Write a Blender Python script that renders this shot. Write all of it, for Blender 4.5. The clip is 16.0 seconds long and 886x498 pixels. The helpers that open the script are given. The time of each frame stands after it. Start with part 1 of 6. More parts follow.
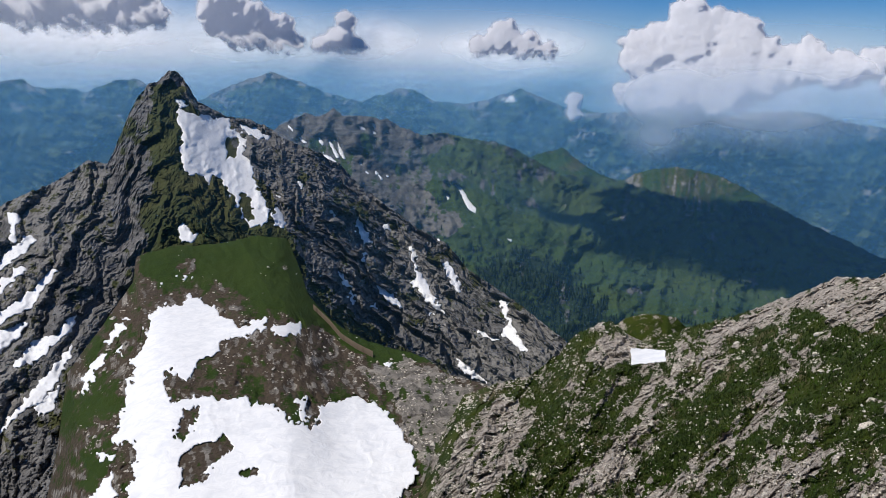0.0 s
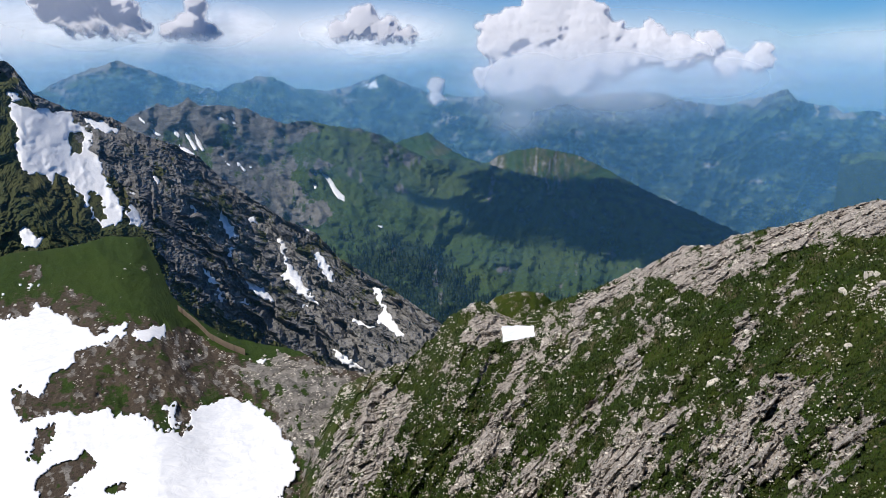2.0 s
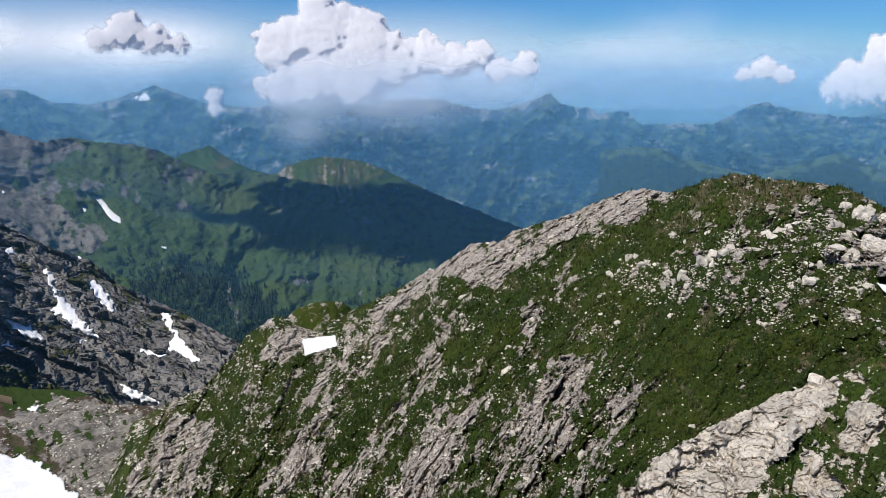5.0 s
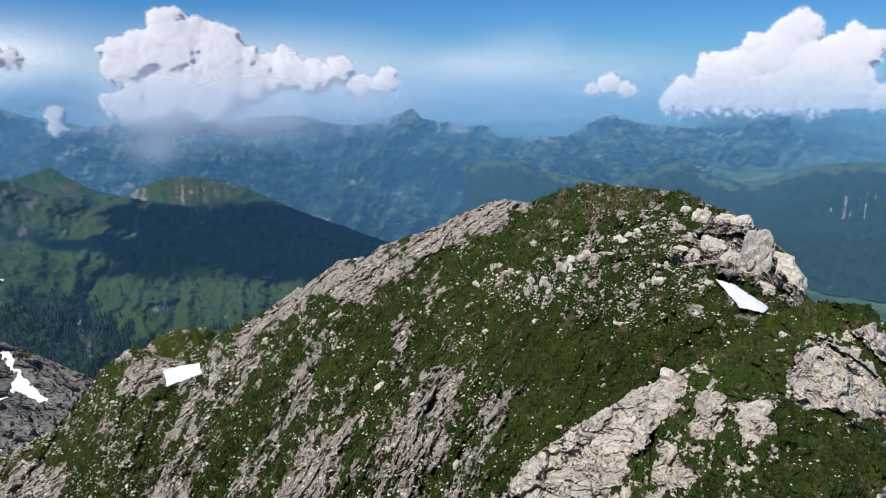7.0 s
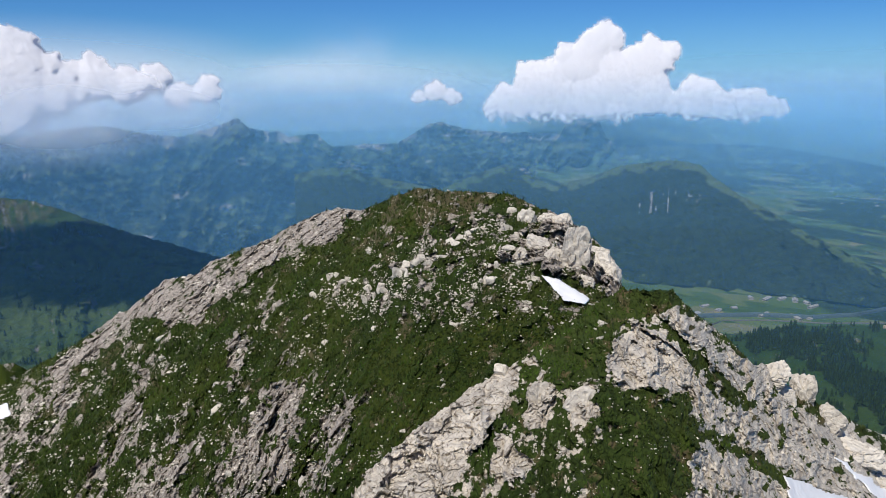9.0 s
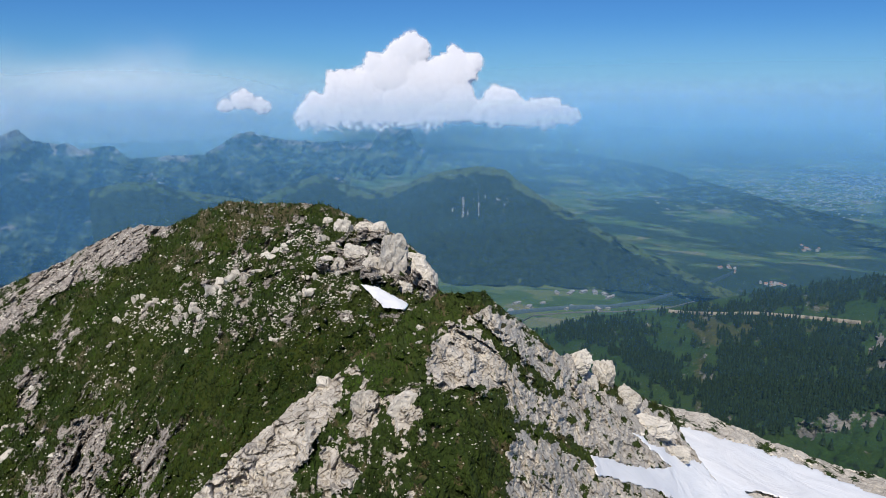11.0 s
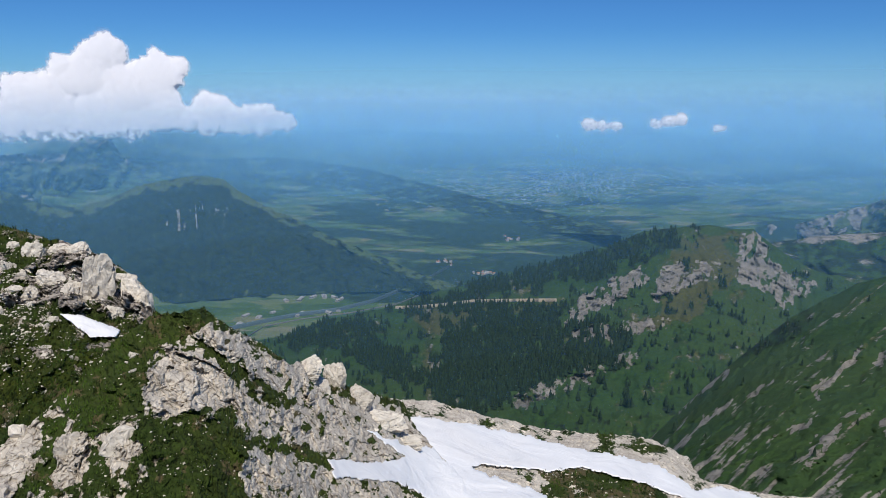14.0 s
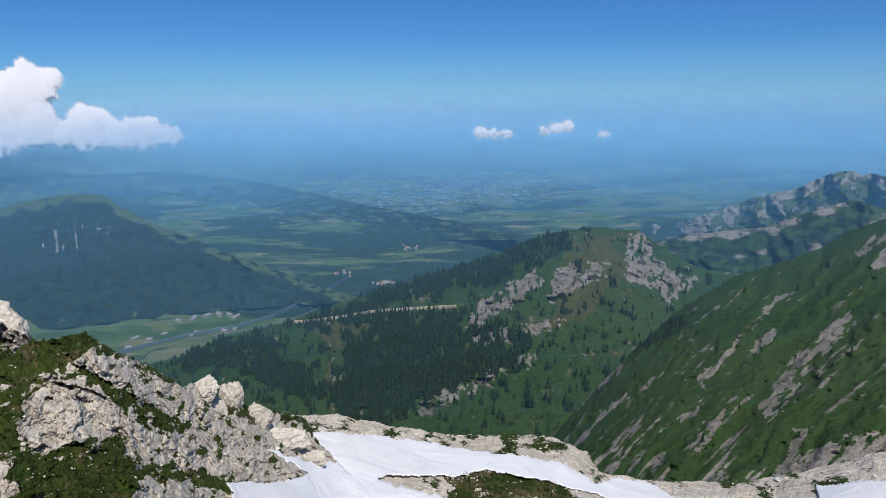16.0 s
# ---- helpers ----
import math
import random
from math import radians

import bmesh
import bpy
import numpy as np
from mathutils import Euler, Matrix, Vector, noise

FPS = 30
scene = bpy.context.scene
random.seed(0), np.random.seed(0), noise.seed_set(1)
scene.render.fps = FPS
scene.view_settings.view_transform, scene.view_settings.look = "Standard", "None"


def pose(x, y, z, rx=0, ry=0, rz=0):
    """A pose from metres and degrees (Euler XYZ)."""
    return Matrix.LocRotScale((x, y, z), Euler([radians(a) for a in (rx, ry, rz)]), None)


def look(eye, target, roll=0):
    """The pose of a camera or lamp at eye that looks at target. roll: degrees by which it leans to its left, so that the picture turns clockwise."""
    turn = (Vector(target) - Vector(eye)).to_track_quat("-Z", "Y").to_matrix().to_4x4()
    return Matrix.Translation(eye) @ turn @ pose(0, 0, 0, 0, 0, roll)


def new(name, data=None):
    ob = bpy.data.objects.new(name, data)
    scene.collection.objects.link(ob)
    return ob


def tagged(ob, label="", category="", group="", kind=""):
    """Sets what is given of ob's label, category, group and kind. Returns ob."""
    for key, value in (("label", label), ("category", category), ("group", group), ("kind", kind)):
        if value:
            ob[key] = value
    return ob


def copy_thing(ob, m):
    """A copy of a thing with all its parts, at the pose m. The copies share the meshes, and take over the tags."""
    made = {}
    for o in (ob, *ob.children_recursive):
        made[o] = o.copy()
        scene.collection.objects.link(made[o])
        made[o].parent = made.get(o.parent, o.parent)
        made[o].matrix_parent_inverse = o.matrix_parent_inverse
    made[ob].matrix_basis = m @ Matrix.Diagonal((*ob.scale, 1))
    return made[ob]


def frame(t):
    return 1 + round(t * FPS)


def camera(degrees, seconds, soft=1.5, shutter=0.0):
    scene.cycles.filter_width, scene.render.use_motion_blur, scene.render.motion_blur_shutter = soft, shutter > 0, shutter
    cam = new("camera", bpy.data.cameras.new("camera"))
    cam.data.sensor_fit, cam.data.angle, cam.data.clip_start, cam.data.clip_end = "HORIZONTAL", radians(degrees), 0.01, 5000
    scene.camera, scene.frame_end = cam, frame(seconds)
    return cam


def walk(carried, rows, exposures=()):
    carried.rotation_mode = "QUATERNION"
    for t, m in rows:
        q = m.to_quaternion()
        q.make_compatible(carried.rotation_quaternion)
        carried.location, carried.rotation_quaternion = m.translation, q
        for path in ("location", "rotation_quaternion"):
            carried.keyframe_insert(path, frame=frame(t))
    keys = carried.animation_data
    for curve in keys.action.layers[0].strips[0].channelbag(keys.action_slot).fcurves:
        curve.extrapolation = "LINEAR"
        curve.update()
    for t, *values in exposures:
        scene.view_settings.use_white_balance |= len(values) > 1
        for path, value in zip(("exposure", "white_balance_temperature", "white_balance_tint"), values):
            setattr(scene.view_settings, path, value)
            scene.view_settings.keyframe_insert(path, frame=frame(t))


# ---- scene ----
EXPOSURE = 0.07
cam = camera(62.68, 16.0, soft=0.7)
# seconds, place in metres, then yaw, pitch and roll in degrees
ROWS = [
    (0.0, 0.000, 0.000, 0.000, -0.82, -14.60, -0.50),
    (0.5, 0.182, 0.079, 0.027, -3.24, -14.83, -0.36),
    (1.0, 0.298, 0.175, 0.063, -5.58, -15.13, -0.13),
    (1.5, 0.367, 0.253, 0.061, -8.18, -15.40, 0.05),
    (2.0, 0.436, 0.311, 0.086, -11.26, -15.62, 0.01),
    (2.5, 0.472, 0.281, 0.107, -14.49, -15.74, -0.06),
    (3.0, 0.502, 0.286, 0.095, -17.52, -15.77, -0.06),
    (3.5, 0.551, 0.335, 0.107, -20.26, -15.71, 0.04),
    (4.0, 0.631, 0.380, 0.105, -22.78, -15.56, 0.23),
    (6.5, 0.794, 0.362, 0.062, -35.67, -14.04, -0.01),
    (7.0, 0.918, 0.439, 0.050, -38.44, -13.86, 0.13),
    (7.5, 0.983, 0.455, 0.077, -41.37, -13.76, 0.31),
    (8.0, 1.018, 0.428, 0.067, -44.51, -13.64, 0.29),
    (8.5, 1.033, 0.371, 0.043, -47.90, -13.45, 0.21),
    (9.0, 1.034, 0.340, 0.059, -51.58, -13.30, 0.21),
    (11.5, 0.945, 0.165, 0.151, -69.49, -12.44, -0.15),
    (12.0, 0.965, 0.121, 0.155, -72.68, -12.26, -0.08),
    (12.5, 0.987, 0.074, 0.165, -76.08, -12.13, -0.05),
    (13.0, 0.974, 0.014, 0.201, -80.07, -12.14, -0.11),
    (13.5, 0.979, -0.003, 0.201, -84.12, -12.15, -0.26),
    (14.0, 1.011, 0.015, 0.171, -87.98, -12.08, -0.36),
    (14.5, 1.071, -0.016, 0.160, -90.41, -11.92, -0.16),
    (15.0, 1.022, -0.031, 0.189, -92.25, -11.72, 0.01),
    (15.5, 0.998, -0.047, 0.191, -94.18, -11.45, 0.14),
    (16.0, 1.045, -0.063, 0.141, -96.13, -11.34, 0.24),
]
walk(cam, [(t, pose(x, y, z, 0, 0, yaw) @ pose(0, 0, 0, 90 + pitch, 0, 0) @ pose(0, 0, 0, 0, 0, -roll)) for t, x, y, z, yaw, pitch, roll in ROWS], exposures=[(t, EXPOSURE + d) for t, d in ((0.0, -0.2), (1.0, -0.08), (3.0, 0.12), (7.0, 0.03), (9.0, 0.0), (12.5, -0.05), (16.0, -0.05))])

# ---- world, sun ----
SUN_AZ, SUN_EL = -98.0, 56.0      # clockwise from +y, and above the horizon
world = bpy.data.worlds.new("sky")
scene.world = world
world.use_nodes = True
wn = world.node_tree
sky = wn.nodes.new("ShaderNodeTexSky")
sky.sky_type, sky.sun_disc = "NISHITA", False
sky.sun_elevation, sky.sun_rotation = radians(SUN_EL), radians(SUN_AZ)
sky.altitude, sky.air_density, sky.dust_density, sky.ozone_density = 2000, 1.0, 0.2, 3.0
tint = wn.nodes.new("ShaderNodeMix")     # clean high-altitude air: bluer than the model's low sky
tint.data_type, tint.blend_type = "RGBA", "MULTIPLY"
tint.inputs[0].default_value, tint.inputs[7].default_value = 1.0, (0.33, 0.735, 1.24, 1)
wn.links.new(sky.outputs[0], tint.inputs[6])
wn.links.new(tint.outputs[2], wn.nodes["Background"].inputs[0])
scene.cycles.transparent_max_bounces = 48
wn.nodes["Background"].inputs[1].default_value = 0.068
sun = new("sun", bpy.data.lights.new("sun", "SUN"))
sun.data.energy, sun.data.angle, sun.data.color = 4.6, radians(0.53), (1.0, 0.95, 0.88)
toward = Vector((math.sin(radians(SUN_AZ)) * math.cos(radians(SUN_EL)), math.cos(radians(SUN_AZ)) * math.cos(radians(SUN_EL)), math.sin(radians(SUN_EL))))
sun.matrix_world = look(toward * 100, (0, 0, 0))

# ---- noise, on arrays ----
rng = np.random.default_rng(7)
PERM = np.concatenate([rng.permutation(256)] * 3)
GRAD = rng.normal(size=(256, 3))
GRAD /= np.linalg.norm(GRAD, axis=1)[:, None]
JIT = rng.random((256, 3))
TILT = rng.normal(size=(256, 3))


def perlin(x, y, z):
    xi, yi, zi = np.floor(x).astype(int), np.floor(y).astype(int), np.floor(z).astype(int)
    xf, yf, zf = x - xi, y - yi, z - zi
    xi, yi, zi = xi & 255, yi & 255, zi & 255
    fade = lambda t: t * t * t * (t * (t * 6 - 15) + 10)
    u, v, w = fade(xf), fade(yf), fade(zf)
    out = 0.0
    for i in (0, 1):
        for j in (0, 1):
            for k in (0, 1):
                g = GRAD[PERM[PERM[PERM[xi + i] + yi + j] + zi + k]]
                dot = g[..., 0] * (xf - i) + g[..., 1] * (yf - j) + g[..., 2] * (zf - k)
                out = out + dot * (u if i else 1 - u) * (v if j else 1 - v) * (w if k else 1 - w)
    return out * 1.5


def fbm(x, y, z, octaves=4, gain=0.5):
    out, amp = 0.0, 1.0
    for o in range(octaves):
        out = out + amp * perlin(x + 17.3 * o, y - 9.1 * o, z + 5.7 * o)
        x, y, z, amp = x * 2.03, y * 2.03, z * 2.03, amp * gain
    return out


def ridged(x, y, z, octaves=4, gain=0.5):
    out, amp = 0.0, 1.0
    for o in range(octaves):
        out = out + amp * (0.5 - np.abs(perlin(x + 31.1 * o, y + 3.3 * o, z - 7.7 * o)))
        x, y, z, amp = x * 2.1, y * 2.1, z * 2.1, amp * gain
    return out


def blocks(x, y, z):
    """Cells of broken rock: for each cell a facet with its own height and tilt, and the way to its edge."""
    xi, yi, zi = np.floor(x).astype(int), np.floor(y).astype(int), np.floor(z).astype(int)
    f1 = np.full(x.shape, 9.0)
    f2 = np.full(x.shape, 9.0)
    tone = np.zeros(x.shape)
    tip = np.zeros(x.shape)
    for i in (-1, 0, 1):
        for j in (-1, 0, 1):
            for k in (-1, 0, 1):
                h = PERM[PERM[PERM[(xi + i) & 255] + ((yi + j) & 255)] + ((zi + k) & 255)]
                p, g = JIT[h], TILT[h]
                dx, dy, dz = xi + i + p[..., 0] - x, yi + j + p[..., 1] - y, zi + k + p[..., 2] - z
                dd = dx * dx + dy * dy + dz * dz
                near = dd < f1
                f2 = np.where(near, f1, np.minimum(f2, dd))
                tone = np.where(near, h / 255.0, tone)
                tip = np.where(near, g[..., 0] * dx + g[..., 1] * dy + g[..., 2] * dz, tip)
                f1 = np.where(near, dd, f1)
    return tone + 0.45 * tip, np.sqrt(f2) - np.sqrt(f1)


def step(a, b, x):
    t = np.clip((x - a) / (b - a), 0, 1)
    return t * t * (3 - 2 * t)


def inside(poly, az, el, wob=0.0, freq=1.0):
    """1 within a polygon of the land, given by azimuth and elevation, with a ragged edge."""
    q = np.array(poly)
    near = (az > q[:, 0].min() - 1.5 * wob) & (az < q[:, 0].max() + 1.5 * wob) & (el > q[:, 1].min() - wob) & (el < q[:, 1].max() + wob)
    out = np.zeros(az.shape)
    az, el = az[near], el[near]
    if az.size == 0:
        return out
    a, e = az, el
    if wob:
        a = az + wob * fbm(az * freq, el * freq, np.full_like(az, 3.3), 4, 0.6)
        e = el + wob * 0.6 * fbm(az * freq, el * freq, np.full_like(az, 8.8), 4, 0.6)
    hit = np.zeros(a.shape, bool)
    n = len(poly)
    for i in range(n):
        (x0, y0), (x1, y1) = poly[i], poly[(i + 1) % n]
        if y0 == y1:
            continue
        hit ^= ((y0 > e) != (y1 > e)) & (a < (x1 - x0) * (e - y0) / (y1 - y0) + x0)
    out[near] = hit
    return out


# ---- materials ----
def shader(name):
    m = bpy.data.materials.new(name)
    m.use_nodes = True
    n = m.node_tree.nodes
    return m, n, m.node_tree.links, n["Principled BSDF"]


def tex(n, l, kind, vec, scale, detail=6.0, rough=0.6, dist=0.0):
    t = n.new(kind)
    t.inputs["Scale"].default_value = scale
    if kind == "ShaderNodeTexNoise":
        t.inputs["Detail"].default_value, t.inputs["Roughness"].default_value, t.inputs["Distortion"].default_value = detail, rough, dist
    l.new(vec, t.inputs["Vector"])
    return t


def ramp(n, l, fac, stops):
    r = n.new("ShaderNodeValToRGB")
    e = r.color_ramp.elements
    while len(e) < len(stops):
        e.new(0.5)
    for k, (p, c) in enumerate(stops):
        e[k].position, e[k].color = p, (*c, 1) if len(c) == 3 else c
    l.new(fac, r.inputs[0])
    return r.outputs[0]


def mix(n, l, fac, a, b, how="MIX"):
    m = n.new("ShaderNodeMix")
    m.data_type, m.blend_type = "RGBA", how
    for sock, v in ((m.inputs[0], fac), (m.inputs[6], a), (m.inputs[7], b)):
        if isinstance(v, (int, float)):
            sock.default_value = v
        elif isinstance(v, tuple):
            sock.default_value = (*v, 1)
        else:
            l.new(v, sock)
    return m.outputs[2]


def maths(n, l, op, a, b=0.0, c=0.0):
    m = n.new("ShaderNodeMath")
    m.operation = op
    for sock, v in zip(m.inputs, (a, b, c)):
        if isinstance(v, (int, float)):
            sock.default_value = v
        else:
            l.new(v, sock)
    return m.outputs[0]


def land(name, size, rock=((0.20, 0.19, 0.17), (0.42, 0.38, 0.33)), grass=((0.013, 0.024, 0.004), (0.038, 0.055, 0.012)),
         forest=((0.008, 0.018, 0.012), (0.022, 0.04, 0.02)), dirt=((0.09, 0.065, 0.045), (0.17, 0.13, 0.09)), bump=1.0, crisp=8.0, dry=1.15, jag=0.9):
    """Mountain ground: rock, turf, wood and bare earth, shared out by the mesh's own cover values; size is the grain in metres."""
    m, n, l, b = shader(name)
    co = n.new("ShaderNodeTexCoord").outputs["Object"]
    fine = tex(n, l, "ShaderNodeTexNoise", co, 1 / size, 8, 0.65).outputs[0]
    mid = tex(n, l, "ShaderNodeTexNoise", co, 0.22 / size, 6, 0.6, 0.4).outputs[0]
    wide = tex(n, l, "ShaderNodeTexNoise", co, 0.03 / size, 4, 0.55).outputs[0]
    st = n.new("ShaderNodeMapping")
    st.inputs["Rotation"].default_value, st.inputs["Scale"].default_value = (0.5, 0.35, 0.2), (0.35, 0.35, 2.2)
    l.new(co, st.inputs[0])
    strata = tex(n, l, "ShaderNodeTexNoise", st.outputs[0], 0.5 / size, 7, 0.62, 0.6).outputs[0]
    cells = tex(n, l, "ShaderNodeTexVoronoi", co, 0.6 / size)
    cells.feature = "DISTANCE_TO_EDGE"

    def two(pair, fac, lo=0.3, hi=0.7):
        return ramp(n, l, fac, ((lo, pair[0]), (hi, pair[1])))
    rk = two(rock, strata, 0.32, 0.62)
    rk = mix(n, l, maths(n, l, "MULTIPLY", wide, 0.5), rk, tuple(0.6 * c for c in rock[1]))
    rk = mix(n, l, ramp(n, l, fine, ((0.26, (0.8, 0.8, 0.8)), (0.38, (0, 0, 0)))), rk, tuple(0.35 * c for c in rock[0]))
    rk = mix(n, l, ramp(n, l, cells.outputs["Distance"], ((0.0, (0.5, 0.5, 0.5)), (0.05, (0, 0, 0)))), rk, tuple(0.3 * c for c in rock[0]))
    gr = two(grass, fine, 0.3, 0.72)
    gr = mix(n, l, ramp(n, l, mid, ((0.45, (0, 0, 0)), (0.68, (0.7, 0.7, 0.7)))), gr, (grass[1][0] * (0.6 + dry * 0.4), grass[1][1] * 0.95, grass[1][2]))
    gr = mix(n, l, ramp(n, l, wide, ((0.42, (0, 0, 0)), (0.62, (0.65, 0.65, 0.65)))), gr, (grass[1][0] * dry, grass[1][1] * (0.55 + dry / 3), grass[1][2] * 1.1))
    fo = two(forest, fine, 0.35, 0.65)
    di = two(dirt, fine, 0.3, 0.7)

    def cover(key, jag):
        at = n.new("ShaderNodeAttribute")
        at.attribute_name = key
        v = maths(n, l, "ADD", at.outputs["Fac"], maths(n, l, "MULTIPLY", maths(n, l, "SUBTRACT", fine, 0.5), jag))
        v = maths(n, l, "ADD", v, maths(n, l, "MULTIPLY", maths(n, l, "SUBTRACT", mid, 0.5), jag))
        v = maths(n, l, "MULTIPLY_ADD", maths(n, l, "SUBTRACT", v, 0.5), crisp, 0.5)
        m2 = n.new("ShaderNodeClamp")
        l.new(v, m2.inputs[0])
        return m2.outputs[0]
    col = mix(n, l, cover("dirt", jag), gr, di)
    col = mix(n, l, cover("wood", jag), col, fo)
    rockness = cover("rock", jag)
    col = mix(n, l, rockness, col, rk)
    l.new(col, b.inputs["Base Color"])
    b.inputs["Roughness"].default_value = 0.92
    b.inputs["Specular IOR Level"].default_value = 0.15
    bp = n.new("ShaderNodeBump")
    bp.inputs["Strength"].default_value, bp.inputs["Distance"].default_value = 0.8 * bump, size * 0.5
    h = maths(n, l, "ADD", maths(n, l, "MULTIPLY", fine, 1.3), maths(n, l, "MULTIPLY", strata, 1.4))
    l.new(h, bp.inputs["Height"])
    l.new(bp.outputs[0], b.inputs["Normal"])
    return m


def snow_material():
    m, n, l, b = shader("old_snow")
    co = n.new("ShaderNodeTexCoord").outputs["Object"]
    a = tex(n, l, "ShaderNodeTexNoise", co, 0.35, 6, 0.6, 0.8).outputs[0]
    c = tex(n, l, "ShaderNodeTexNoise", co, 0.03, 5, 0.6, 1.5).outputs[0]
    col = ramp(n, l, a, ((0.3, (0.7, 0.71, 0.73)), (0.6, (0.83, 0.83, 0.83))))
    col = mix(n, l, ramp(n, l, c, ((0.55, (0, 0, 0)), (0.75, (0.3, 0.3, 0.3)))), col, (0.62, 0.56, 0.5))
    l.new(col, b.inputs["Base Color"])
    b.inputs["Roughness"].default_value = 0.6
    bp = n.new("ShaderNodeBump")
    bp.inputs["Strength"].default_value, bp.inputs["Distance"].default_value = 0.5, 0.4
    l.new(a, bp.inputs["Height"])
    l.new(bp.outputs[0], b.inputs["Normal"])
    return m


MAT_NEAR = land("ridge_turf_and_limestone", 0.3, jag=1.7, dry=1.35, grass=((0.006, 0.012, 0.002), (0.032, 0.054, 0.005)), rock=((0.12, 0.104, 0.088), (0.5, 0.443, 0.38)), dirt=((0.05, 0.045, 0.02), (0.10, 0.085, 0.04)))
MAT_SPUR = land("spur_turf_and_pale_limestone", 0.28, jag=1.2, bump=0.45, dry=1.3, grass=((0.007, 0.015, 0.002), (0.034, 0.06, 0.01)), rock=((0.33, 0.292, 0.242), (0.66, 0.6, 0.51)), dirt=((0.05, 0.045, 0.02), (0.11, 0.09, 0.04)))
MAT_SADDLE = land("saddle_turf_and_scree", 1.0, rock=((0.045, 0.041, 0.038), (0.3, 0.275, 0.24)), dry=1.0, grass=((0.014, 0.028, 0.004), (0.03, 0.055, 0.007)), dirt=((0.036, 0.027, 0.02), (0.085, 0.064, 0.045)))
MAT_PEAK = land("peak_schist_and_turf", 3.2, jag=0.8, dirt=((0.13, 0.125, 0.117), (0.26, 0.248, 0.232)), rock=((0.035, 0.035, 0.036), (0.22, 0.213, 0.206)), grass=((0.03, 0.038, 0.013), (0.062, 0.072, 0.024)))
MAT_BOWL = land("bowl_pasture_and_scree", 6.0, crisp=4.0, dirt=((0.08, 0.076, 0.07), (0.19, 0.18, 0.165)), rock=((0.05, 0.052, 0.055), (0.16, 0.155, 0.15)), grass=((0.02, 0.042, 0.014), (0.045, 0.08, 0.024)))
MAT_HILL = land("wooded_hill", 5.0, crisp=5.0, dirt=((0.042, 0.052, 0.02), (0.078, 0.083, 0.036)), rock=((0.12, 0.115, 0.1), (0.27, 0.255, 0.23)), grass=((0.014, 0.038, 0.012), (0.034, 0.074, 0.022)))
MAT_FAR = land("far_range", 26.0, rock=((0.12, 0.12, 0.115), (0.27, 0.262, 0.245)), grass=((0.03, 0.057, 0.024), (0.07, 0.108, 0.043)))
MAT_SNOW = snow_material()


def valley_material():
    """Meadows, ploughed strips and woods of a valley floor."""
    m, n, l, b = shader("valley_fields")
    co = n.new("ShaderNodeTexCoord").outputs["Object"]
    turn = n.new("ShaderNodeMapping")
    turn.inputs["Rotation"].default_value, turn.inputs["Scale"].default_value = (0, 0, 0.5), (1.0, 0.45, 1.0)
    l.new(co, turn.inputs[0])
    plots = tex(n, l, "ShaderNodeTexVoronoi", turn.outputs[0], 1 / 30)
    pick = n.new("ShaderNodeSeparateColor")
    l.new(plots.outputs["Color"], pick.inputs[0])
    col = ramp(n, l, pick.outputs[0], ((0.0, (0.03, 0.062, 0.02)), (0.45, (0.05, 0.09, 0.03)), (0.7, (0.075, 0.11, 0.04)), (0.9, (0.095, 0.115, 0.05)), (1.0, (0.15, 0.14, 0.085))))
    fine = tex(n, l, "ShaderNodeTexNoise", co, 0.05, 6, 0.65).outputs[0]
    wide = tex(n, l, "ShaderNodeTexNoise", turn.outputs[0], 0.0032, 8, 0.62, 0.6).outputs[0]
    col = mix(n, l, ramp(n, l, wide, ((0.5, (0, 0, 0)), (0.54, (1, 1, 1)))), col, ramp(n, l, fine, ((0.35, (0.01, 0.022, 0.013)), (0.65, (0.024, 0.044, 0.022)))))
    l.new(col, b.inputs["Base Color"])
    b.inputs["Roughness"].default_value, b.inputs["Specular IOR Level"].default_value = 0.95, 0.1
    return m


# ---- mesh helpers ----
def mesh_object(name, verts, faces, material, parent=None, smooth=True):
    me = bpy.data.meshes.new(name)
    verts, faces = np.asarray(verts, float), np.asarray(faces, int)
    me.vertices.add(len(verts))
    me.vertices.foreach_set("co", verts.ravel())
    k = faces.shape[1]
    me.loops.add(faces.size)
    me.loops.foreach_set("vertex_index", faces.ravel())
    me.polygons.add(len(faces))
    me.polygons.foreach_set("loop_start", np.arange(len(faces)) * k)
    me.polygons.foreach_set("use_smooth", np.full(len(faces), smooth))
    me.update()
    me.validate()
    me.materials.append(material)
    ob = new(name, me)
    if parent:
        ob.parent = parent
    return ob


def attribute(ob, key, values):
    a = ob.data.attributes.new(key, "FLOAT", "POINT")
    a.data.foreach_set("value", np.asarray(values, float).ravel())


def grid_faces(rows, cols):
    i = np.arange(rows * cols).reshape(rows, cols)
    return np.stack([i[:-1, :-1], i[:-1, 1:], i[1:, 1:], i[1:, :-1]], -1).reshape(-1, 4)


def place(az, el, r):
    a, e = np.radians(az), np.radians(el)
    return np.stack([r * np.sin(a) * np.cos(e), r * np.cos(a) * np.cos(e), r * np.sin(e)], -1)


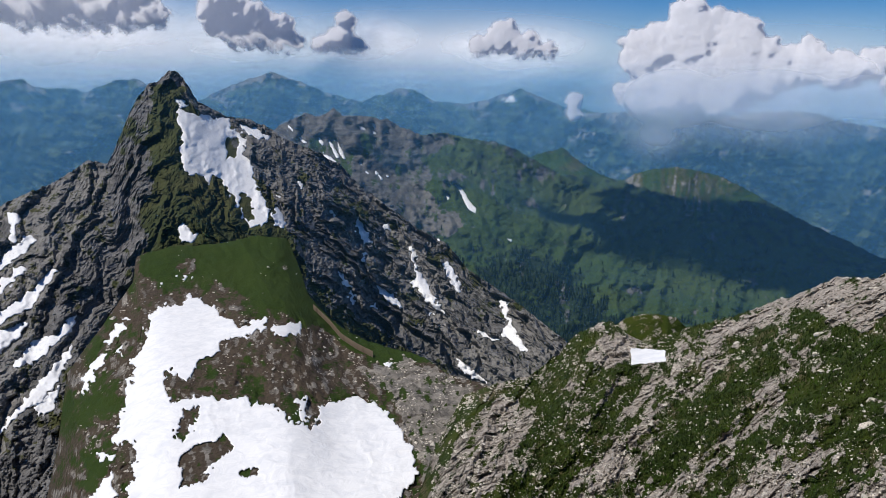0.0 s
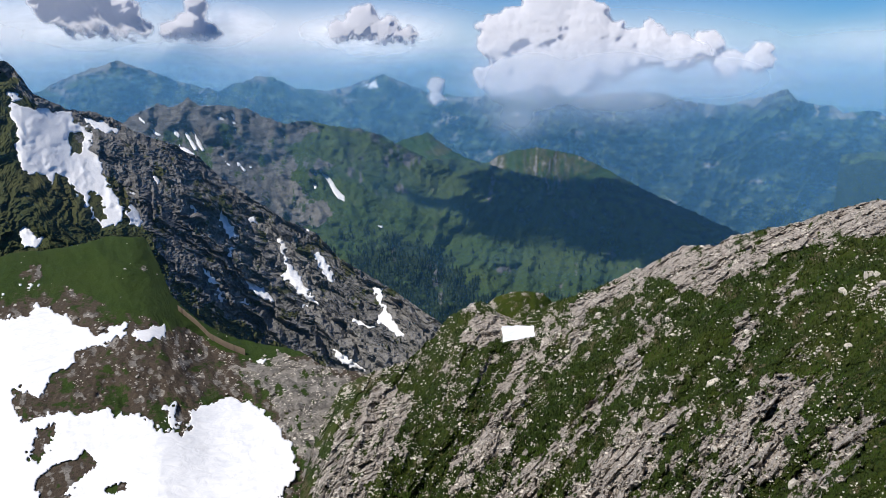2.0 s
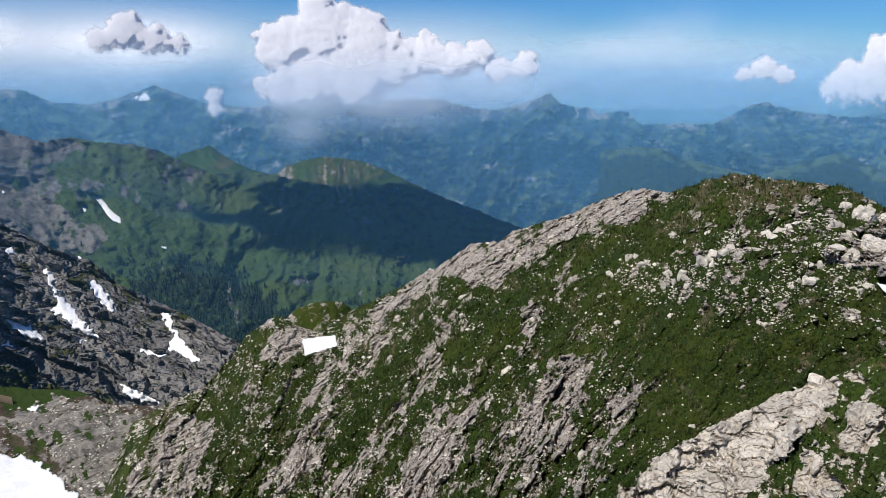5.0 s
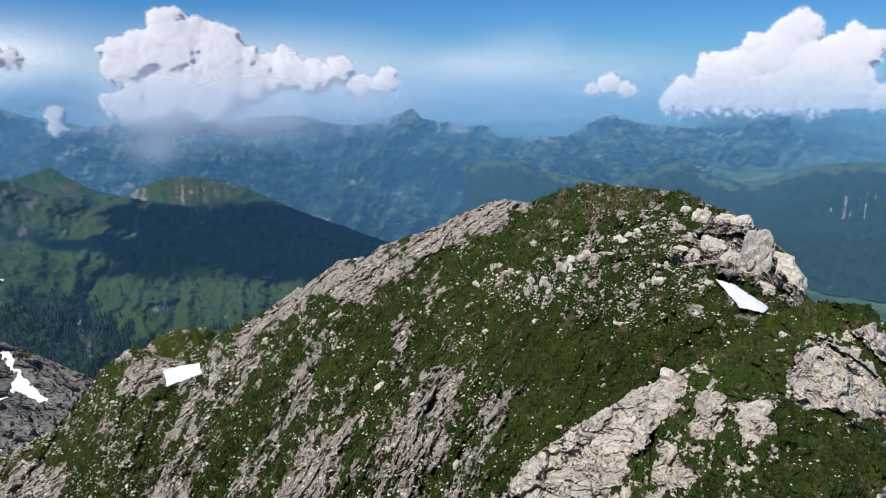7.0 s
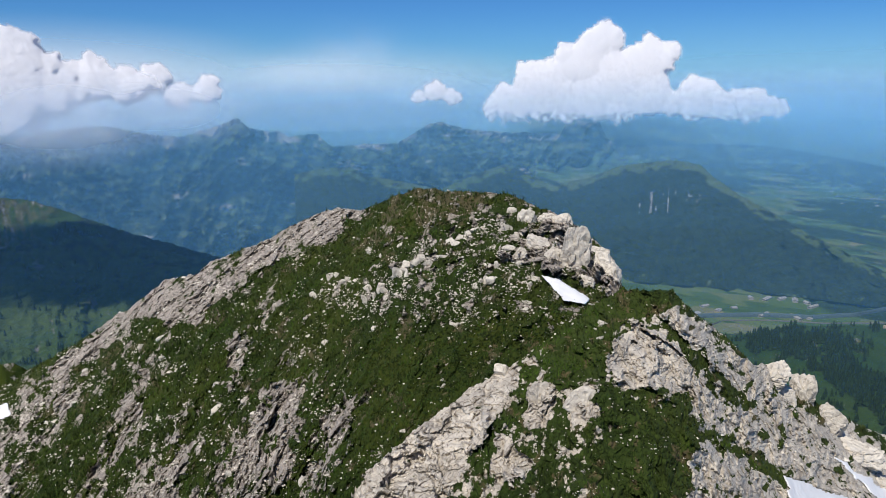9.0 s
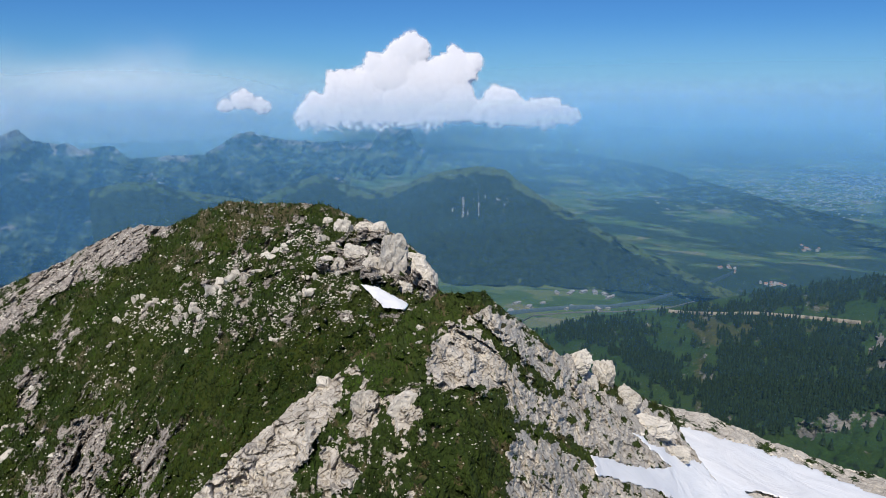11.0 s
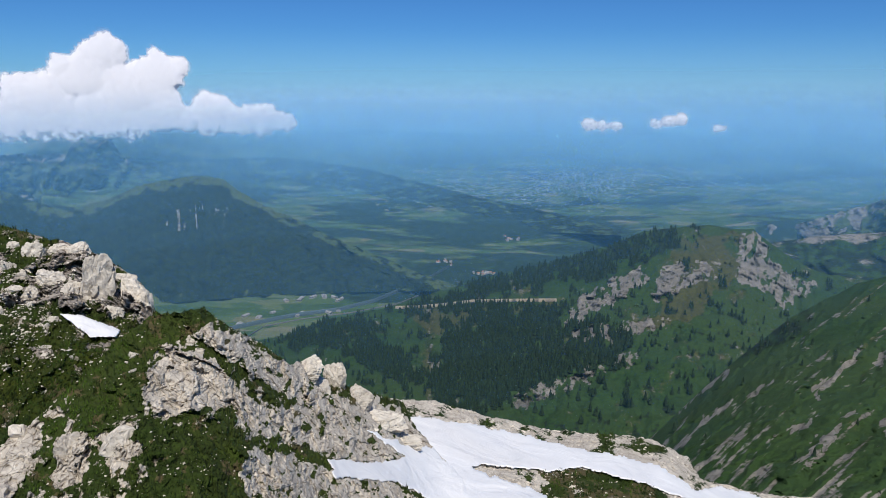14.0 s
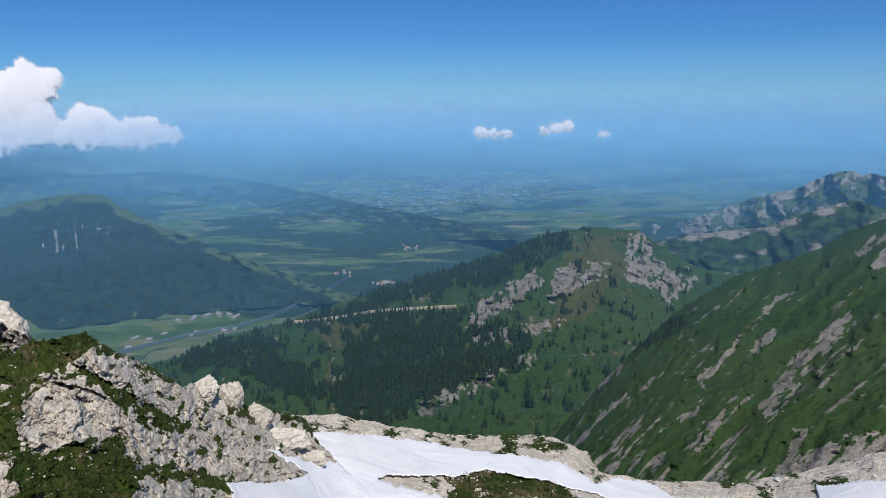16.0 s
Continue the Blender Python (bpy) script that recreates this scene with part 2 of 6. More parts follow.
class Slope:
    """A mountainside: a crest line (azimuth, elevation, distance as seen from the summit) and a foot, with gullies and rough rock between."""

    def __init__(self, crest, foot_el, foot, bend=1.0, jag=0.1, jag_freq=2.0, gully=(0.0, 1.0, 0.3, 0.0), rough=(0.0, 1.0), paint=None, seed=0.0, blocky=(0.0, 1.0), even=1.3, tall=0.5, snows=(), snow_rim=(0.2, 1.5), dip=((0.8, 0, 0.5), (0, 0.8, -0.35), (0.5, 0, 1.5)), crag=None, fine=1.0):
        self.c = np.array(sorted(crest))
        self.foot_el, self.foot, self.bend = foot_el, np.array(foot, float), bend
        self.jag, self.jag_freq, self.gully, self.rough, self.paint, self.seed, self.blocky = jag, jag_freq, gully, rough, paint, seed, blocky
        self.tall, self.dip, self.crag, self.fine = tall, dip, crag, fine
        a = np.arange(self.c[0, 0], self.c[-1, 0] + 0.1, 0.25)
        k = np.exp(-0.5 * (np.arange(-16, 17) * 0.25 / even) ** 2)
        k /= k.sum()
        level = [np.convolve(np.pad(np.interp(a, self.c[:, 0], self.c[:, j]), 16, mode="edge"), k, "valid") for j in (1, 2)]
        self.even, self.snows = (a, *level), [(p, *snow_rim) for p in snows]

    def crest_el(self, az):
        e = np.interp(az, self.c[:, 0], self.c[:, 1])
        z = np.full_like(az, self.seed + 0.5)
        return e + self.jag * fbm(az * self.jag_freq, z, z, 5, 0.6)

    def base_r(self, az, el):
        top = np.interp(az, self.even[0], self.even[1])
        rc = np.interp(az, self.even[0], self.even[2])
        s = np.clip((el - self.foot_el) / np.maximum(top - self.foot_el, 0.5), 0, 1.3)
        rf = np.interp(az, self.foot[:, 0], self.foot[:, 1])
        rf = np.minimum(rf, rc * 0.97)
        return 1 / np.maximum(1 / rf + (1 / rc - 1 / rf) * s ** self.bend, 0.6 / rc), s

    def cover(self, az, el):
        """rock, wood and bare earth: three arrays from 0 to 1."""
        return self.paint(self, az, el)

    def calm(self, az, el):
        """1 where snow lies, fading out round it."""
        m = np.zeros_like(az)
        for poly, wob, freq in self.snows:
            m = np.maximum(m, inside(poly, az, el, wob, freq))
        for _ in range(5):
            q = np.pad(m, 1, mode="edge")
            m = np.maximum(m, (q[:-2, 1:-1] + q[2:, 1:-1] + q[1:-1, :-2] + q[1:-1, 2:]) / 4)
        return m

    def r(self, az, el, fields=None, calm=None):
        r, s = self.base_r(az, el)
        amp, fu, fv, shear = self.gully
        z = np.full_like(az, self.seed)
        keep = 1.0 if calm is None else 1.0 - calm
        if amp:
            wob = 1.1 * fbm(az * 0.3, el * 0.3, z + 4.4, 5, 0.6)
            broad, full = 0.0, 0.0
            lines = shear if isinstance(shear, list) else [(0.0, shear)]
            for i, (at, k) in enumerate(lines):
                hat = np.zeros(len(lines))
                hat[i] = 1.0
                w = np.interp(az, [p[0] for p in lines], hat)
                u = (az + k * el + wob) * fu
                broad = broad + w * (ridged(u, el * fv, z, 1) - 0.3)
                full = full + w * (ridged(u, el * fv, z, 5, 0.55) - 0.45)
            r = r * (1 - amp * (full * keep + 0.4 * broad * (1 - keep)))
        p = place(az, el, r)
        a2, f2 = self.rough
        rock = (fields if fields is not None else self.cover(az, el))[0]
        if a2:
            r = r - keep * a2 * fbm(p[..., 0] * f2, p[..., 1] * f2, p[..., 2] * f2 * self.tall, 6, 0.55) * (0.4 + 0.6 * rock)
        a3, f3 = self.blocky
        if a3:
            wx = 0.35 * fbm(p[..., 0] * f3, p[..., 1] * f3, p[..., 2] * f3, 3)
            q = p * f3
            u, v, w = (q @ np.array(axis) for axis in self.dip)
            tone, edge = blocks(u * 0.9 + wx, v * 0.9 + wx, w * 0.9 + wx)
            tone2, edge2 = blocks(u * 2.1 + 5 + wx, v * 2.4 + wx, w * 2.4 + 1.5 * wx)
            tone3, edge3 = blocks(u * 5.2 + 9 + wx, v * 6.0 + wx, w * 6.5 + 2 * wx)
            cut = 0.8 * (tone - 0.4) + 0.55 * (tone2 - 0.5) + 0.3 * self.fine * (tone3 - 0.5) - 0.3 * step(0.07, 0.0, edge) - 0.22 * step(0.1, 0.0, edge2) - 0.14 * self.fine * step(0.14, 0.0, edge3)
            r = r - keep * a3 * rock * cut * (1 + self.crag[0] * inside(self.crag[1], az, el) if self.crag else 1)
        return r

    def build(self, name, material, az0, az1, step_az, step_el, back=0.1, drop=0.25, label="", category="mountain", kind="structure", smooth=True):
        az = np.arange(az0, az1 + 1e-6, step_az)
        top = self.crest_el(az)
        rows = max(4, int((top.max() - self.foot_el) / step_el))
        s = np.linspace(0, 1, rows) ** 0.85
        A = np.repeat(az[None], rows, 0)
        E = self.foot_el + (top[None] - self.foot_el) * s[:, None]
        fields = self.cover(A, E)
        R = self.r(A, E, fields, self.calm(A, E) if self.snows else None)
        V = [place(A, E, R)]
        crest = V[0][-1]
        hor = crest[:, :2] / np.linalg.norm(crest[:, :2], axis=1)[:, None]
        span = R[-1] * back
        for k in (0.15, 0.4, 1.0):
            b = crest.copy()
            b[:, :2] += hor * (span * k)[:, None]
            b[:, 2] -= span * (0.6 * k + drop * k * k * 4)
            V.append(b[None])
        V = np.concatenate(V, 0)
        ob = mesh_object(name, V.reshape(-1, 3), grid_faces(V.shape[0], V.shape[1]), material, None, smooth)
        for key, f in zip(("rock", "wood", "dirt"), fields):
            attribute(ob, key, np.concatenate([f, np.repeat(f[-1:], 3, 0)], 0))
        return tagged(ob, label, category, "", kind)


def drape(slope, name, poly, material, lift, cell, wob=0.3, freq=1.2, label="", category="snow", holes=()):
    """A patch lying on a mountainside, with its own thickness and a ragged rim."""
    p = np.array(poly)
    az = np.arange(p[:, 0].min() - wob, p[:, 0].max() + wob, cell)
    el = np.arange(p[:, 1].min() - wob, p[:, 1].max() + wob, cell)
    A, E = np.meshgrid(az, el)
    m = inside(poly, A, E, wob, freq)
    for h in holes:
        m *= 1 - inside(h, A, E, wob, freq)
    m *= E < slope.crest_el(A) - 0.02
    keep = (m[:-1, :-1] + m[1:, :-1] + m[:-1, 1:] + m[1:, 1:]) >= 3
    if keep.sum() < 3:
        return None
    # thick inside, thin towards the rim
    soft = m.copy()
    for _ in range(6):
        q = np.pad(soft, 1, mode="edge")
        soft = (q[:-2, 1:-1] + q[2:, 1:-1] + q[1:-1, :-2] + q[1:-1, 2:] + 4 * soft) / 8
    bare = np.zeros_like(A)
    R0 = slope.r(A, E, (bare, bare, bare), np.ones_like(A))
    R = R0 - lift * np.clip(soft * 1.6 - 0.3, -0.15, 1.0)
    V = place(A, E, R).reshape(-1, 3)
    F = grid_faces(*A.shape)[keep.ravel()]
    used = np.unique(F)
    idx = np.zeros(len(V), int)
    idx[used] = np.arange(len(used))
    V, F = V[used], idx[F]
    # skirt down into the ground
    e = np.concatenate([F[:, [0, 1]], F[:, [1, 2]], F[:, [2, 3]], F[:, [3, 0]]])
    key = np.sort(e, 1)
    _, inv, cnt = np.unique(key, axis=0, return_inverse=True, return_counts=True)
    rim = e[cnt[inv.ravel()] == 1]
    low = V * (1 + (lift * 1.5) / np.linalg.norm(V, axis=1))[:, None]
    F = np.concatenate([F, np.stack([rim[:, 1], rim[:, 0], rim[:, 0] + len(V), rim[:, 1] + len(V)], 1)])
    ob = mesh_object(name, np.concatenate([V, low]), F, material)
    return tagged(ob, label, category, "snow patches" if category == "snow" else "")


Z = np.zeros_like


# ---- snow, by azimuth and elevation ----
SNOW_ON_PEAK = []
SNOW_ON_PEAK.append([(-19.1, -3.5), (-18.4, -3.8), (-16.9, -4.2), (-15.5, -4.3), (-15.4, -5.1), (-14.7, -5.4), (-14.3, -6.1), (-14.5, -6.9), (-14.0, -8.2), (-13.7, -9.5), (-12.9, -11.0), (-12.9, -12.3), (-13.9, -12.5), (-14.5, -12.6), (-15.1, -11.6), (-15.6, -10.3), (-16.2, -9.2), (-16.8, -8.5), (-17.3, -9.4), (-17.7, -8.5), (-18.6, -8.5), (-19.1, -7.4), (-19.1, -6.8), (-18.9, -6.0), (-19.1, -4.9)])
SNOW_ON_PEAK.append([(-14.9, -4.8), (-13.7, -5.0), (-12.5, -5.8), (-12.9, -6.1), (-14.1, -5.7), (-14.7, -5.3)])
SNOW_ON_PEAK.append([(-19.1, -3.0), (-18.4, -3.0), (-18.5, -3.5), (-18.9, -3.5)])
SNOW_ON_PEAK.append([(-12.4, -11.0), (-12.1, -11.1), (-11.7, -12.4), (-12.0, -12.8), (-12.7, -12.6)])
SNOW_ON_PEAK.append([(-19.7, -12.1), (-19.1, -12.0), (-18.7, -12.9), (-18.0, -12.6), (-18.6, -13.5), (-19.7, -13.3)])
SNOW_ON_PEAK.append([(-16.9, -13.5), (-15.8, -13.7), (-16.3, -14.1), (-16.8, -14.0)])
SNOW_ON_PEAK.append([(-12.5, -10.1), (-11.7, -10.2), (-12.1, -10.5)])
SNOW_ON_PEAK.append([(-19.1, -9.7), (-18.6, -9.9), (-18.8, -10.2)])
SNOW_ON_PEAK.append([(-10.8, -8.9), (-9.8, -9.5), (-10.3, -9.7)])
SNOW_ON_PEAK.append([(-8.3, -11.4), (-7.6, -11.8), (-7.9, -12.2)])
SNOW_ON_PEAK.append([(-6.2, -11.6), (-5.5, -12.5), (-4.8, -14.1), (-5.5, -14.1), (-6.1, -13.2)])
SNOW_ON_PEAK.append([(-4.1, -12.6), (-3.4, -12.6), (-3.4, -13.7), (-3.9, -13.0)])
SNOW_ON_PEAK.append([(-5.8, -14.7), (-5.4, -14.8), (-5.3, -15.8), (-5.7, -15.6)])
SNOW_ON_PEAK.append([(-7.9, -16.1), (-7.2, -16.7), (-6.5, -17.8), (-7.1, -17.5)])
SNOW_ON_PEAK.append([(-6.9, -17.8), (-6.4, -18.0), (-6.5, -19.0), (-6.8, -18.8)])
SNOW_ON_PEAK.append([(-5.0, -17.1), (-3.5, -18.0), (-2.1, -19.4), (-3.1, -19.1), (-4.5, -17.9)])
SNOW_ON_PEAK.append([(-2.0, -14.2), (-1.4, -14.8), (-1.1, -16.3), (-0.5, -17.2), (0.1, -18.3), (1.4, -19.9), (0.4, -19.4), (-1.0, -18.3), (-1.8, -17.2), (-1.3, -16.8)])
SNOW_ON_PEAK.append([(0.8, -15.6), (1.4, -15.7), (2.0, -16.8), (2.5, -17.4), (2.1, -18.2), (1.4, -17.2)])
SNOW_ON_PEAK.append([(-0.5, -19.4), (0.7, -19.9), (0.1, -19.9)])
SNOW_ON_PEAK.append([(3.4, -20.7), (5.4, -21.5), (5.7, -21.9), (4.0, -21.3)])
SNOW_ON_PEAK.append([(5.5, -18.5), (6.3, -18.7), (6.3, -19.8), (7.1, -21.0), (8.1, -22.6), (7.1, -22.1), (5.8, -21.2), (5.7, -20.7), (6.2, -20.6)])
SNOW_ON_PEAK.append([(1.7, -22.9), (2.6, -23.4), (5.0, -25.0), (3.9, -24.8), (2.4, -24.0)])
SNOW_ON_PEAK.append([(-5.1, -18.8), (-4.4, -19.2), (-4.7, -19.5)])
SNOW_ON_PEAK.append([(-0.1, -13.5), (0.9, -13.3), (0.6, -14.1)])
SNOW_ON_PEAK.append([(-30.5, -10.2), (-29.9, -10.5), (-30.3, -12.0), (-30.7, -12.7), (-30.7, -11.2)])
SNOW_ON_PEAK.append([(-32.2, -14.0), (-29.6, -11.9), (-29.2, -12.3), (-30.1, -13.3), (-32.3, -14.5)])
SNOW_ON_PEAK.append([(-32.5, -15.6), (-30.4, -13.9), (-29.9, -14.2), (-32.6, -16.3)])
SNOW_ON_PEAK.append([(-32.7, -17.4), (-29.7, -15.6), (-28.3, -14.3), (-28.1, -14.6), (-29.9, -16.8), (-32.8, -18.0)])
SNOW_ON_PEAK.append([(-32.9, -18.5), (-30.7, -17.6), (-30.4, -18.0), (-31.2, -18.9), (-33.1, -20.0)])
SNOW_ON_PEAK.append([(-31.8, -20.7), (-30.2, -19.1), (-28.7, -18.9), (-27.3, -17.6), (-27.2, -18.1), (-27.8, -19.0), (-29.4, -20.1), (-30.4, -20.7)])
SNOW_ON_PEAK.append([(-33.8, -25.1), (-31.0, -22.7), (-27.7, -19.7), (-27.6, -20.1), (-29.1, -22.3), (-30.4, -23.6), (-31.1, -23.5), (-33.9, -25.4)])
SNOW_ON_PEAK.append([(-30.8, -23.6), (-28.9, -22.4), (-29.3, -23.9), (-30.3, -24.3)])
SNOW_ON_KNOLL = []
SNOW_ON_KNOLL.append([(-19.1, -17.1), (-18.5, -17.9), (-17.3, -18.5), (-16.3, -19.4), (-15.6, -20.1), (-14.5, -19.6), (-13.4, -19.4), (-13.9, -20.3), (-15.5, -21.0), (-16.8, -20.9), (-17.7, -21.8), (-19.1, -22.3), (-20.0, -23.6), (-20.7, -23.3), (-21.2, -22.4), (-21.7, -22.8), (-21.7, -24.0), (-21.4, -24.9), (-18.9, -24.8), (-18.0, -25.2), (-15.8, -25.2), (-15.4, -25.8), (-13.6, -26.0), (-11.8, -27.4), (-10.2, -28.2), (-9.6, -26.5), (-7.9, -26.2), (-6.3, -25.9), (-4.1, -27.0), (-2.9, -28.5), (-1.2, -30.4), (-1.5, -31.4), (-1.0, -31.8), (-2.5, -33.0), (-3.2, -34.4), (-24.8, -31.9), (-25.4, -30.4), (-24.4, -28.7), (-24.4, -27.2), (-26.0, -27.2), (-25.5, -26.2), (-24.4, -23.6), (-23.6, -21.3), (-22.8, -20.2), (-22.3, -18.6), (-21.2, -17.7), (-20.0, -18.2)])
SNOW_ON_KNOLL.append([(-13.2, -20.1), (-10.7, -20.0), (-10.8, -20.9), (-12.4, -21.1), (-13.3, -21.0)])
SNOW_ON_KNOLL.append([(-11.5, -25.8), (-10.8, -25.7), (-10.6, -27.3), (-11.3, -27.7)])
SNOW_ON_KNOLL.append([(-27.5, -22.3), (-26.1, -20.7), (-25.6, -20.8), (-26.6, -22.2), (-27.0, -23.1), (-27.4, -23.4)])
SNOW_ON_KNOLL.append([(-25.6, -20.0), (-24.9, -18.9), (-23.9, -18.4), (-24.3, -19.3), (-25.2, -20.3)])
SNOW_ON_KNOLL.append([(-24.9, -20.7), (-24.2, -20.5), (-24.6, -21.3)])
SNOW_ON_KNOLL.append([(-27.6, -30.0), (-26.0, -28.8), (-26.3, -31.6), (-27.8, -31.2)])
SNOW_ON_KNOLL.append([(-27.1, -27.4), (-26.3, -27.5), (-25.7, -28.0), (-26.8, -28.1)])
SNOW_ON_KNOLL.append([(-20.1, -15.9), (-19.0, -15.8), (-19.6, -16.5)])
SNOW_ON_KNOLL.append([(-21.7, -16.8), (-21.2, -16.2), (-21.1, -16.4), (-21.5, -17.2)])
SNOW_ON_KNOLL.append([(-4.1, -23.4), (-3.1, -23.5), (-3.6, -23.9)])
SNOW_ON_BOWL = []
SNOW_ON_BOWL.append([(-11.12, -4.89), (-10.69, -5.36), (-10.87, -5.48), (-11.22, -5.10)])
SNOW_ON_BOWL.append([(-10.55, -4.98), (-9.91, -5.58), (-10.12, -5.62)])
SNOW_ON_BOWL.append([(-10.66, -5.57), (-9.70, -6.31), (-10.04, -6.38), (-10.35, -6.00)])
SNOW_ON_BOWL.append([(-11.53, -6.10), (-10.46, -6.33), (-10.80, -6.45), (-11.45, -6.27)])
SNOW_ON_BOWL.append([(-8.95, -5.72), (-8.51, -6.28), (-8.57, -6.58), (-8.89, -6.24)])
SNOW_ON_BOWL.append([(-8.75, -6.75), (-8.47, -7.18), (-8.13, -7.28), (-7.51, -7.80), (-7.73, -7.89), (-8.48, -7.44)])
SNOW_ON_BOWL.append([(-8.11, -5.91), (-7.76, -6.60), (-7.28, -7.42), (-7.54, -7.54), (-7.90, -6.85), (-8.21, -6.20)])
SNOW_ON_BOWL.append([(-7.64, -5.74), (-7.20, -6.69), (-6.81, -7.56), (-7.07, -7.60), (-7.43, -6.86)])
SNOW_ON_BOWL.append([(-5.93, -4.86), (-5.30, -5.17), (-5.22, -5.38), (-5.73, -5.34)])
SNOW_ON_BOWL.append([(-4.77, -4.70), (-4.43, -5.05), (-4.48, -5.39), (-4.82, -5.04)])
SNOW_ON_BOWL.append([(-4.95, -5.21), (-4.40, -5.56), (-4.58, -5.73)])
SNOW_ON_BOWL.append([(-4.59, -5.95), (-4.41, -5.95), (-4.42, -6.38), (-4.60, -6.38)])
SNOW_ON_BOWL.append([(-3.65, -5.01), (-3.44, -5.31), (-3.61, -5.39)])
SNOW_ON_BOWL.append([(-3.83, -5.26), (-3.45, -5.57), (-3.58, -5.69)])
SNOW_ON_BOWL.append([(-1.22, -6.09), (-0.88, -6.79), (-1.06, -6.79)])
SNOW_ON_BOWL.append([(-5.86, -7.62), (-5.52, -7.84), (-5.61, -8.14), (-5.91, -7.92)])
SNOW_ON_BOWL.append([(-5.70, -8.18), (-4.93, -8.76), (-5.24, -8.75)])
SNOW_ON_BOWL.append([(-4.66, -8.37), (-4.23, -8.68), (-4.58, -8.81)])
SNOW_ON_BOWL.append([(-4.49, -8.63), (-3.97, -9.12), (-4.11, -9.30)])
SNOW_ON_BOWL.append([(-3.83, -8.60), (-3.44, -9.00), (-3.66, -9.04)])
SNOW_ON_BOWL.append([(1.46, -9.33), (2.36, -9.82), (2.95, -10.79), (3.50, -11.40), (3.50, -11.85), (2.82, -11.50), (2.32, -10.57), (1.96, -9.90)])
SNOW_ON_BOWL.append([(0.97, -9.11), (1.46, -9.82), (1.24, -9.77)])
SNOW_ON_BOWL.append([(0.92, -10.13), (1.28, -10.39), (1.28, -10.88), (0.96, -10.52)])
SNOW_ON_BOWL.append([(5.71, -13.55), (6.40, -13.76), (6.45, -13.99)])
SNOW_ON_BOWL.append([(-5.36, -7.15), (-5.02, -7.45), (-5.20, -7.58)])
SNOW_ON_RIDGE = []
SNOW_ON_RIDGE.append([(16.3, -21.5), (19.1, -21.3), (19.1, -22.2), (16.4, -22.8)])
SNOW_ON_RIDGE.append([(59.8, -14.8), (61.0, -15.0), (63.7, -16.4), (63.3, -16.9), (61.7, -16.7)])
SNOW_ON_SHELF = []
SNOW_ON_SHELF.append([(83.2, -24.0), (89.8, -24.8), (99.1, -26.2), (105.4, -26.6), (108.8, -27.9), (110.1, -27.4), (113.2, -27.5), (116.3, -28.8), (111.6, -29.5), (108.4, -28.7), (104.2, -28.0), (100.0, -27.5), (96.7, -27.9), (90.2, -27.7), (92.0, -28.3), (96.7, -29.4), (97.7, -30.5), (85.4, -30.0), (85.6, -26.9), (86.7, -26.7), (84.7, -25.3)])
SNOW_ON_SHELF.append([(124.8, -25.7), (129.5, -24.2), (129.7, -25.6), (124.9, -26.8)])
SNOW_ON_SHELF.append([(121.2, -25.9), (122.4, -25.4), (122.3, -26.0)])
SNOW_ON_SPUR = []
SNOW_ON_SPUR.append([(81.4, -24.7), (83.9, -25.7), (85.9, -26.4), (87.5, -26.5), (90.3, -28.4), (93.5, -31.0), (95, -33.5), (91.5, -33.5), (88, -30.6), (84.5, -28.8), (79.2, -27.9), (78.7, -26.7), (82.9, -27.3), (85.1, -27.2), (83.8, -26.4)])
HOLES = [
    [(-15.8, -5.8), (-14.9, -5.8), (-15.2, -7.2), (-15.8, -7.3)],
    [(-15.2, -10.0), (-14.5, -10.0), (-14.1, -11.8), (-14.5, -12.2), (-15.0, -11.2)],
    [(-21.3, -27.3), (-20.4, -25.8), (-19.2, -25.4), (-19.8, -26.6), (-20.8, -28.0)],
    [(-20.4, -28.4), (-17.2, -27.9), (-16.9, -29.0), (-18.6, -29.6), (-19.6, -30.8), (-21.2, -31.0), (-21.0, -29.6)],
    [(-16.4, -30.9), (-15.6, -30.4), (-14.6, -30.8), (-15.6, -31.1)],
]

# ---- the ridge that the camera stands over ----
RIM = [(-1.2, -33.5, 125), (0.3, -29.8, 140), (2.7, -26.0, 158), (5.1, -25.1, 165), (8.4, -24.2, 164), (10.6, -22.4, 163), (11.9, -20.8, 162), (14.6, -19.5, 160),
       (15.9, -20.4, 157), (17.4, -21.0, 153), (20.3, -19.6, 148), (23.8, -18.2, 144), (26.8, -16.6, 136), (27.7, -16.2, 130), (30.2, -14.5, 124), (32.7, -14.2, 119), (33.6, -13.5, 116),
       (38.3, -11.9, 112), (41.0, -10.5, 110), (43.6, -9.8, 105), (45.4, -10.1, 92), (47.7, -9.1, 84), (49.9, -8.4, 80), (57.0, -8.8, 72), (61.5, -10.5, 64), (63.2, -11.5, 60),
       (65.3, -13.5, 57), (66.0, -15.4, 55), (68.7, -17.4, 50), (72.0, -21.0, 46)]


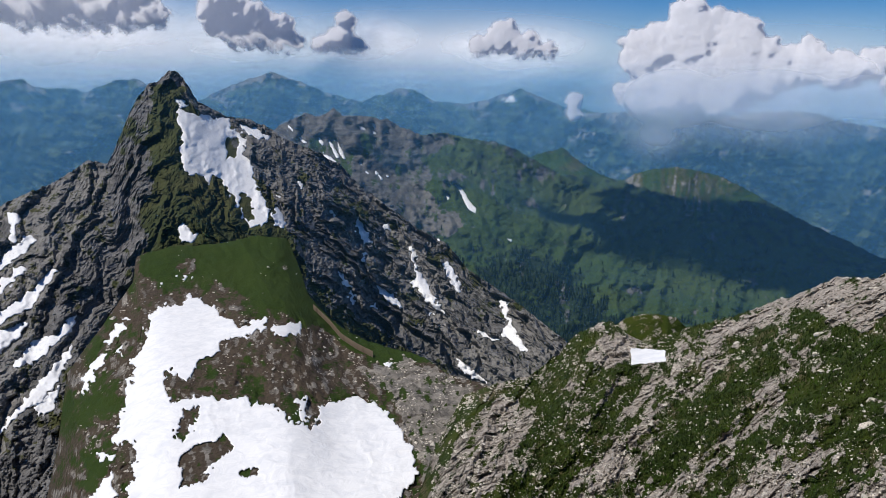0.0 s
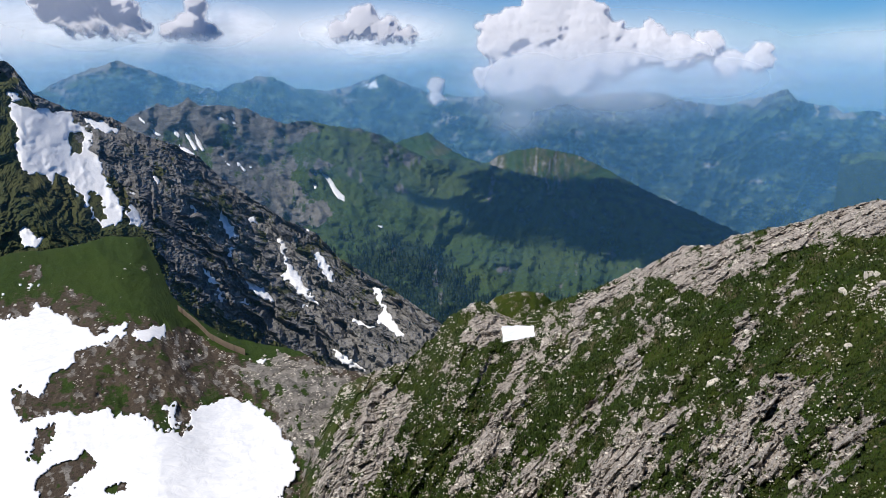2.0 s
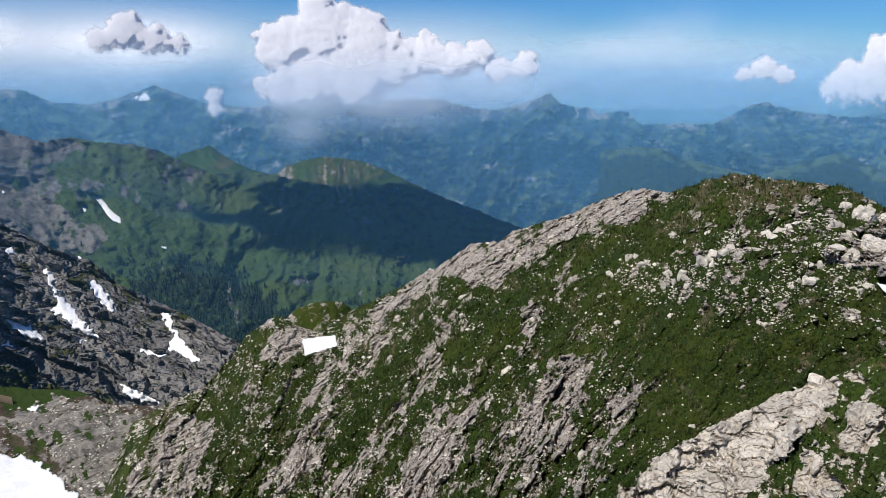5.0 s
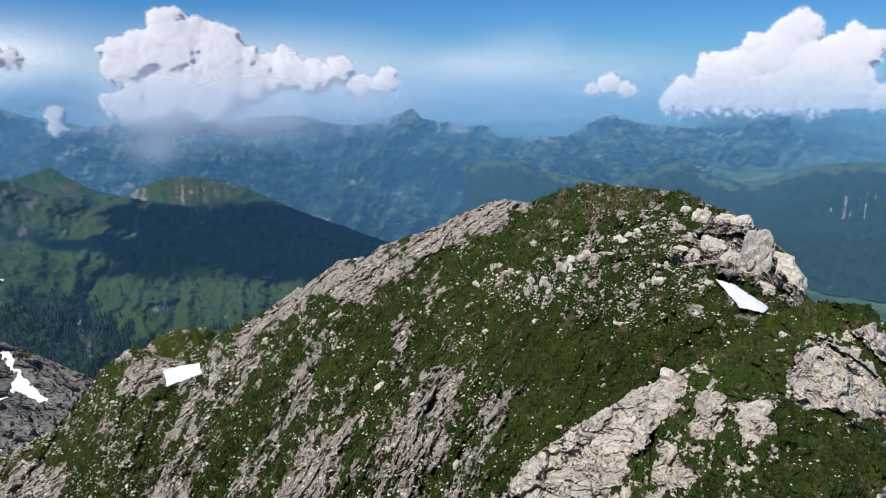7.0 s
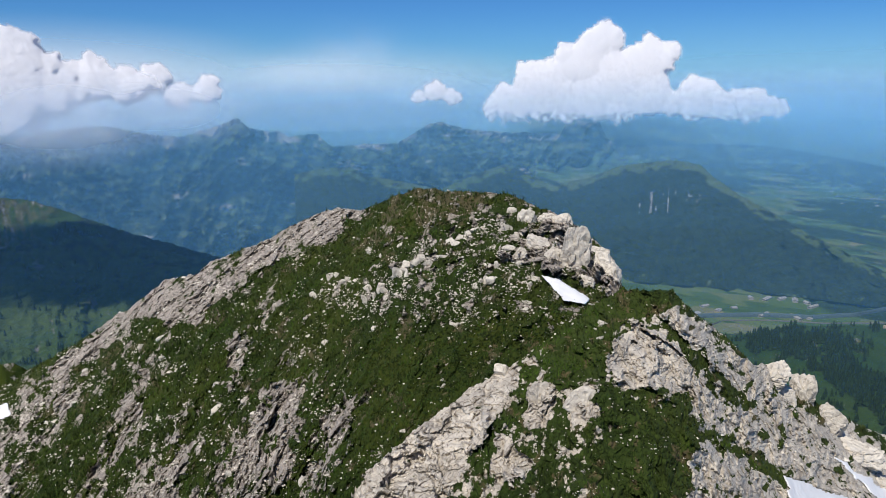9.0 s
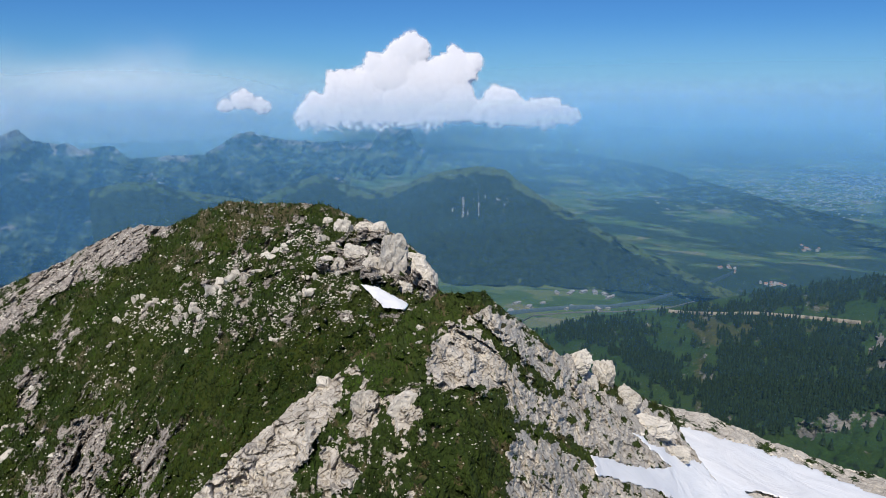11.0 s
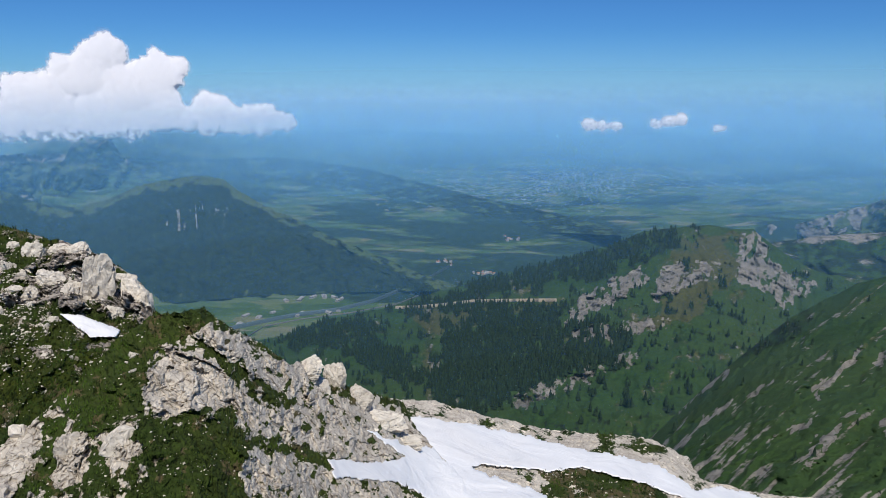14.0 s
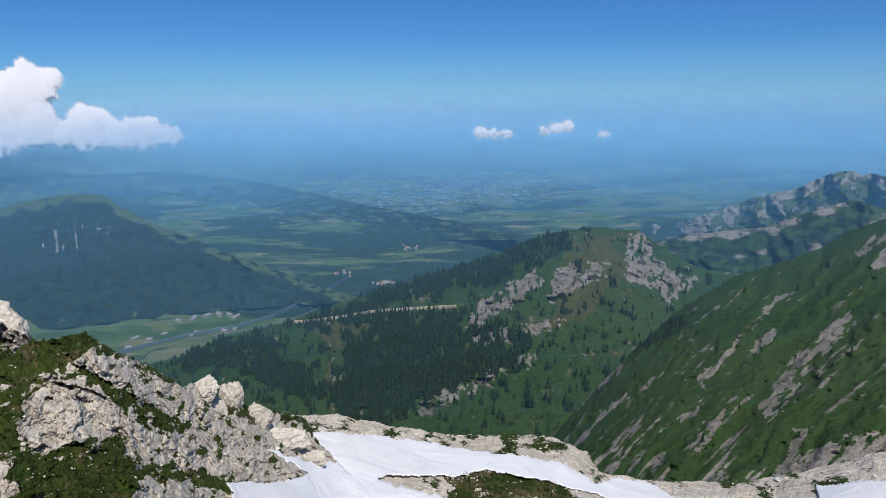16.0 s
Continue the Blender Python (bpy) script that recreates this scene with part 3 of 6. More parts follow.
# bare slabs between the turf, each by azimuth and elevation
SLABS = []
SLABS.append((0.95, [(20.7, -20.3), (26.6, -16.5), (30.3, -14.5), (34.9, -12.7), (40.7, -9.5), (44.1, -9.4), (45.5, -10.2), (43.0, -11.9), (38.1, -14.1), (34.9, -16.3), (32.1, -17.5), (28.4, -17.2), (26.6, -18.6), (22.4, -20.5)]))
SLABS.append((0.7, [(34.9, -19.3), (34.6, -22.3), (34.4, -24.8), (30.6, -26.3), (28.1, -28.6), (24.1, -31.5), (23, -34), (30.2, -34), (32.4, -28.8), (33.9, -27.2), (35.9, -24.8), (36.5, -18.9)]))
SLABS.append((0.75, [(38.2, -22.3), (41.3, -22.6), (39.7, -25.6), (39.6, -28.8), (36.9, -32.1), (36, -34), (30.5, -34), (32.4, -28.8), (34.9, -27.2)]))
SLABS.append((0.6, [(44.2, -22.5), (46.0, -22.4), (45.1, -27.0), (43.2, -28.7), (41.3, -30.3), (39.9, -33.0), (38.9, -31.2), (42.2, -27.9), (43.1, -24.6)]))
SLABS.append((0.85, [(-0.9, -33.9), (2.0, -29.9), (3.7, -27.1), (6.2, -25.8), (8.6, -27.5), (7.7, -30.5), (5.2, -32.9), (4.1, -35)]))
SLABS.append((0.6, [(21.4, -23.5), (22.6, -21.7), (26.4, -19.7), (24.0, -22.4), (21.6, -26.0), (17.1, -30.5), (12.3, -35), (9.2, -35), (14.1, -29.9), (18.7, -25.4)]))
SLABS.append((0.6, [(28.5, -19.4), (30.2, -19.6), (27.8, -24.5), (23.7, -29.1), (19.3, -34.5), (16.8, -34.5), (22.6, -27.6), (25.9, -23.1)]))
SLABS.append((0.75, [(12.4, -20.4), (14.1, -19.5), (16.4, -21.3), (16.2, -22.9), (12.6, -22.8)]))
SLABS.append((0.4, [(16.2, -23.3), (20.2, -20.6), (22.9, -20.8), (20.0, -23.8), (15.5, -27.1), (12.9, -27.5), (11.4, -26.4)]))
SLABS.append((0.75, [(55.5, -9.8), (58.6, -8.9), (61.9, -10.2), (66, -13), (66, -16), (61.9, -14.9), (59.2, -14.7), (57.1, -14.1), (56.1, -12.1)]))
SLABS.append((0.85, [(48.6, -15.1), (49.0, -14.2), (51.1, -13.2), (51.7, -13.9), (49.9, -14.6), (49.1, -15.7)]))
SLABS.append((0.8, [(46.0, -16.9), (46.4, -15.6), (47.1, -16.2), (47.4, -17.5), (46.3, -17.8)]))
SHADY = [(44, -18.5), (52, -19.5), (60, -18), (64, -22), (58, -22), (50, -28), (44, -27)]
STREWN = [(42.3, -15.8), (48.5, -13.4), (56.0, -10.5), (59.9, -13.9), (60.6, -17.4), (52.4, -18.8), (47.0, -18.1), (42.8, -17.1)]
BAND = [(44.7, -13.8), (48.4, -12.1), (53.1, -11.4), (56.4, -10.2), (56.4, -11.3), (52.8, -12.5), (48.5, -13.0), (46.7, -13.7)]
OLIVE = [(44.5, -13.1), (46.6, -10.5), (48.7, -8.0), (52.9, -8.0), (57, -8.5), (54.7, -10.5), (48.4, -11.7)]
LUSH = [(38.5, -13.7), (44.0, -12.3), (48.5, -13.0), (56.1, -12.5), (48.6, -14.7), (39.5, -16.7)]


def paint_ridge(s, az, el):
    c, a = 0.77 * az - 0.64 * el, 0.64 * az + 0.77 * el
    n1 = fbm(c * 0.34, a * 0.09, Z(az) + 1.1, 5, 0.55)
    n2 = fbm(az * 1.3, el * 1.3, Z(az) + 2.1, 5, 0.62)
    n3 = fbm(c * 1.1, a * 0.4, Z(az) + 3.1, 5, 0.65)
    rock = 0.02 + 0.45 * n1 + 0.45 * n2 + 0.55 * n3 + 0.1 * step(36, 24, az)
    for k, slab in SLABS:
        rock += k * inside(slab, az, el, 1.1, 0.6) * (0.85 + 0.5 * n1)
    strewn = inside(STREWN, az, el, 1.0, 0.6)
    rock += 0.35 * strewn * (0.2 + 1.6 * n2) + 0.55 * inside(BAND, az, el, 0.6, 0.8) * (0.3 + 1.8 * n2)
    rock -= 0.3 * inside(LUSH, az, el, 0.8, 0.7) * (1 - strewn)
    rock -= 0.3 * inside(SHADY, az, el, 1.0, 0.6)
    dirt = 0.12 + 0.7 * fbm(az * 0.6, el * 0.6, Z(az) + 6, 4) + 0.5 * inside(OLIVE, az, el, 1.0, 0.6)
    return np.clip(rock, 0, 1), Z(az), np.clip(dirt, 0, 1)


ridge = Slope(RIM, -38.0, [(-3, 90), (10, 85), (20, 70), (30, 52), (40, 38), (50, 28), (60, 24), (72, 24)], bend=1.3, jag=0.14, jag_freq=1.6,
              gully=(0.05, 0.24, 0.03, -0.75), rough=(2.2, 0.16), tall=1.0, blocky=(1.4, 0.3), dip=((0.62, 0.3, 0.5), (-0.45, 0.9, -0.2), (-0.5, -0.2, 1.05)), crag=(1.0, [(55.5, -11), (57.5, -9.6), (61.5, -10.6), (64.8, -13), (65.5, -15.5), (62, -15.2), (59, -14.5), (56.5, -13.5)]), paint=paint_ridge, snows=SNOW_ON_RIDGE, snow_rim=(0.1, 1.5))
ridge.build("ridge_ground", MAT_NEAR, -1.2, 72, 0.08, 0.075, smooth=False, label="steep summit ridge of turf and pale limestone", category="ridge")

knob = Slope([(12.5, -23, 190), (14.2, -20.6, 190), (15.7, -19.3, 190), (17.2, -18.8, 190), (19.6, -18.8, 190), (20.8, -19.8, 190), (23, -23, 190)], -25.0, [(12, 172), (23, 172)], jag=0.06, jag_freq=1.2, gully=(0.01, 0.5, 0.2, 0.3), rough=(1.5, 0.1),
             paint=lambda s, az, el: (np.clip(0.25 + 0.5 * fbm(az, el, Z(az) + 4), 0, 1), Z(az), np.clip(0.1 + 0.6 * fbm(az, el, Z(az) + 8), 0, 1)))
knob.build("grassy_knob", MAT_NEAR, 12.5, 23, 0.12, 0.12, back=0.1, label="small grassy knob behind a notch in the ridge", category="hill")

SPUR = [(40.0, -33.0, 20), (44.1, -30.1, 21), (48.7, -27.1, 22), (54.6, -23.1, 24), (57.7, -21.4, 25), (62.0, -18.4, 26), (64.5, -16.2, 26), (66.1, -15.3, 27), (69.8, -15.2, 28), (72.0, -16.9, 29),
        (75.8, -19.6, 33), (77.7, -20.0, 35), (78.6, -21.2, 36), (80.0, -21.6, 38), (81.3, -22.3, 39), (83.1, -22.7, 41), (84.6, -23.1, 44), (86.0, -25.2, 43), (87.3, -26.6, 42), (90.0, -28.6, 39), (93.0, -31.0, 35), (97.0, -35.0, 30)]


RIBS = []
RIBS.append([(65.9, -19.4), (67.0, -17.3), (69.1, -17.9), (70.9, -19.7), (72.7, -21.5), (74.4, -22.4), (73.6, -23.3), (71.8, -22.2), (66.5, -22.1), (65.8, -21.4)])
RIBS.append([(72.2, -22.2), (75.3, -22.9), (78.5, -22.2), (80.8, -22.6), (83.6, -23.4), (88, -26.5), (90, -30), (81.9, -28.5), (79.1, -26.5), (75.4, -25.2), (72.7, -24.1)])
RIBS.append([(72.2, -26.2), (73.6, -25.3), (79.5, -27.7), (84.2, -29.0), (90, -31), (90, -36), (72.2, -36)])
RIBS.append([(42, -33), (48.5, -27.0), (52.1, -24.5), (54.5, -22.5), (56.6, -21.3), (58.1, -20.9), (58.7, -22.4), (57.1, -24.5), (56.5, -25.9), (54.7, -28.1), (50, -34), (46, -37)])
RIBS.append([(59.5, -22.5), (61.7, -22.0), (62.0, -23.1), (60.7, -25.3), (59.2, -25.3)])
RIBS.append([(62.3, -22.7), (64.7, -22.2), (64.9, -24.3), (62.9, -25.4)])
RIBS.append([(68.7, -16.3), (70.5, -16.4), (73.5, -18.7), (76.7, -19.4), (78.5, -20.3), (78.5, -22.6), (75.3, -22.0), (72.7, -19.8), (70.0, -18.0)])
RIBS.append([(57.1, -26.0), (58.1, -26.1), (60.2, -28.1), (56.4, -30.4)])
MATS = []
MATS.append([(64.6, -36), (65.5, -25.7), (67.8, -22.9), (71.3, -23.2), (72.2, -25.8), (72.2, -36)])
MATS.append([(59.6, -19.0), (64.0, -15.1), (68.3, -14.1), (70.9, -16.0), (68.3, -16.9), (65.9, -17.8), (65.2, -21.8), (61.3, -21.5)])
MATS.append([(70, -14), (72, -16.6), (76, -19.0), (78, -19.9), (79, -18), (74, -15)])


def paint_spur(s, az, el):
    n1 = fbm(az * 0.45, el * 0.45, Z(az) + 11.1, 5, 0.6)
    n2 = fbm(az * 1.5, el * 1.5, Z(az) + 12.1, 5, 0.62)
    rock = 0.24 + 0.4 * n1 + 0.55 * n2
    for k, rib in enumerate(RIBS):
        sound = 0.98 + 0.45 * n2 if k not in (1, 2, 6) else 0.86 + 0.75 * n2
        rock = np.maximum(rock, inside(rib, az, el, 0.7, 0.8) * sound)
    for mat in MATS:
        rock -= 0.5 * inside(mat, az, el, 0.7, 0.8)
    return np.clip(rock, 0, 1), Z(az), np.clip(0.2 + 0.7 * fbm(az * 0.7, el * 0.7, Z(az) + 16, 3) + 0.4 * inside(MATS[2], az, el, 1.0, 0.6), 0, 1)


spur = Slope(SPUR, -40.0, [(38, 17), (60, 15), (72, 17), (80, 21), (87, 24), (97, 24)], bend=1.0, jag=0.22, jag_freq=1.2,
             gully=(0.05, 0.2, 0.1, 0.5), rough=(0.45, 0.35), tall=1.0, blocky=(0.42, 0.62), dip=((0.75, -0.35, 0.3), (0.3, 0.9, 0.2), (-0.5, -0.2, 1.5)), fine=0.45, crag=(-0.2, [(71, -14), (97, -14), (97, -40), (75, -40), (73, -24)]), paint=paint_spur, snows=SNOW_ON_SPUR, snow_rim=(0.4, 1.2), seed=3.0)
spur.build("spur_ground", MAT_SPUR, 40, 97, 0.075, 0.075, smooth=False, label="rocky spur of pale fissured limestone and turf", category="ridge")

SHELF = [(70, -22.6, 48), (82.2, -22.9, 50), (87.5, -23.3, 52), (92.1, -24.4, 54), (96.8, -25.1, 56), (104.7, -25.0, 58), (107.9, -25.9, 58), (108.9, -27.2, 56),
         (112.9, -27.4, 60), (119.2, -26.7, 64), (123.1, -25.4, 68), (128.9, -22.7, 72), (132, -22, 74)]


def paint_shelf(s, az, el):
    n1 = fbm(az * 0.4, el * 0.8, Z(az) + 21.1, 5, 0.6)
    rock = 0.75 + 0.8 * n1
    rock -= 0.9 * inside([(96, -27.8), (104, -27.4), (110, -30), (112, -34), (100, -31)], az, el, 0.6, 0.6)
    return np.clip(rock, 0, 1), Z(az), np.clip(0.5 + 0.6 * n1, 0, 1)


shelf = Slope(SHELF, -40.0, [(70, 25), (95, 24), (132, 26)], bend=1.0, jag=0.12, jag_freq=1.5, gully=(0.03, 0.2, 0.2, 0.0), rough=(0.7, 0.25), blocky=(0.35, 0.8), paint=paint_shelf, snows=SNOW_ON_SHELF, snow_rim=(0.25, 1.2), seed=5.0)
shelf.build("shelf_ground", MAT_SPUR, 70, 132, 0.13, 0.13, smooth=False, label="stony limestone shelf below the summit", category="ridge")

# ---- saddle and knoll under the peak ----
KNOLL = [(-40, -36, 190), (-31.0, -30.3, 215), (-29.7, -26.8, 225), (-28.3, -21.7, 245), (-25.6, -18.8, 265), (-23.2, -16.0, 300), (-22.8, -14.2, 320), (-20.4, -13.7, 335), (-17.1, -13.7, 340),
         (-14.1, -13.3, 340), (-11.6, -13.6, 330), (-10.8, -15.7, 300), (-10.2, -17.9, 275), (-8.2, -20.2, 255), (-5.9, -21.6, 240), (-3.1, -22.4, 225), (-0.7, -23.0, 212),
         (1.2, -24.3, 200), (4.6, -25.1, 185), (6.5, -25.7, 180), (10, -28, 175)]


def paint_knoll(s, az, el):
    n1 = fbm(az * 0.35, el * 0.35, Z(az) + 31.1, 5, 0.6)
    n2 = fbm(az * 1.4, el * 1.1, Z(az) + 33.1, 5, 0.65)
    rock = 0.2 + 0.3 * n1 + 0.6 * n2 + 0.55 * inside([(-6.0, -23.9), (-3.1, -22.8), (1.6, -24.7), (6, -27), (4, -34), (-1, -36), (-1.3, -30.5), (-3.5, -26.5)], az, el, 0.8, 0.6)
    dirt = 0.62 + 0.4 * n1 + 0.3 * n2
    dirt -= 0.75 * inside(TURF, az, el, 0.7, 0.6) + 0.12 * inside([(-30.5, -23), (-25.5, -19.5), (-23.6, -20.5), (-26, -28), (-28, -36), (-40, -36)], az, el, 0.9, 0.6)
    rock -= 0.5 * inside(TURF, az, el, 0.7, 0.6)
    return np.clip(rock, 0, 1), Z(az), np.clip(dirt, 0, 1)


TURF = [(-22.9, -15.2), (-20.4, -12), (-16.3, -12), (-10, -12), (-9.3, -17.5), (-6.5, -20.8), (-0.2, -22.9), (-3.1, -23.7), (-9.2, -21.0), (-13.6, -18.8), (-16.9, -16.8), (-19.3, -14.9), (-21.4, -16.2)]

knoll = Slope(KNOLL, -40.0, [(-40, 120), (-10, 115), (10, 110)], bend=1.1, jag=0.1, jag_freq=1.0, gully=(0.03, 0.14, 0.1, 0.3), rough=(3.5, 0.03), blocky=(1.5, 0.14), paint=paint_knoll, snows=SNOW_ON_KNOLL, snow_rim=(0.55, 1.9), seed=7.0)
knoll.build("knoll_ground", MAT_SADDLE, -40, 10, 0.13, 0.13, label="grassy knoll and brown saddle below the peak", category="saddle")

# ---- the peak ----
PEAK = [(-45, -14, 600), (-33.1, -10.7, 560), (-31.0, -9.8, 570), (-28.9, -8.9, 590), (-27.4, -8.4, 600), (-25.3, -7.1, 620), (-24.1, -7.4, 630), (-23.2, -5.8, 640), (-22.3, -3.9, 650), (-21.6, -2.7, 655),
        (-20.9, -1.9, 660), (-20.2, -1.7, 660), (-19.4, -0.9, 660), (-18.8, -1.0, 660), (-18.1, -2.1, 665), (-17.6, -3.1, 670), (-15.7, -4.2, 680), (-14.0, -4.5, 690), (-12.4, -5.2, 690), (-11.6, -5.9, 690),
        (-9.1, -7.0, 680), (-7.4, -7.9, 690), (-5.7, -9.7, 690), (-3.0, -11.7, 690), (-1.2, -13.0, 685), (1.1, -14.1, 670), (3.0, -16.3, 650), (5.3, -17.6, 620), (8.2, -19.5, 580), (11.0, -21.3, 540), (13.5, -23.6, 500), (16, -27, 470)]


SCREE = []
SCREE.append([(-3.6, -12.8), (-1.6, -13.6), (1.0, -17.7), (2.1, -20.3), (5.1, -22.7), (8.8, -24.3), (7.3, -25.1), (4.0, -24.8), (1.1, -22.0), (-1.2, -18.3), (-2.6, -14.8)])
SCREE.append([(6.3, -18.5), (8.9, -19.9), (12.5, -22.7), (14, -25), (8.8, -24.3), (7.0, -22.0)])
SCREE.append([(-33, -9.7), (-25.2, -6.6), (-24.1, -7.8), (-26.1, -12.5), (-28.7, -16.1), (-30.3, -20.6), (-33.1, -26), (-40, -30), (-40, -12)])


def paint_peak(s, az, el):
    n1 = fbm(az * 0.5, el * 0.3, Z(az) + 41.1, 5, 0.6)
    n2 = fbm(az * 1.6, el * 1.6, Z(az) + 43.1, 5, 0.62)
    rock = 0.72 + 0.4 * n1 + 0.3 * n2
    rock -= 0.7 * inside([(-20.5, -2), (-18.5, -2), (-16, -6), (-13, -10), (-11, -14), (-10, -20), (-23, -20), (-22, -12)], az, el, 0.8, 0.6)
    rock -= 0.55 * inside([(-10.6, -16.0), (-8.2, -18.7), (-3.3, -21.9), (0.4, -24.0), (4, -27), (-6, -27)], az, el, 1.0, 0.6)
    dirt = Z(az)
    for k, scree in zip((0.95, 0.8, 0.6), SCREE):
        m = inside(scree, az, el, 0.7, 0.7)
        dirt += k * m
        rock -= k * 0.6 * m
    return np.clip(rock, 0, 1), Z(az), np.clip(dirt + 0.15 * n2, 0, 1)


peak = Slope(PEAK, -34.0, [(-45, 300), (-28, 300), (-23, 340), (-13, 330), (-9, 390), (-4, 470), (4, 480), (16, 400)], bend=1.0, jag=0.12, jag_freq=2.5,
             gully=(0.052, 0.5, 0.09, [(-22, -0.55), (-13, 0.3), (-8, 1.0)]), rough=(4.0, 0.03), blocky=(2.0, 0.07), fine=0.6, dip=((0.5, 0.2, 0.25), (-0.3, 1.0, -0.3), (-0.9, -0.2, 0.9)), paint=paint_peak, snows=SNOW_ON_PEAK, snow_rim=(0.32, 2.4), seed=9.0)
peak.build("rocky_peak", MAT_PEAK, -45, 16, 0.13, 0.12, back=0.25, smooth=False, label="steep rocky peak with turf flanks and dark cliffs")

# ---- bowl, second ridge, dark hill ----
JAGGED = [(-20, -9, 1250), (-14.1, -5.9, 1250), (-12.9, -5.7, 1250), (-11.6, -4.9, 1250), (-9.8, -4.0, 1250), (-9.0, -4.4, 1250), (-7.7, -3.7, 1260), (-6.9, -4.2, 1270), (-4.7, -4.3, 1300), (-3.4, -4.6, 1320), (-2.1, -5.3, 1340),
          (-0.8, -5.7, 1350), (0.6, -5.5, 1360), (2.8, -5.9, 1380), (5.0, -6.2, 1400), (6.8, -6.9, 1420), (8.6, -7.8, 1440), (10.4, -8.6, 1450), (13.0, -8.6, 1450), (14.7, -8.9, 1450), (18.9, -9.9, 1450), (26.9, -11.3, 1450), (40, -16, 1400)]


PASTURE = [(1.2, -14.3), (1.7, -9.5), (5, -10.5), (8.9, -8.7), (12.5, -9.6), (13.4, -11.8), (12.6, -14.5), (7.1, -14.2), (4.3, -16.6)]


def paint_bowl(s, az, el):
    top = np.interp(az, s.c[:, 0], s.c[:, 1])
    n1 = fbm(az * 0.5, el * 0.5, Z(az) + 51.1, 5, 0.6)
    n2 = fbm(az * 1.4, el * 1.8, Z(az) + 53.1, 5, 0.65)
    n3 = fbm(az * 1.6, el * 0.4, Z(az) + 55.1, 5, 0.6)
    rock = 0.85 * step(3, -4, az) + 0.45 * step(2.2, 0.3, top - el) * step(12, 6, az) + 0.7 * n1 + 0.35 * n3 - 0.1
    rock -= 0.35 * inside(PASTURE, az, el, 1.0, 0.7)
    rock += 0.45 * inside([(4, -8), (9, -8.5), (10, -11.5), (6, -12.5), (3, -10.5)], az, el, 0.8, 0.7) * (0.3 + 2 * np.abs(n3))
    wood = 0.75 * inside([(3.4, -15.3), (4.4, -13.5), (7.1, -14.5), (11.2, -15.8), (13.6, -17.9), (15.0, -19.7), (24, -22), (20, -27), (7.1, -25), (4.3, -18.0)], az, el, 1.0, 0.8) + 0.75 * n2 + 0.08
    wood -= 0.4 * inside(PASTURE, az, el, 0.8, 0.8)
    wood += 0.35 * step(3.0, 0.6, top - el) * step(2, 6, az)
    dirt = 0.75 * inside([(-9, -9), (-1, -10), (3, -13), (-2, -14), (-8, -11)], az, el, 0.8, 0.6) + 0.5 * n3
    return np.clip(rock, 0, 1), np.clip(wood, 0, 1), np.clip(dirt, 0, 1)


bowl = Slope(JAGGED, -27.0, [(-20, 750), (40, 700)], bend=0.9, jag=0.16, jag_freq=2.2, gully=(0.05, 0.3, 0.08, [(-8, 0.0), (2, 0.6), (10, -0.4)]), rough=(42.0, 0.006), paint=paint_bowl, snows=SNOW_ON_BOWL, snow_rim=(0.05, 3.0), seed=13.0)
bowl.build("jagged_ridge", MAT_BOWL, -20, 40, 0.15, 0.14, back=0.15, label="jagged dark ridge above a green pasture bowl")

HILL = [(0, -12, 1600), (6.2, -7.6, 1600), (7.5, -7.3, 1620), (10.0, -6.5, 1650), (12.1, -8.0, 1620), (14.6, -9.1, 1550), (15.5, -8.3, 1550), (16.9, -7.9, 1550), (18.6, -7.6, 1550), (20.0, -7.8, 1550), (21.7, -8.1, 1550),
        (23.5, -8.9, 1540), (25.8, -10.0, 1530), (28.0, -11.0, 1520), (32.6, -12.7, 1500), (35.2, -13.7, 1480), (37.9, -14.6, 1460), (41.4, -16.1, 1440), (48, -19, 1400)]


def paint_hill(s, az, el):
    top = np.interp(az, s.c[:, 0], s.c[:, 1])
    n1 = fbm(az * 0.5, el * 0.7, Z(az) + 61.1, 5, 0.6)
    n2 = fbm(az * 0.8, el * 1.1, Z(az) + 63.1, 6, 0.66)
    n3 = fbm(az * 3.2, el * 0.5, Z(az) + 65.1, 4, 0.6)
    ribs = inside([(14.5, -8.2), (18, -7.0), (22, -8.0), (22, -11.0), (17, -11.4), (14.5, -10)], az, el, 0.8, 0.8)
    rock = ribs * (0.25 + 0.5 * n3) + 0.4 * n1
    wood = 0.8 * inside([(13.7, -12.2), (16.1, -11.3), (18, -12.6), (22, -11.5), (24, -9.4), (28.7, -10), (48, -18), (48, -25), (16, -22), (14.4, -14.8)], az, el, 1.2, 0.7) + 0.7 * n2
    for glade in ([(13.5, -15.3), (17.6, -14.7), (18.2, -17.8), (15.9, -18.7), (13.6, -17.1)], [(20.8, -16.3), (22.9, -15.3), (24.7, -16.0), (22.7, -18.4), (20.9, -18.0)]):
        wood -= 0.75 * inside(glade, az, el, 0.9, 0.9)
    wood -= 0.3 * inside([(8, -9), (14, -9), (15.6, -11), (13.5, -12), (12, -14.5), (8, -12)], az, el, 1.0, 0.6)
    return np.clip(rock, 0, 1), np.clip(wood - 0.6 * ribs, 0, 1), np.clip(0.25 + 0.6 * n1 + ribs * (0.4 + 1.2 * n3), 0, 1)


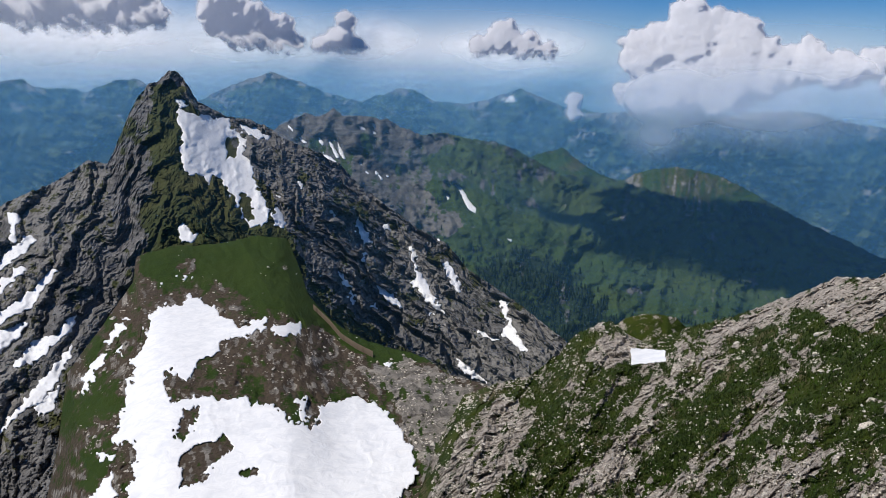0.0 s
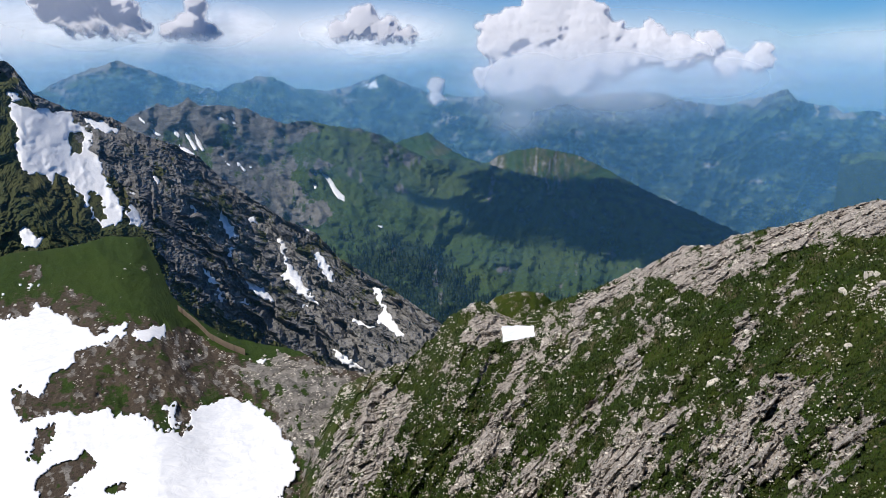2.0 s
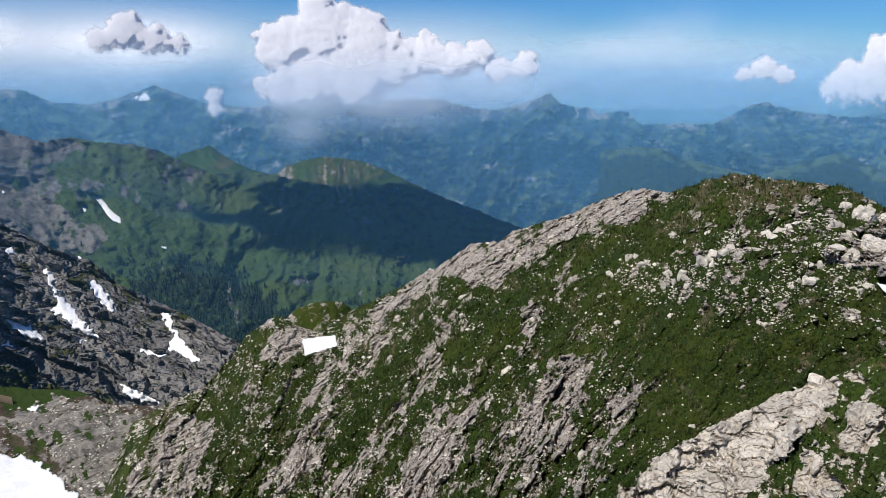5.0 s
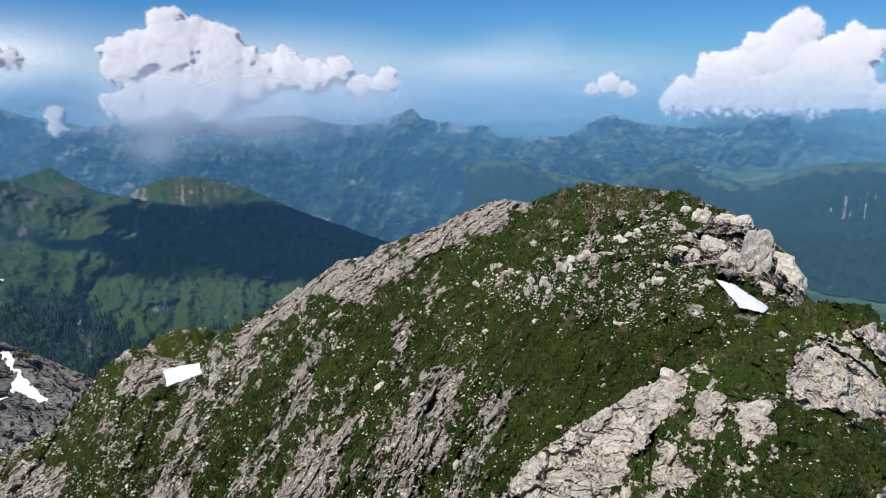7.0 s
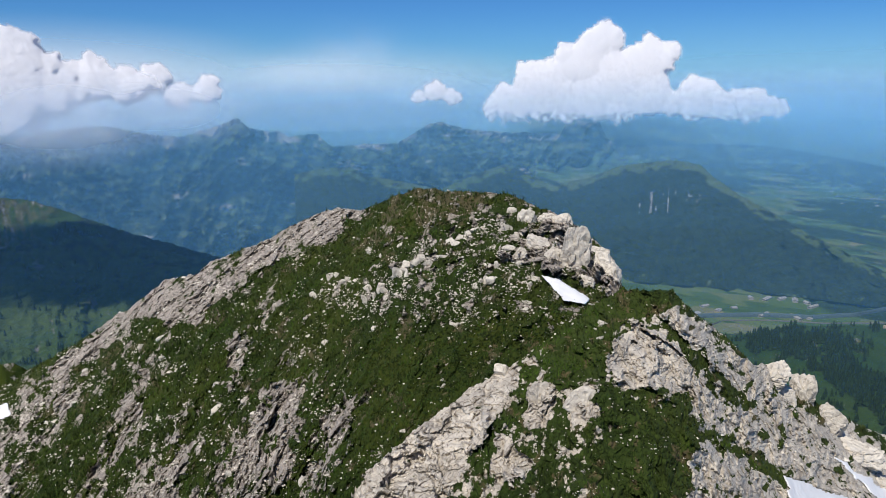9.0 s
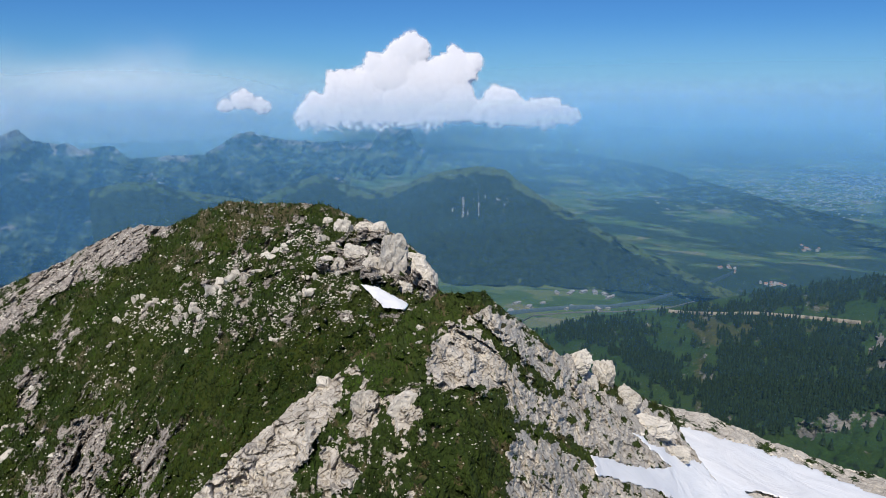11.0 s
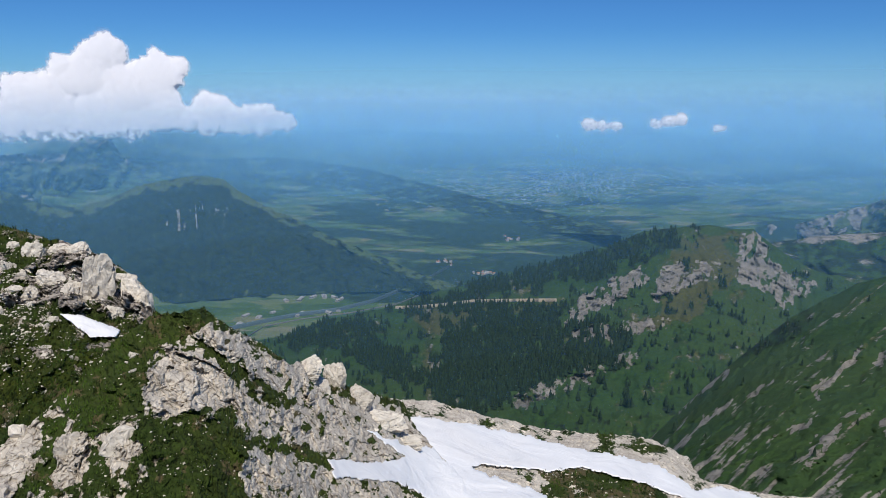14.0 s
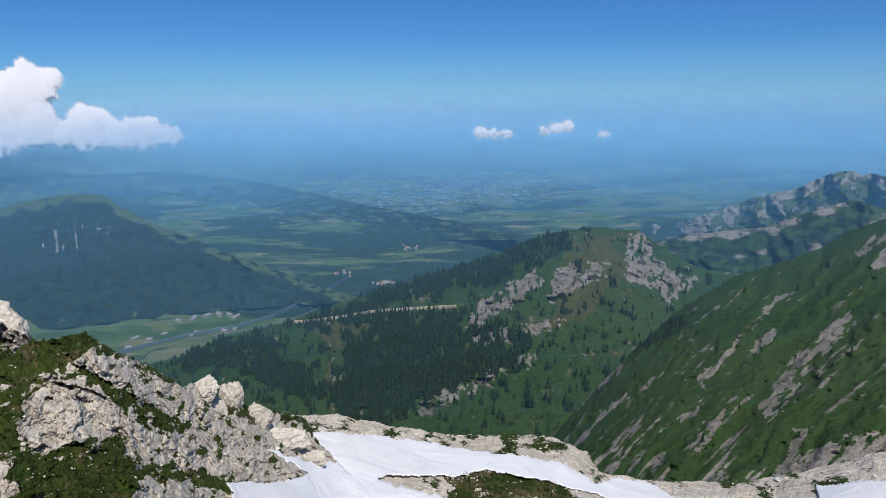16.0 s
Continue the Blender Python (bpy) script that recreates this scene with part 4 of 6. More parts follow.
hill = Slope(HILL, -24.0, [(0, 1050), (20, 950), (48, 900)], bend=0.9, jag=0.09, jag_freq=2.0, gully=(0.028, 0.3, 0.08, [(14, 0.6), (19, 0.0), (26, -0.8)]), rough=(26.0, 0.006), paint=paint_hill, seed=15.0)
hill.build("wooded_hill", MAT_HILL, 3, 48, 0.15, 0.14, back=0.15, label="dark wooded hill with pasture clearings")

# ---- far ranges ----
FAR_WEST = [(-50, -2.4, 3750), (-40, -2.0, 3750), (-31.9, -1.8, 3750), (-30.0, -1.6, 3750), (-28.7, -1.5, 3750), (-28.1, -2.1, 3750), (-25.7, -2.1, 3750), (-25.0, -2.5, 3750), (-23.1, -1.6, 3750), (-21.5, -1.5, 3750), (-20.9, -2.1, 3750), (-19.5, -2.7, 3750),
            (-17.6, -3.1, 3750), (-15.5, -2.1, 3750), (-13.9, -1.5, 3750), (-12.2, -1.0, 3750), (-10.2, -1.7, 3750), (-8.1, -2.5, 3750), (-5.5, -3.2, 3750), (-2.9, -2.2, 3750), (-1.6, -2.3, 3750), (0.1, -3.1, 3750),
            (2.7, -3.3, 3750), (4.9, -2.7, 3750), (6.6, -2.1, 3750), (8.4, -2.8, 3750), (10.1, -3.4, 3750), (13.5, -3.8, 3750), (18.4, -3.3, 3750), (24, -4, 3750), (30, -5, 3750)]


def paint_far(s, az, el):
    n1 = fbm(az * 0.4, el * 0.8, Z(az) + s.seed, 4, 0.5)
    n2 = fbm(az * 0.9, el * 1.8, Z(az) + s.seed + 2, 6, 0.6)
    top = np.interp(az, s.c[:, 0], s.c[:, 1])
    rock = 0.06 + 0.5 * step(1.0, 0.1, top - el) + 0.8 * n1
    wood = 0.5 + 0.9 * n2 + 0.2 * step(0.5, 3.0, top - el)
    return np.clip(rock, 0, 1), np.clip(wood, 0, 1), Z(az)


far_west = Slope(FAR_WEST, -13.0, [(-50, 2400), (30, 2500)], bend=0.8, jag=0.12, jag_freq=1.8, gully=(0.10, 0.35, 0.14, [(-30, 0.6), (-15, -0.5), (0, 0.5), (12, -0.4)]), rough=(110.0, 0.0022), paint=paint_far, seed=71.0)
far_west.build("far_mountain_range", MAT_FAR, -50, 30, 0.14, 0.14, back=0.08, label="distant blue mountain range in haze")

def paint_foothill(s, az, el):
    n2 = fbm(az * 0.7, el * 2.6, Z(az) + 87, 6, 0.65)
    return Z(az), np.clip(0.78 + 0.9 * n2, 0, 1), Z(az)


FAR_NORTH = [(8, -6.5, 3500), (10.5, -5.4, 3500), (14.8, -5.1, 3500), (19.2, -4.5, 3500), (23.5, -3.5, 3500), (25.7, -3.3, 3500), (27.0, -3.3, 3500), (29.6, -3.9, 3500), (32.2, -4.2, 3500), (34.7, -3.4, 3500), (36.1, -2.9, 3500), (36.8, -3.6, 3500), (38.0, -4.0, 3500),
             (39.0, -3.9, 3500), (39.7, -4.4, 3500), (41.9, -4.2, 3500), (42.9, -5.1, 3500), (48.1, -5.0, 3500), (49.8, -3.9, 3500), (51.3, -3.3, 3500), (52.2, -3.7, 3500), (53.6, -4.0, 3500), (56.7, -4.2, 3500), (60.6, -4.2, 3500), (61.4, -3.3, 3500),
             (63.6, -3.3, 3500), (64.3, -4.6, 3500), (65.3, -5.4, 3500), (67.0, -9.0, 3400)]
far_north = Slope(FAR_NORTH, -17.0, [(8, 2300), (67, 2250)], bend=0.8, jag=0.1, jag_freq=1.8, gully=(0.16, 0.35, 0.16, [(20, 0.5), (36, -0.5), (50, 0.6), (62, -0.3)]), rough=(110.0, 0.0025), paint=paint_far, seed=81.0)
far_north.build("valley_mountain_range", MAT_FAR, 8, 67, 0.12, 0.12, back=0.08, label="hazy blue green mountain range across the valley")
FOOTHILL = [(60, -6.5, 3300), (64.0, -5.2, 3400), (69.4, -4.9, 3450), (74.6, -4.8, 3420), (81.2, -5.6, 3200), (85.6, -6.7, 2900), (90.0, -7.8, 2650), (96.2, -9.0, 2400), (102, -10.2, 2200)]
foothill = Slope(FOOTHILL, -10.6, [(60, 2450), (102, 2430)], bend=0.9, jag=0.07, jag_freq=1.0, gully=(0.018, 0.25, 0.15, 0.25), rough=(12.0, 0.005), paint=paint_foothill, seed=85.0)
foothill.build("valley_foothills", MAT_FAR, 60, 102, 0.13, 0.1, back=0.05, label="low wooded foothills fading into the plain")

CLIFF = [(40, -7.2, 2700), (42.7, -6.8, 2700), (44.6, -6.9, 2700), (46.1, -7.6, 2700), (48.5, -8.0, 2700), (51.4, -8.6, 2700), (55.4, -7.0, 2700), (56.6, -6.6, 2700), (58.5, -7.5, 2650), (60.2, -8.2, 2600), (62.7, -7.7, 2550), (65.3, -6.6, 2550), (68.8, -6.1, 2550),
         (71.0, -6.3, 2550), (72.3, -7.4, 2440), (74.1, -8.5, 2300), (79.1, -11.0, 2020), (83.6, -12.9, 1850), (85.9, -13.9, 1780), (90, -15.2, 1700)]


def paint_cliff(s, az, el):
    top = np.interp(az, s.c[:, 0], s.c[:, 1])
    n2 = fbm(az * 1.0, el * 1.6, Z(az) + 93, 5, 0.6)
    n3 = fbm(az * 7.5, el * 0.35, Z(az) + 95, 5, 0.65)
    rock = 0.6 * inside([(67, -8), (71.5, -8), (71.5, -10.2), (67, -10.2)], az, el, 0.3, 1.0) * (0.35 + n3)
    wood = 0.35 + 0.85 * step(0.3, 1.2, top - el) + 0.6 * n2 - 0.3 * step(-14.2, -15.2, el)
    return np.clip(rock, 0, 1), np.clip(wood, 0, 1), Z(az)


cliff = Slope(CLIFF, -15.4, [(40, 1950), (62, 1900), (66, 1768), (90, 1765)], bend=1.1, jag=0.08, jag_freq=1.5, gully=(0.028, 0.35, 0.14, 0.3), rough=(24.0, 0.006), paint=paint_cliff, seed=91.0)
cliff.build("wooded_cliff_hill", MAT_FAR, 40, 90, 0.13, 0.13, back=0.1, label="dark wooded hill with pale cliffs above the valley")


def paint_plain(s, az, el):
    return Z(az), Z(az), Z(az)


plain = Slope([(-60, -2.0, 4700), (160, -2.0, 4700)], -24.0, [(-60, 2600), (55, 2600), (59, 1100), (160, 1100)], bend=0.75, even=0.5, jag=0.03, jag_freq=0.6, gully=(0.002, 0.3, 0.6, 0.0), rough=(4.0, 0.004), paint=paint_plain, seed=99.0)
plain.build("ground", valley_material(), -60, 160, 0.5, 0.22, back=0.02, label="wide valley plain of fields and woods", category="ground")

# ---- wooded hill beside the valley and green slope ----
GREEN = [(66, -20, 900), (70.5, -19.0, 920), (75.4, -18.4, 950), (78.8, -17.4, 980), (83.2, -16.7, 1000), (85.9, -15.9, 1020), (90.0, -14.7, 1050), (94.1, -13.6, 1080), (97.8, -12.6, 1100), (101.4, -11.3, 1120), (103.6, -10.2, 1130), (105.8, -9.8, 1140),
         (108.4, -9.4, 1150), (110.1, -9.6, 1150), (111.4, -9.5, 1150), (112.7, -10.5, 1150), (114.4, -11.5, 1150), (116.1, -12.2, 1160), (118.5, -12.3, 1170), (122.3, -12.3, 1200), (128.2, -12.0, 1200), (140, -12, 1200)]


WOODS = []
WOODS.append([(83.9, -17.5), (86.6, -15.9), (90.3, -14.5), (94.9, -12.9), (99.4, -11.5), (103.8, -9.9), (106.4, -9.2), (108.6, -9.2), (106.5, -10.7), (103.9, -11.9), (101.3, -13.1), (98.6, -14.5), (91.2, -15.6), (90.3, -16.7), (87.5, -17.0)])
WOODS.append([(87.5, -19.2), (90.3, -16.7), (93.5, -16.7), (96.3, -16.0), (98.6, -15.8), (97.7, -17.6), (101.4, -17.5), (104.6, -18.2), (102.3, -20.0), (99.6, -21.0), (97.3, -22.3), (94.9, -22.8), (93.0, -24.5), (87.3, -24.8), (86.9, -21.7)])
WOODS.append([(73, -18.9), (77.7, -18.1), (82.1, -16.8), (83.2, -18.1), (81.1, -18.8), (83.8, -19.9), (86.5, -22.1), (82.8, -21.9), (81.0, -20.9), (78.5, -19.5)])
CRAGS = []
CRAGS.append((0.95, [(97.7, -18.0), (98.6, -16.2), (101.3, -14.0), (103.9, -12.8), (104.4, -13.9), (102.2, -15.2), (99.5, -17.1)]))
CRAGS.append((0.95, [(104.4, -14.7), (105.7, -12.5), (106.5, -12.2), (107.2, -13.3), (108.3, -11.7), (109.2, -13.2), (107.5, -13.9), (106.2, -14.6), (104.9, -15.6)]))
CRAGS.append((0.95, [(110.6, -12.3), (110.9, -9.8), (111.5, -9.4), (112.4, -11.3), (114.1, -12.4), (116.2, -13.1), (113.9, -15.0), (112.6, -13.8), (110.5, -13.5)]))
CRAGS.append((0.45, [(93.5, -23.6), (95.8, -22.3), (99.6, -21.0), (103.2, -19.1), (104.1, -19.5), (100.5, -21.8), (96.8, -23.2), (94.4, -24.3)]))
CRAGS.append((0.6, [(98.1, -18.0), (102.3, -17.2), (105.8, -16.4), (106.3, -17.2), (102.3, -18.1), (98.6, -18.8)]))


def paint_green(s, az, el):
    n1 = fbm(az * 0.5, el * 0.5, Z(az) + 111.1, 5, 0.6)
    n2 = fbm(az * 1.1, el * 1.4, Z(az) + 113.1, 5, 0.62)
    n3 = fbm(az * 2.2, el * 1.1, Z(az) + 115.1, 5, 0.65)
    rock = 0.1 + 0.3 * n1 + 0.25 * n3
    for k, crag in CRAGS:
        rock += k * inside(crag, az, el, 0.6, 1.0) * (0.8 + 0.8 * n3)
    wood = 0.14 + 0.8 * n2
    for w in WOODS:
        wood += 0.8 * inside(w, az, el, 1.7, 0.7)
    wood -= 0.5 * rock
    dirt = 0.15 + 0.5 * n1 + 0.7 * inside([(106.5, -11.1), (110.3, -9.7), (110.5, -13.5), (106.3, -17.2), (104.1, -17.4), (105.4, -15.6)], az, el, 0.9, 0.6) + 0.45 * inside([(84.8, -16.7), (90.3, -16.5), (98.6, -16), (92.1, -17.6), (87.5, -18.8)], az, el, 0.6, 0.8)
    return np.clip(rock, 0, 1), np.clip(wood, 0, 1), np.clip(dirt, 0, 1)


green = Slope(GREEN, -26.0, [(66, 560), (100, 560), (140, 600)], bend=1.0, jag=0.07, jag_freq=1.5, gully=(0.04, 0.3, 0.08, [(85, 0.3), (100, -0.6), (113, 0.4)]), rough=(26.0, 0.01), blocky=(13.0, 0.05), paint=paint_green, seed=111.0)
green.build("green_hill", MAT_HILL, 66, 135, 0.13, 0.13, back=0.15, label="green hill with conifer woods and rock outcrops")

FLANK = [(103.5, -27.2, 480), (106.3, -24.3, 520), (108.9, -21.4, 570), (111.4, -18.7, 620), (114.6, -15.4, 700), (118.5, -12.6, 780), (121.5, -11.3, 820), (124.0, -10.1, 850), (125.6, -8.8, 880), (127.8, -7.7, 900), (130.0, -6.9, 910), (138, -5, 930)]


STREAKS = []
STREAKS.append([(106.1, -23.8), (107.0, -22.3), (108.7, -20.9), (110.3, -19.1), (110.4, -19.9), (109.2, -21.7), (107.0, -23.3)])
STREAKS.append([(120.6, -15.1), (121.9, -13.3), (122.7, -12.5), (122.3, -13.5), (121.0, -15.2)])
STREAKS.append([(120.9, -23.3), (121.1, -21.3), (122.4, -18.4), (124.3, -15.8), (126.2, -14.3), (126.5, -15.0), (125.1, -16.8), (123.6, -19.4), (122.3, -21.9)])
STREAKS.append([(116.3, -20.5), (117.8, -18.3), (119.2, -16.5), (119.1, -17.3), (117.5, -19.7), (116.8, -20.8)])
STREAKS.append([(108.8, -23.8), (113.0, -20.5), (113.8, -20.0), (111.4, -22.3), (109.3, -24.1)])
STREAKS.append([(115.1, -23.4), (116.8, -21.2), (117.0, -21.8), (115.7, -23.5)])
STREAKS.append([(123.0, -24.8), (123.5, -22.8), (124.2, -22.3), (124.3, -23.4), (123.6, -25.0)])
STREAKS.append([(121.3, -27.0), (122.3, -25.3), (127.3, -22.4), (131, -21), (131, -28), (121.8, -28.0)])
STREAKS.append([(120.0, -17.6), (121.7, -15.7), (121.6, -16.5), (120.5, -18.1)])
STREAKS.append([(116.1, -25.3), (117.3, -23.1), (119.5, -20.4), (119.2, -21.4), (117.8, -23.8), (116.7, -25.6)])
STREAKS.append([(126, -10), (127.5, -8.4), (131, -8), (131, -12), (127.5, -11)])


def paint_flank(s, az, el):
    c, a = 0.77 * az - 0.64 * el, 0.64 * az + 0.77 * el
    n1 = fbm(c * 1.9, a * 0.16, Z(az) + 121.1, 5, 0.66)
    n2 = fbm(az * 1.2, el * 1.2, Z(az) + 123.1, 4, 0.6)
    n3 = fbm(c * 2.6, a * 0.7, Z(az) + 125.1, 5, 0.65)
    rock = 0.05 + 0.6 * n1 + 0.3 * n3 + 0.25 * step(-22, -27, el) - 0.25 * step(-15, -10, el)
    for streak in STREAKS:
        rock += 0.75 * inside(streak, az, el, 0.5, 1.1) * (0.85 + 0.9 * n3)
    wood = 0.05 + 0.45 * n2 + 0.55 * inside([(105.1, -19.9), (107.7, -18.9), (111.9, -16.2), (115.1, -14.7), (116.4, -15.6), (113.6, -17.5), (109.9, -19.5), (107.8, -21.8), (105.2, -22.4)], az, el, 0.8, 0.8)
    return np.clip(rock, 0, 1), np.clip(wood, 0, 1), np.clip(0.1 + 0.6 * n1, 0, 1)


flank = Slope(FLANK, -34.0, [(100, 240), (140, 230)], bend=1.0, jag=0.05, jag_freq=1.2, gully=(0.06, 0.25, 0.05, -0.8), rough=(8.0, 0.018), paint=paint_flank, seed=121.0)
flank.build("green_flank", MAT_HILL, 103.5, 138, 0.15, 0.15, back=0.15, label="steep green mountainside streaked with pale scree")

def paint_bare(s, az, el):
    n1 = fbm(az * 1.2, el * 1.2, Z(az) + 133, 5, 0.6)
    top = np.interp(az, s.c[:, 0], s.c[:, 1])
    return np.clip(0.22 + 0.4 * step(1.6, 0.3, top - el) + 0.8 * n1, 0, 1), np.clip(0.5 + 0.6 * n1, 0, 1), Z(az)


BARE = [(108, -10.5, 2600), (110.1, -9.6, 2600), (114.3, -8.9, 2600), (116.2, -8.2, 2600), (118.9, -7.0, 2600), (121.8, -6.1, 2600), (123.2, -5.4, 2600), (124.9, -4.7, 2600), (127.5, -5.0, 2600), (140, -5.1, 2600)]
bare = Slope(BARE, -14.0, [(100, 2000), (140, 2000)], bend=0.9, jag=0.16, jag_freq=2.0, gully=(0.1, 0.4, 0.1, 0.5), rough=(25.0, 0.006), paint=paint_bare, seed=131.0)
bare.build("bare_limestone_range", MAT_FAR, 108, 140, 0.15, 0.15, back=0.1, label="bare limestone range in blue haze")
MEADOW = [(110, -11.5, 1600), (112.3, -10.5, 1600), (115.9, -9.6, 1600), (120.2, -8.9, 1600), (123.7, -7.4, 1600), (125.7, -6.6, 1600), (127.7, -7.1, 1600), (140, -7.3, 1600)]
meadow = Slope(MEADOW, -14.0, [(100, 1250), (140, 1250)], bend=0.9, jag=0.06, jag_freq=1.5, gully=(0.06, 0.3, 0.1, 0.4), rough=(14.0, 0.008), paint=paint_far, seed=141.0)
meadow.build("meadow_hill", MAT_HILL, 110, 140, 0.15, 0.15, back=0.1, label="green meadow hill behind the pasture")

# ---- snow ----
SNOW_ON_FAR = [[(-12.7, -1.6), (-12.2, -1.15), (-10.6, -1.7), (-11.0, -2.1)], [(4.9, -2.95), (6.5, -2.3), (8.0, -2.75), (6.2, -3.2)], [(8.7, -3.2), (9.3, -3.0), (9.5, -3.4)], [(-22.6, -2.2), (-21.1, -2.0), (-20.6, -2.6)]]
far_west.snows = [(p, 0.5, 3.5) for p in SNOW_ON_FAR]
for slope, polys, lift, cell in ((peak, SNOW_ON_PEAK, 1.8, 0.07), (knoll, SNOW_ON_KNOLL, 0.8, 0.08), (bowl, SNOW_ON_BOWL, 3.0, 0.06), (far_west, SNOW_ON_FAR, 14.0, 0.07),
                                       (ridge, SNOW_ON_RIDGE, 0.9, 0.05), (shelf, SNOW_ON_SHELF, 0.7, 0.08), (spur, SNOW_ON_SPUR, 0.3, 0.07)):
    for poly, rim, freq in slope.snows:
        drape(slope, "snow_patch", poly, MAT_SNOW, lift, cell, rim, freq, "old white summer snow lying on the mountainside", "snow", HOLES if len(poly) > 20 else ())

# ---- haze: thin see-through sheets between the ranges, haze painted into their colour ----
def air(name, r, colour, low=0.75, high=0.5, grain=2.2, even=0.0):
    """Air full of droplets: lit alike from all sides, thin where the mesh says so."""
    m = bpy.data.materials.new(name)
    m.use_nodes = True
    n, l = m.node_tree.nodes, m.node_tree.links
    n.clear()
    out, mx, tr, df = n.new("ShaderNodeOutputMaterial"), n.new("ShaderNodeMixShader"), n.new("ShaderNodeBsdfTransparent"), n.new("ShaderNodeBsdfDiffuse")
    at = n.new("ShaderNodeAttribute")
    at.attribute_name = "veil"
    co = n.new("ShaderNodeTexCoord").outputs["Object"]
    squash = n.new("ShaderNodeMapping")
    squash.inputs["Scale"].default_value = (1, 1, 2.2)
    l.new(co, squash.inputs[0])
    cloudy = tex(n, l, "ShaderNodeTexNoise", squash.outputs[0], grain / r, 5, 0.55, 0.5).outputs[0]
    fac = maths(n, l, "MULTIPLY", even if even else at.outputs["Fac"], maths(n, l, "MULTIPLY_ADD", cloudy, high, low))
    clip = n.new("ShaderNodeClamp")
    l.new(fac, clip.inputs[0])
    fac = clip.outputs[0]
    # droplets scatter the light from above to all sides
    flat, lean, sky_side = n.new("ShaderNodeVectorMath"), n.new("ShaderNodeVectorMath"), n.new("ShaderNodeVectorMath")
    flat.operation, sky_side.operation, lean.operation = "MULTIPLY", "ADD", "SUBTRACT"
    flat.inputs[1].default_value = (-0.6 / r, -0.6 / r, 0)
    sky_side.inputs[1].default_value = lean.inputs[1].default_value = (0, 0, 1)
    l.new(n.new("ShaderNodeNewGeometry").outputs["Position"], flat.inputs[0])
    l.new(flat.outputs[0], sky_side.inputs[0])
    l.new(sky_side.outputs[0], df.inputs["Normal"])
    l.new(flat.outputs[0], lean.inputs[0])
    tl, both = n.new("ShaderNodeBsdfTranslucent"), n.new("ShaderNodeAddShader")
    l.new(lean.outputs[0], tl.inputs["Normal"])
    df.inputs["Color"].default_value = tl.inputs["Color"].default_value = (*colour, 1)
    l.new(df.outputs[0], both.inputs[0])
    l.new(tl.outputs[0], both.inputs[1])
    m.cycles.use_bump_map_correction = False
    l.new(fac, mx.inputs[0])
    l.new(tr.outputs[0], mx.inputs[1])
    l.new(both.outputs[0], mx.inputs[2])
    l.new(mx.outputs[0], out.inputs[0])
    return m


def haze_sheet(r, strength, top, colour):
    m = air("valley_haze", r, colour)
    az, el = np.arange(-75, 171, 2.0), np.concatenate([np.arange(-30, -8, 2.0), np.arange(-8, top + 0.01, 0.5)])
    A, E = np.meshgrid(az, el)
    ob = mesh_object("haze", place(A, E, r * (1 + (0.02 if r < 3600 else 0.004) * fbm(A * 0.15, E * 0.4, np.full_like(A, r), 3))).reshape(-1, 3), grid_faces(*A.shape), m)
    # strength fades upwards and is set by bearing, to lighten or deepen the view
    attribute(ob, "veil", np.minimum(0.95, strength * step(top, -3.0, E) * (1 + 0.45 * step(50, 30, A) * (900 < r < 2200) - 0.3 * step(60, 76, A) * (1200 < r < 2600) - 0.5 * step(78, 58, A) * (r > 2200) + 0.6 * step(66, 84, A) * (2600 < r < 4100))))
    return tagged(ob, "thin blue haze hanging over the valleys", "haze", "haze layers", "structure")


# distance haze painted in: sheets go from blue to pale as they recede
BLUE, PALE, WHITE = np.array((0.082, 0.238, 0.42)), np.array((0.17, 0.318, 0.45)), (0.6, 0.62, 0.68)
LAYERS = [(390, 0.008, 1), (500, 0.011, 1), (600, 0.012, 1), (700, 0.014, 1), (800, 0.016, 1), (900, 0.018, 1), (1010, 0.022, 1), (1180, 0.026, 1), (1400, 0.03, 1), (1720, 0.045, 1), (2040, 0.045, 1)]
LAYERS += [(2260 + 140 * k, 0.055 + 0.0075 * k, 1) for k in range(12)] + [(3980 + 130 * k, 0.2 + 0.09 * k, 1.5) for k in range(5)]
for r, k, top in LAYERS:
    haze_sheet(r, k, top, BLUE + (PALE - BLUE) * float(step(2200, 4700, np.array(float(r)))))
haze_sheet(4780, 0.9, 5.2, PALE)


def mist(name, r, blobs, label, grain=6.0, high=1.6, low=-0.1, colour=None):
    """A thin bank of cloud: azimuth, elevation, half width, half height and thickness of its heads."""
    g = np.array(blobs)
    az = np.arange((g[:, 0] - 2.2 * g[:, 2]).min(), (g[:, 0] + 2.2 * g[:, 2]).max(), 0.8)
    el = np.arange((g[:, 1] - 2.2 * g[:, 3]).min(), (g[:, 1] + 2.2 * g[:, 3]).max(), 0.25)
    A, E = np.meshgrid(az, el)
    thick = Z(A)
    for a, e, w, h, k in blobs:
        thick = np.maximum(thick, k * np.clip(1.25 * np.exp(-((A - a) / w) ** 2 - ((E - e) / h) ** 2) - 0.08, 0, 1))
    ob = mesh_object(name, place(A, E, np.full_like(A, r)).reshape(-1, 3), grid_faces(*A.shape), air("thin_cloud", r, colour or WHITE, low, high, grain))
    attribute(ob, "veil", thick)
    return tagged(ob, label, "cloud", "clouds")


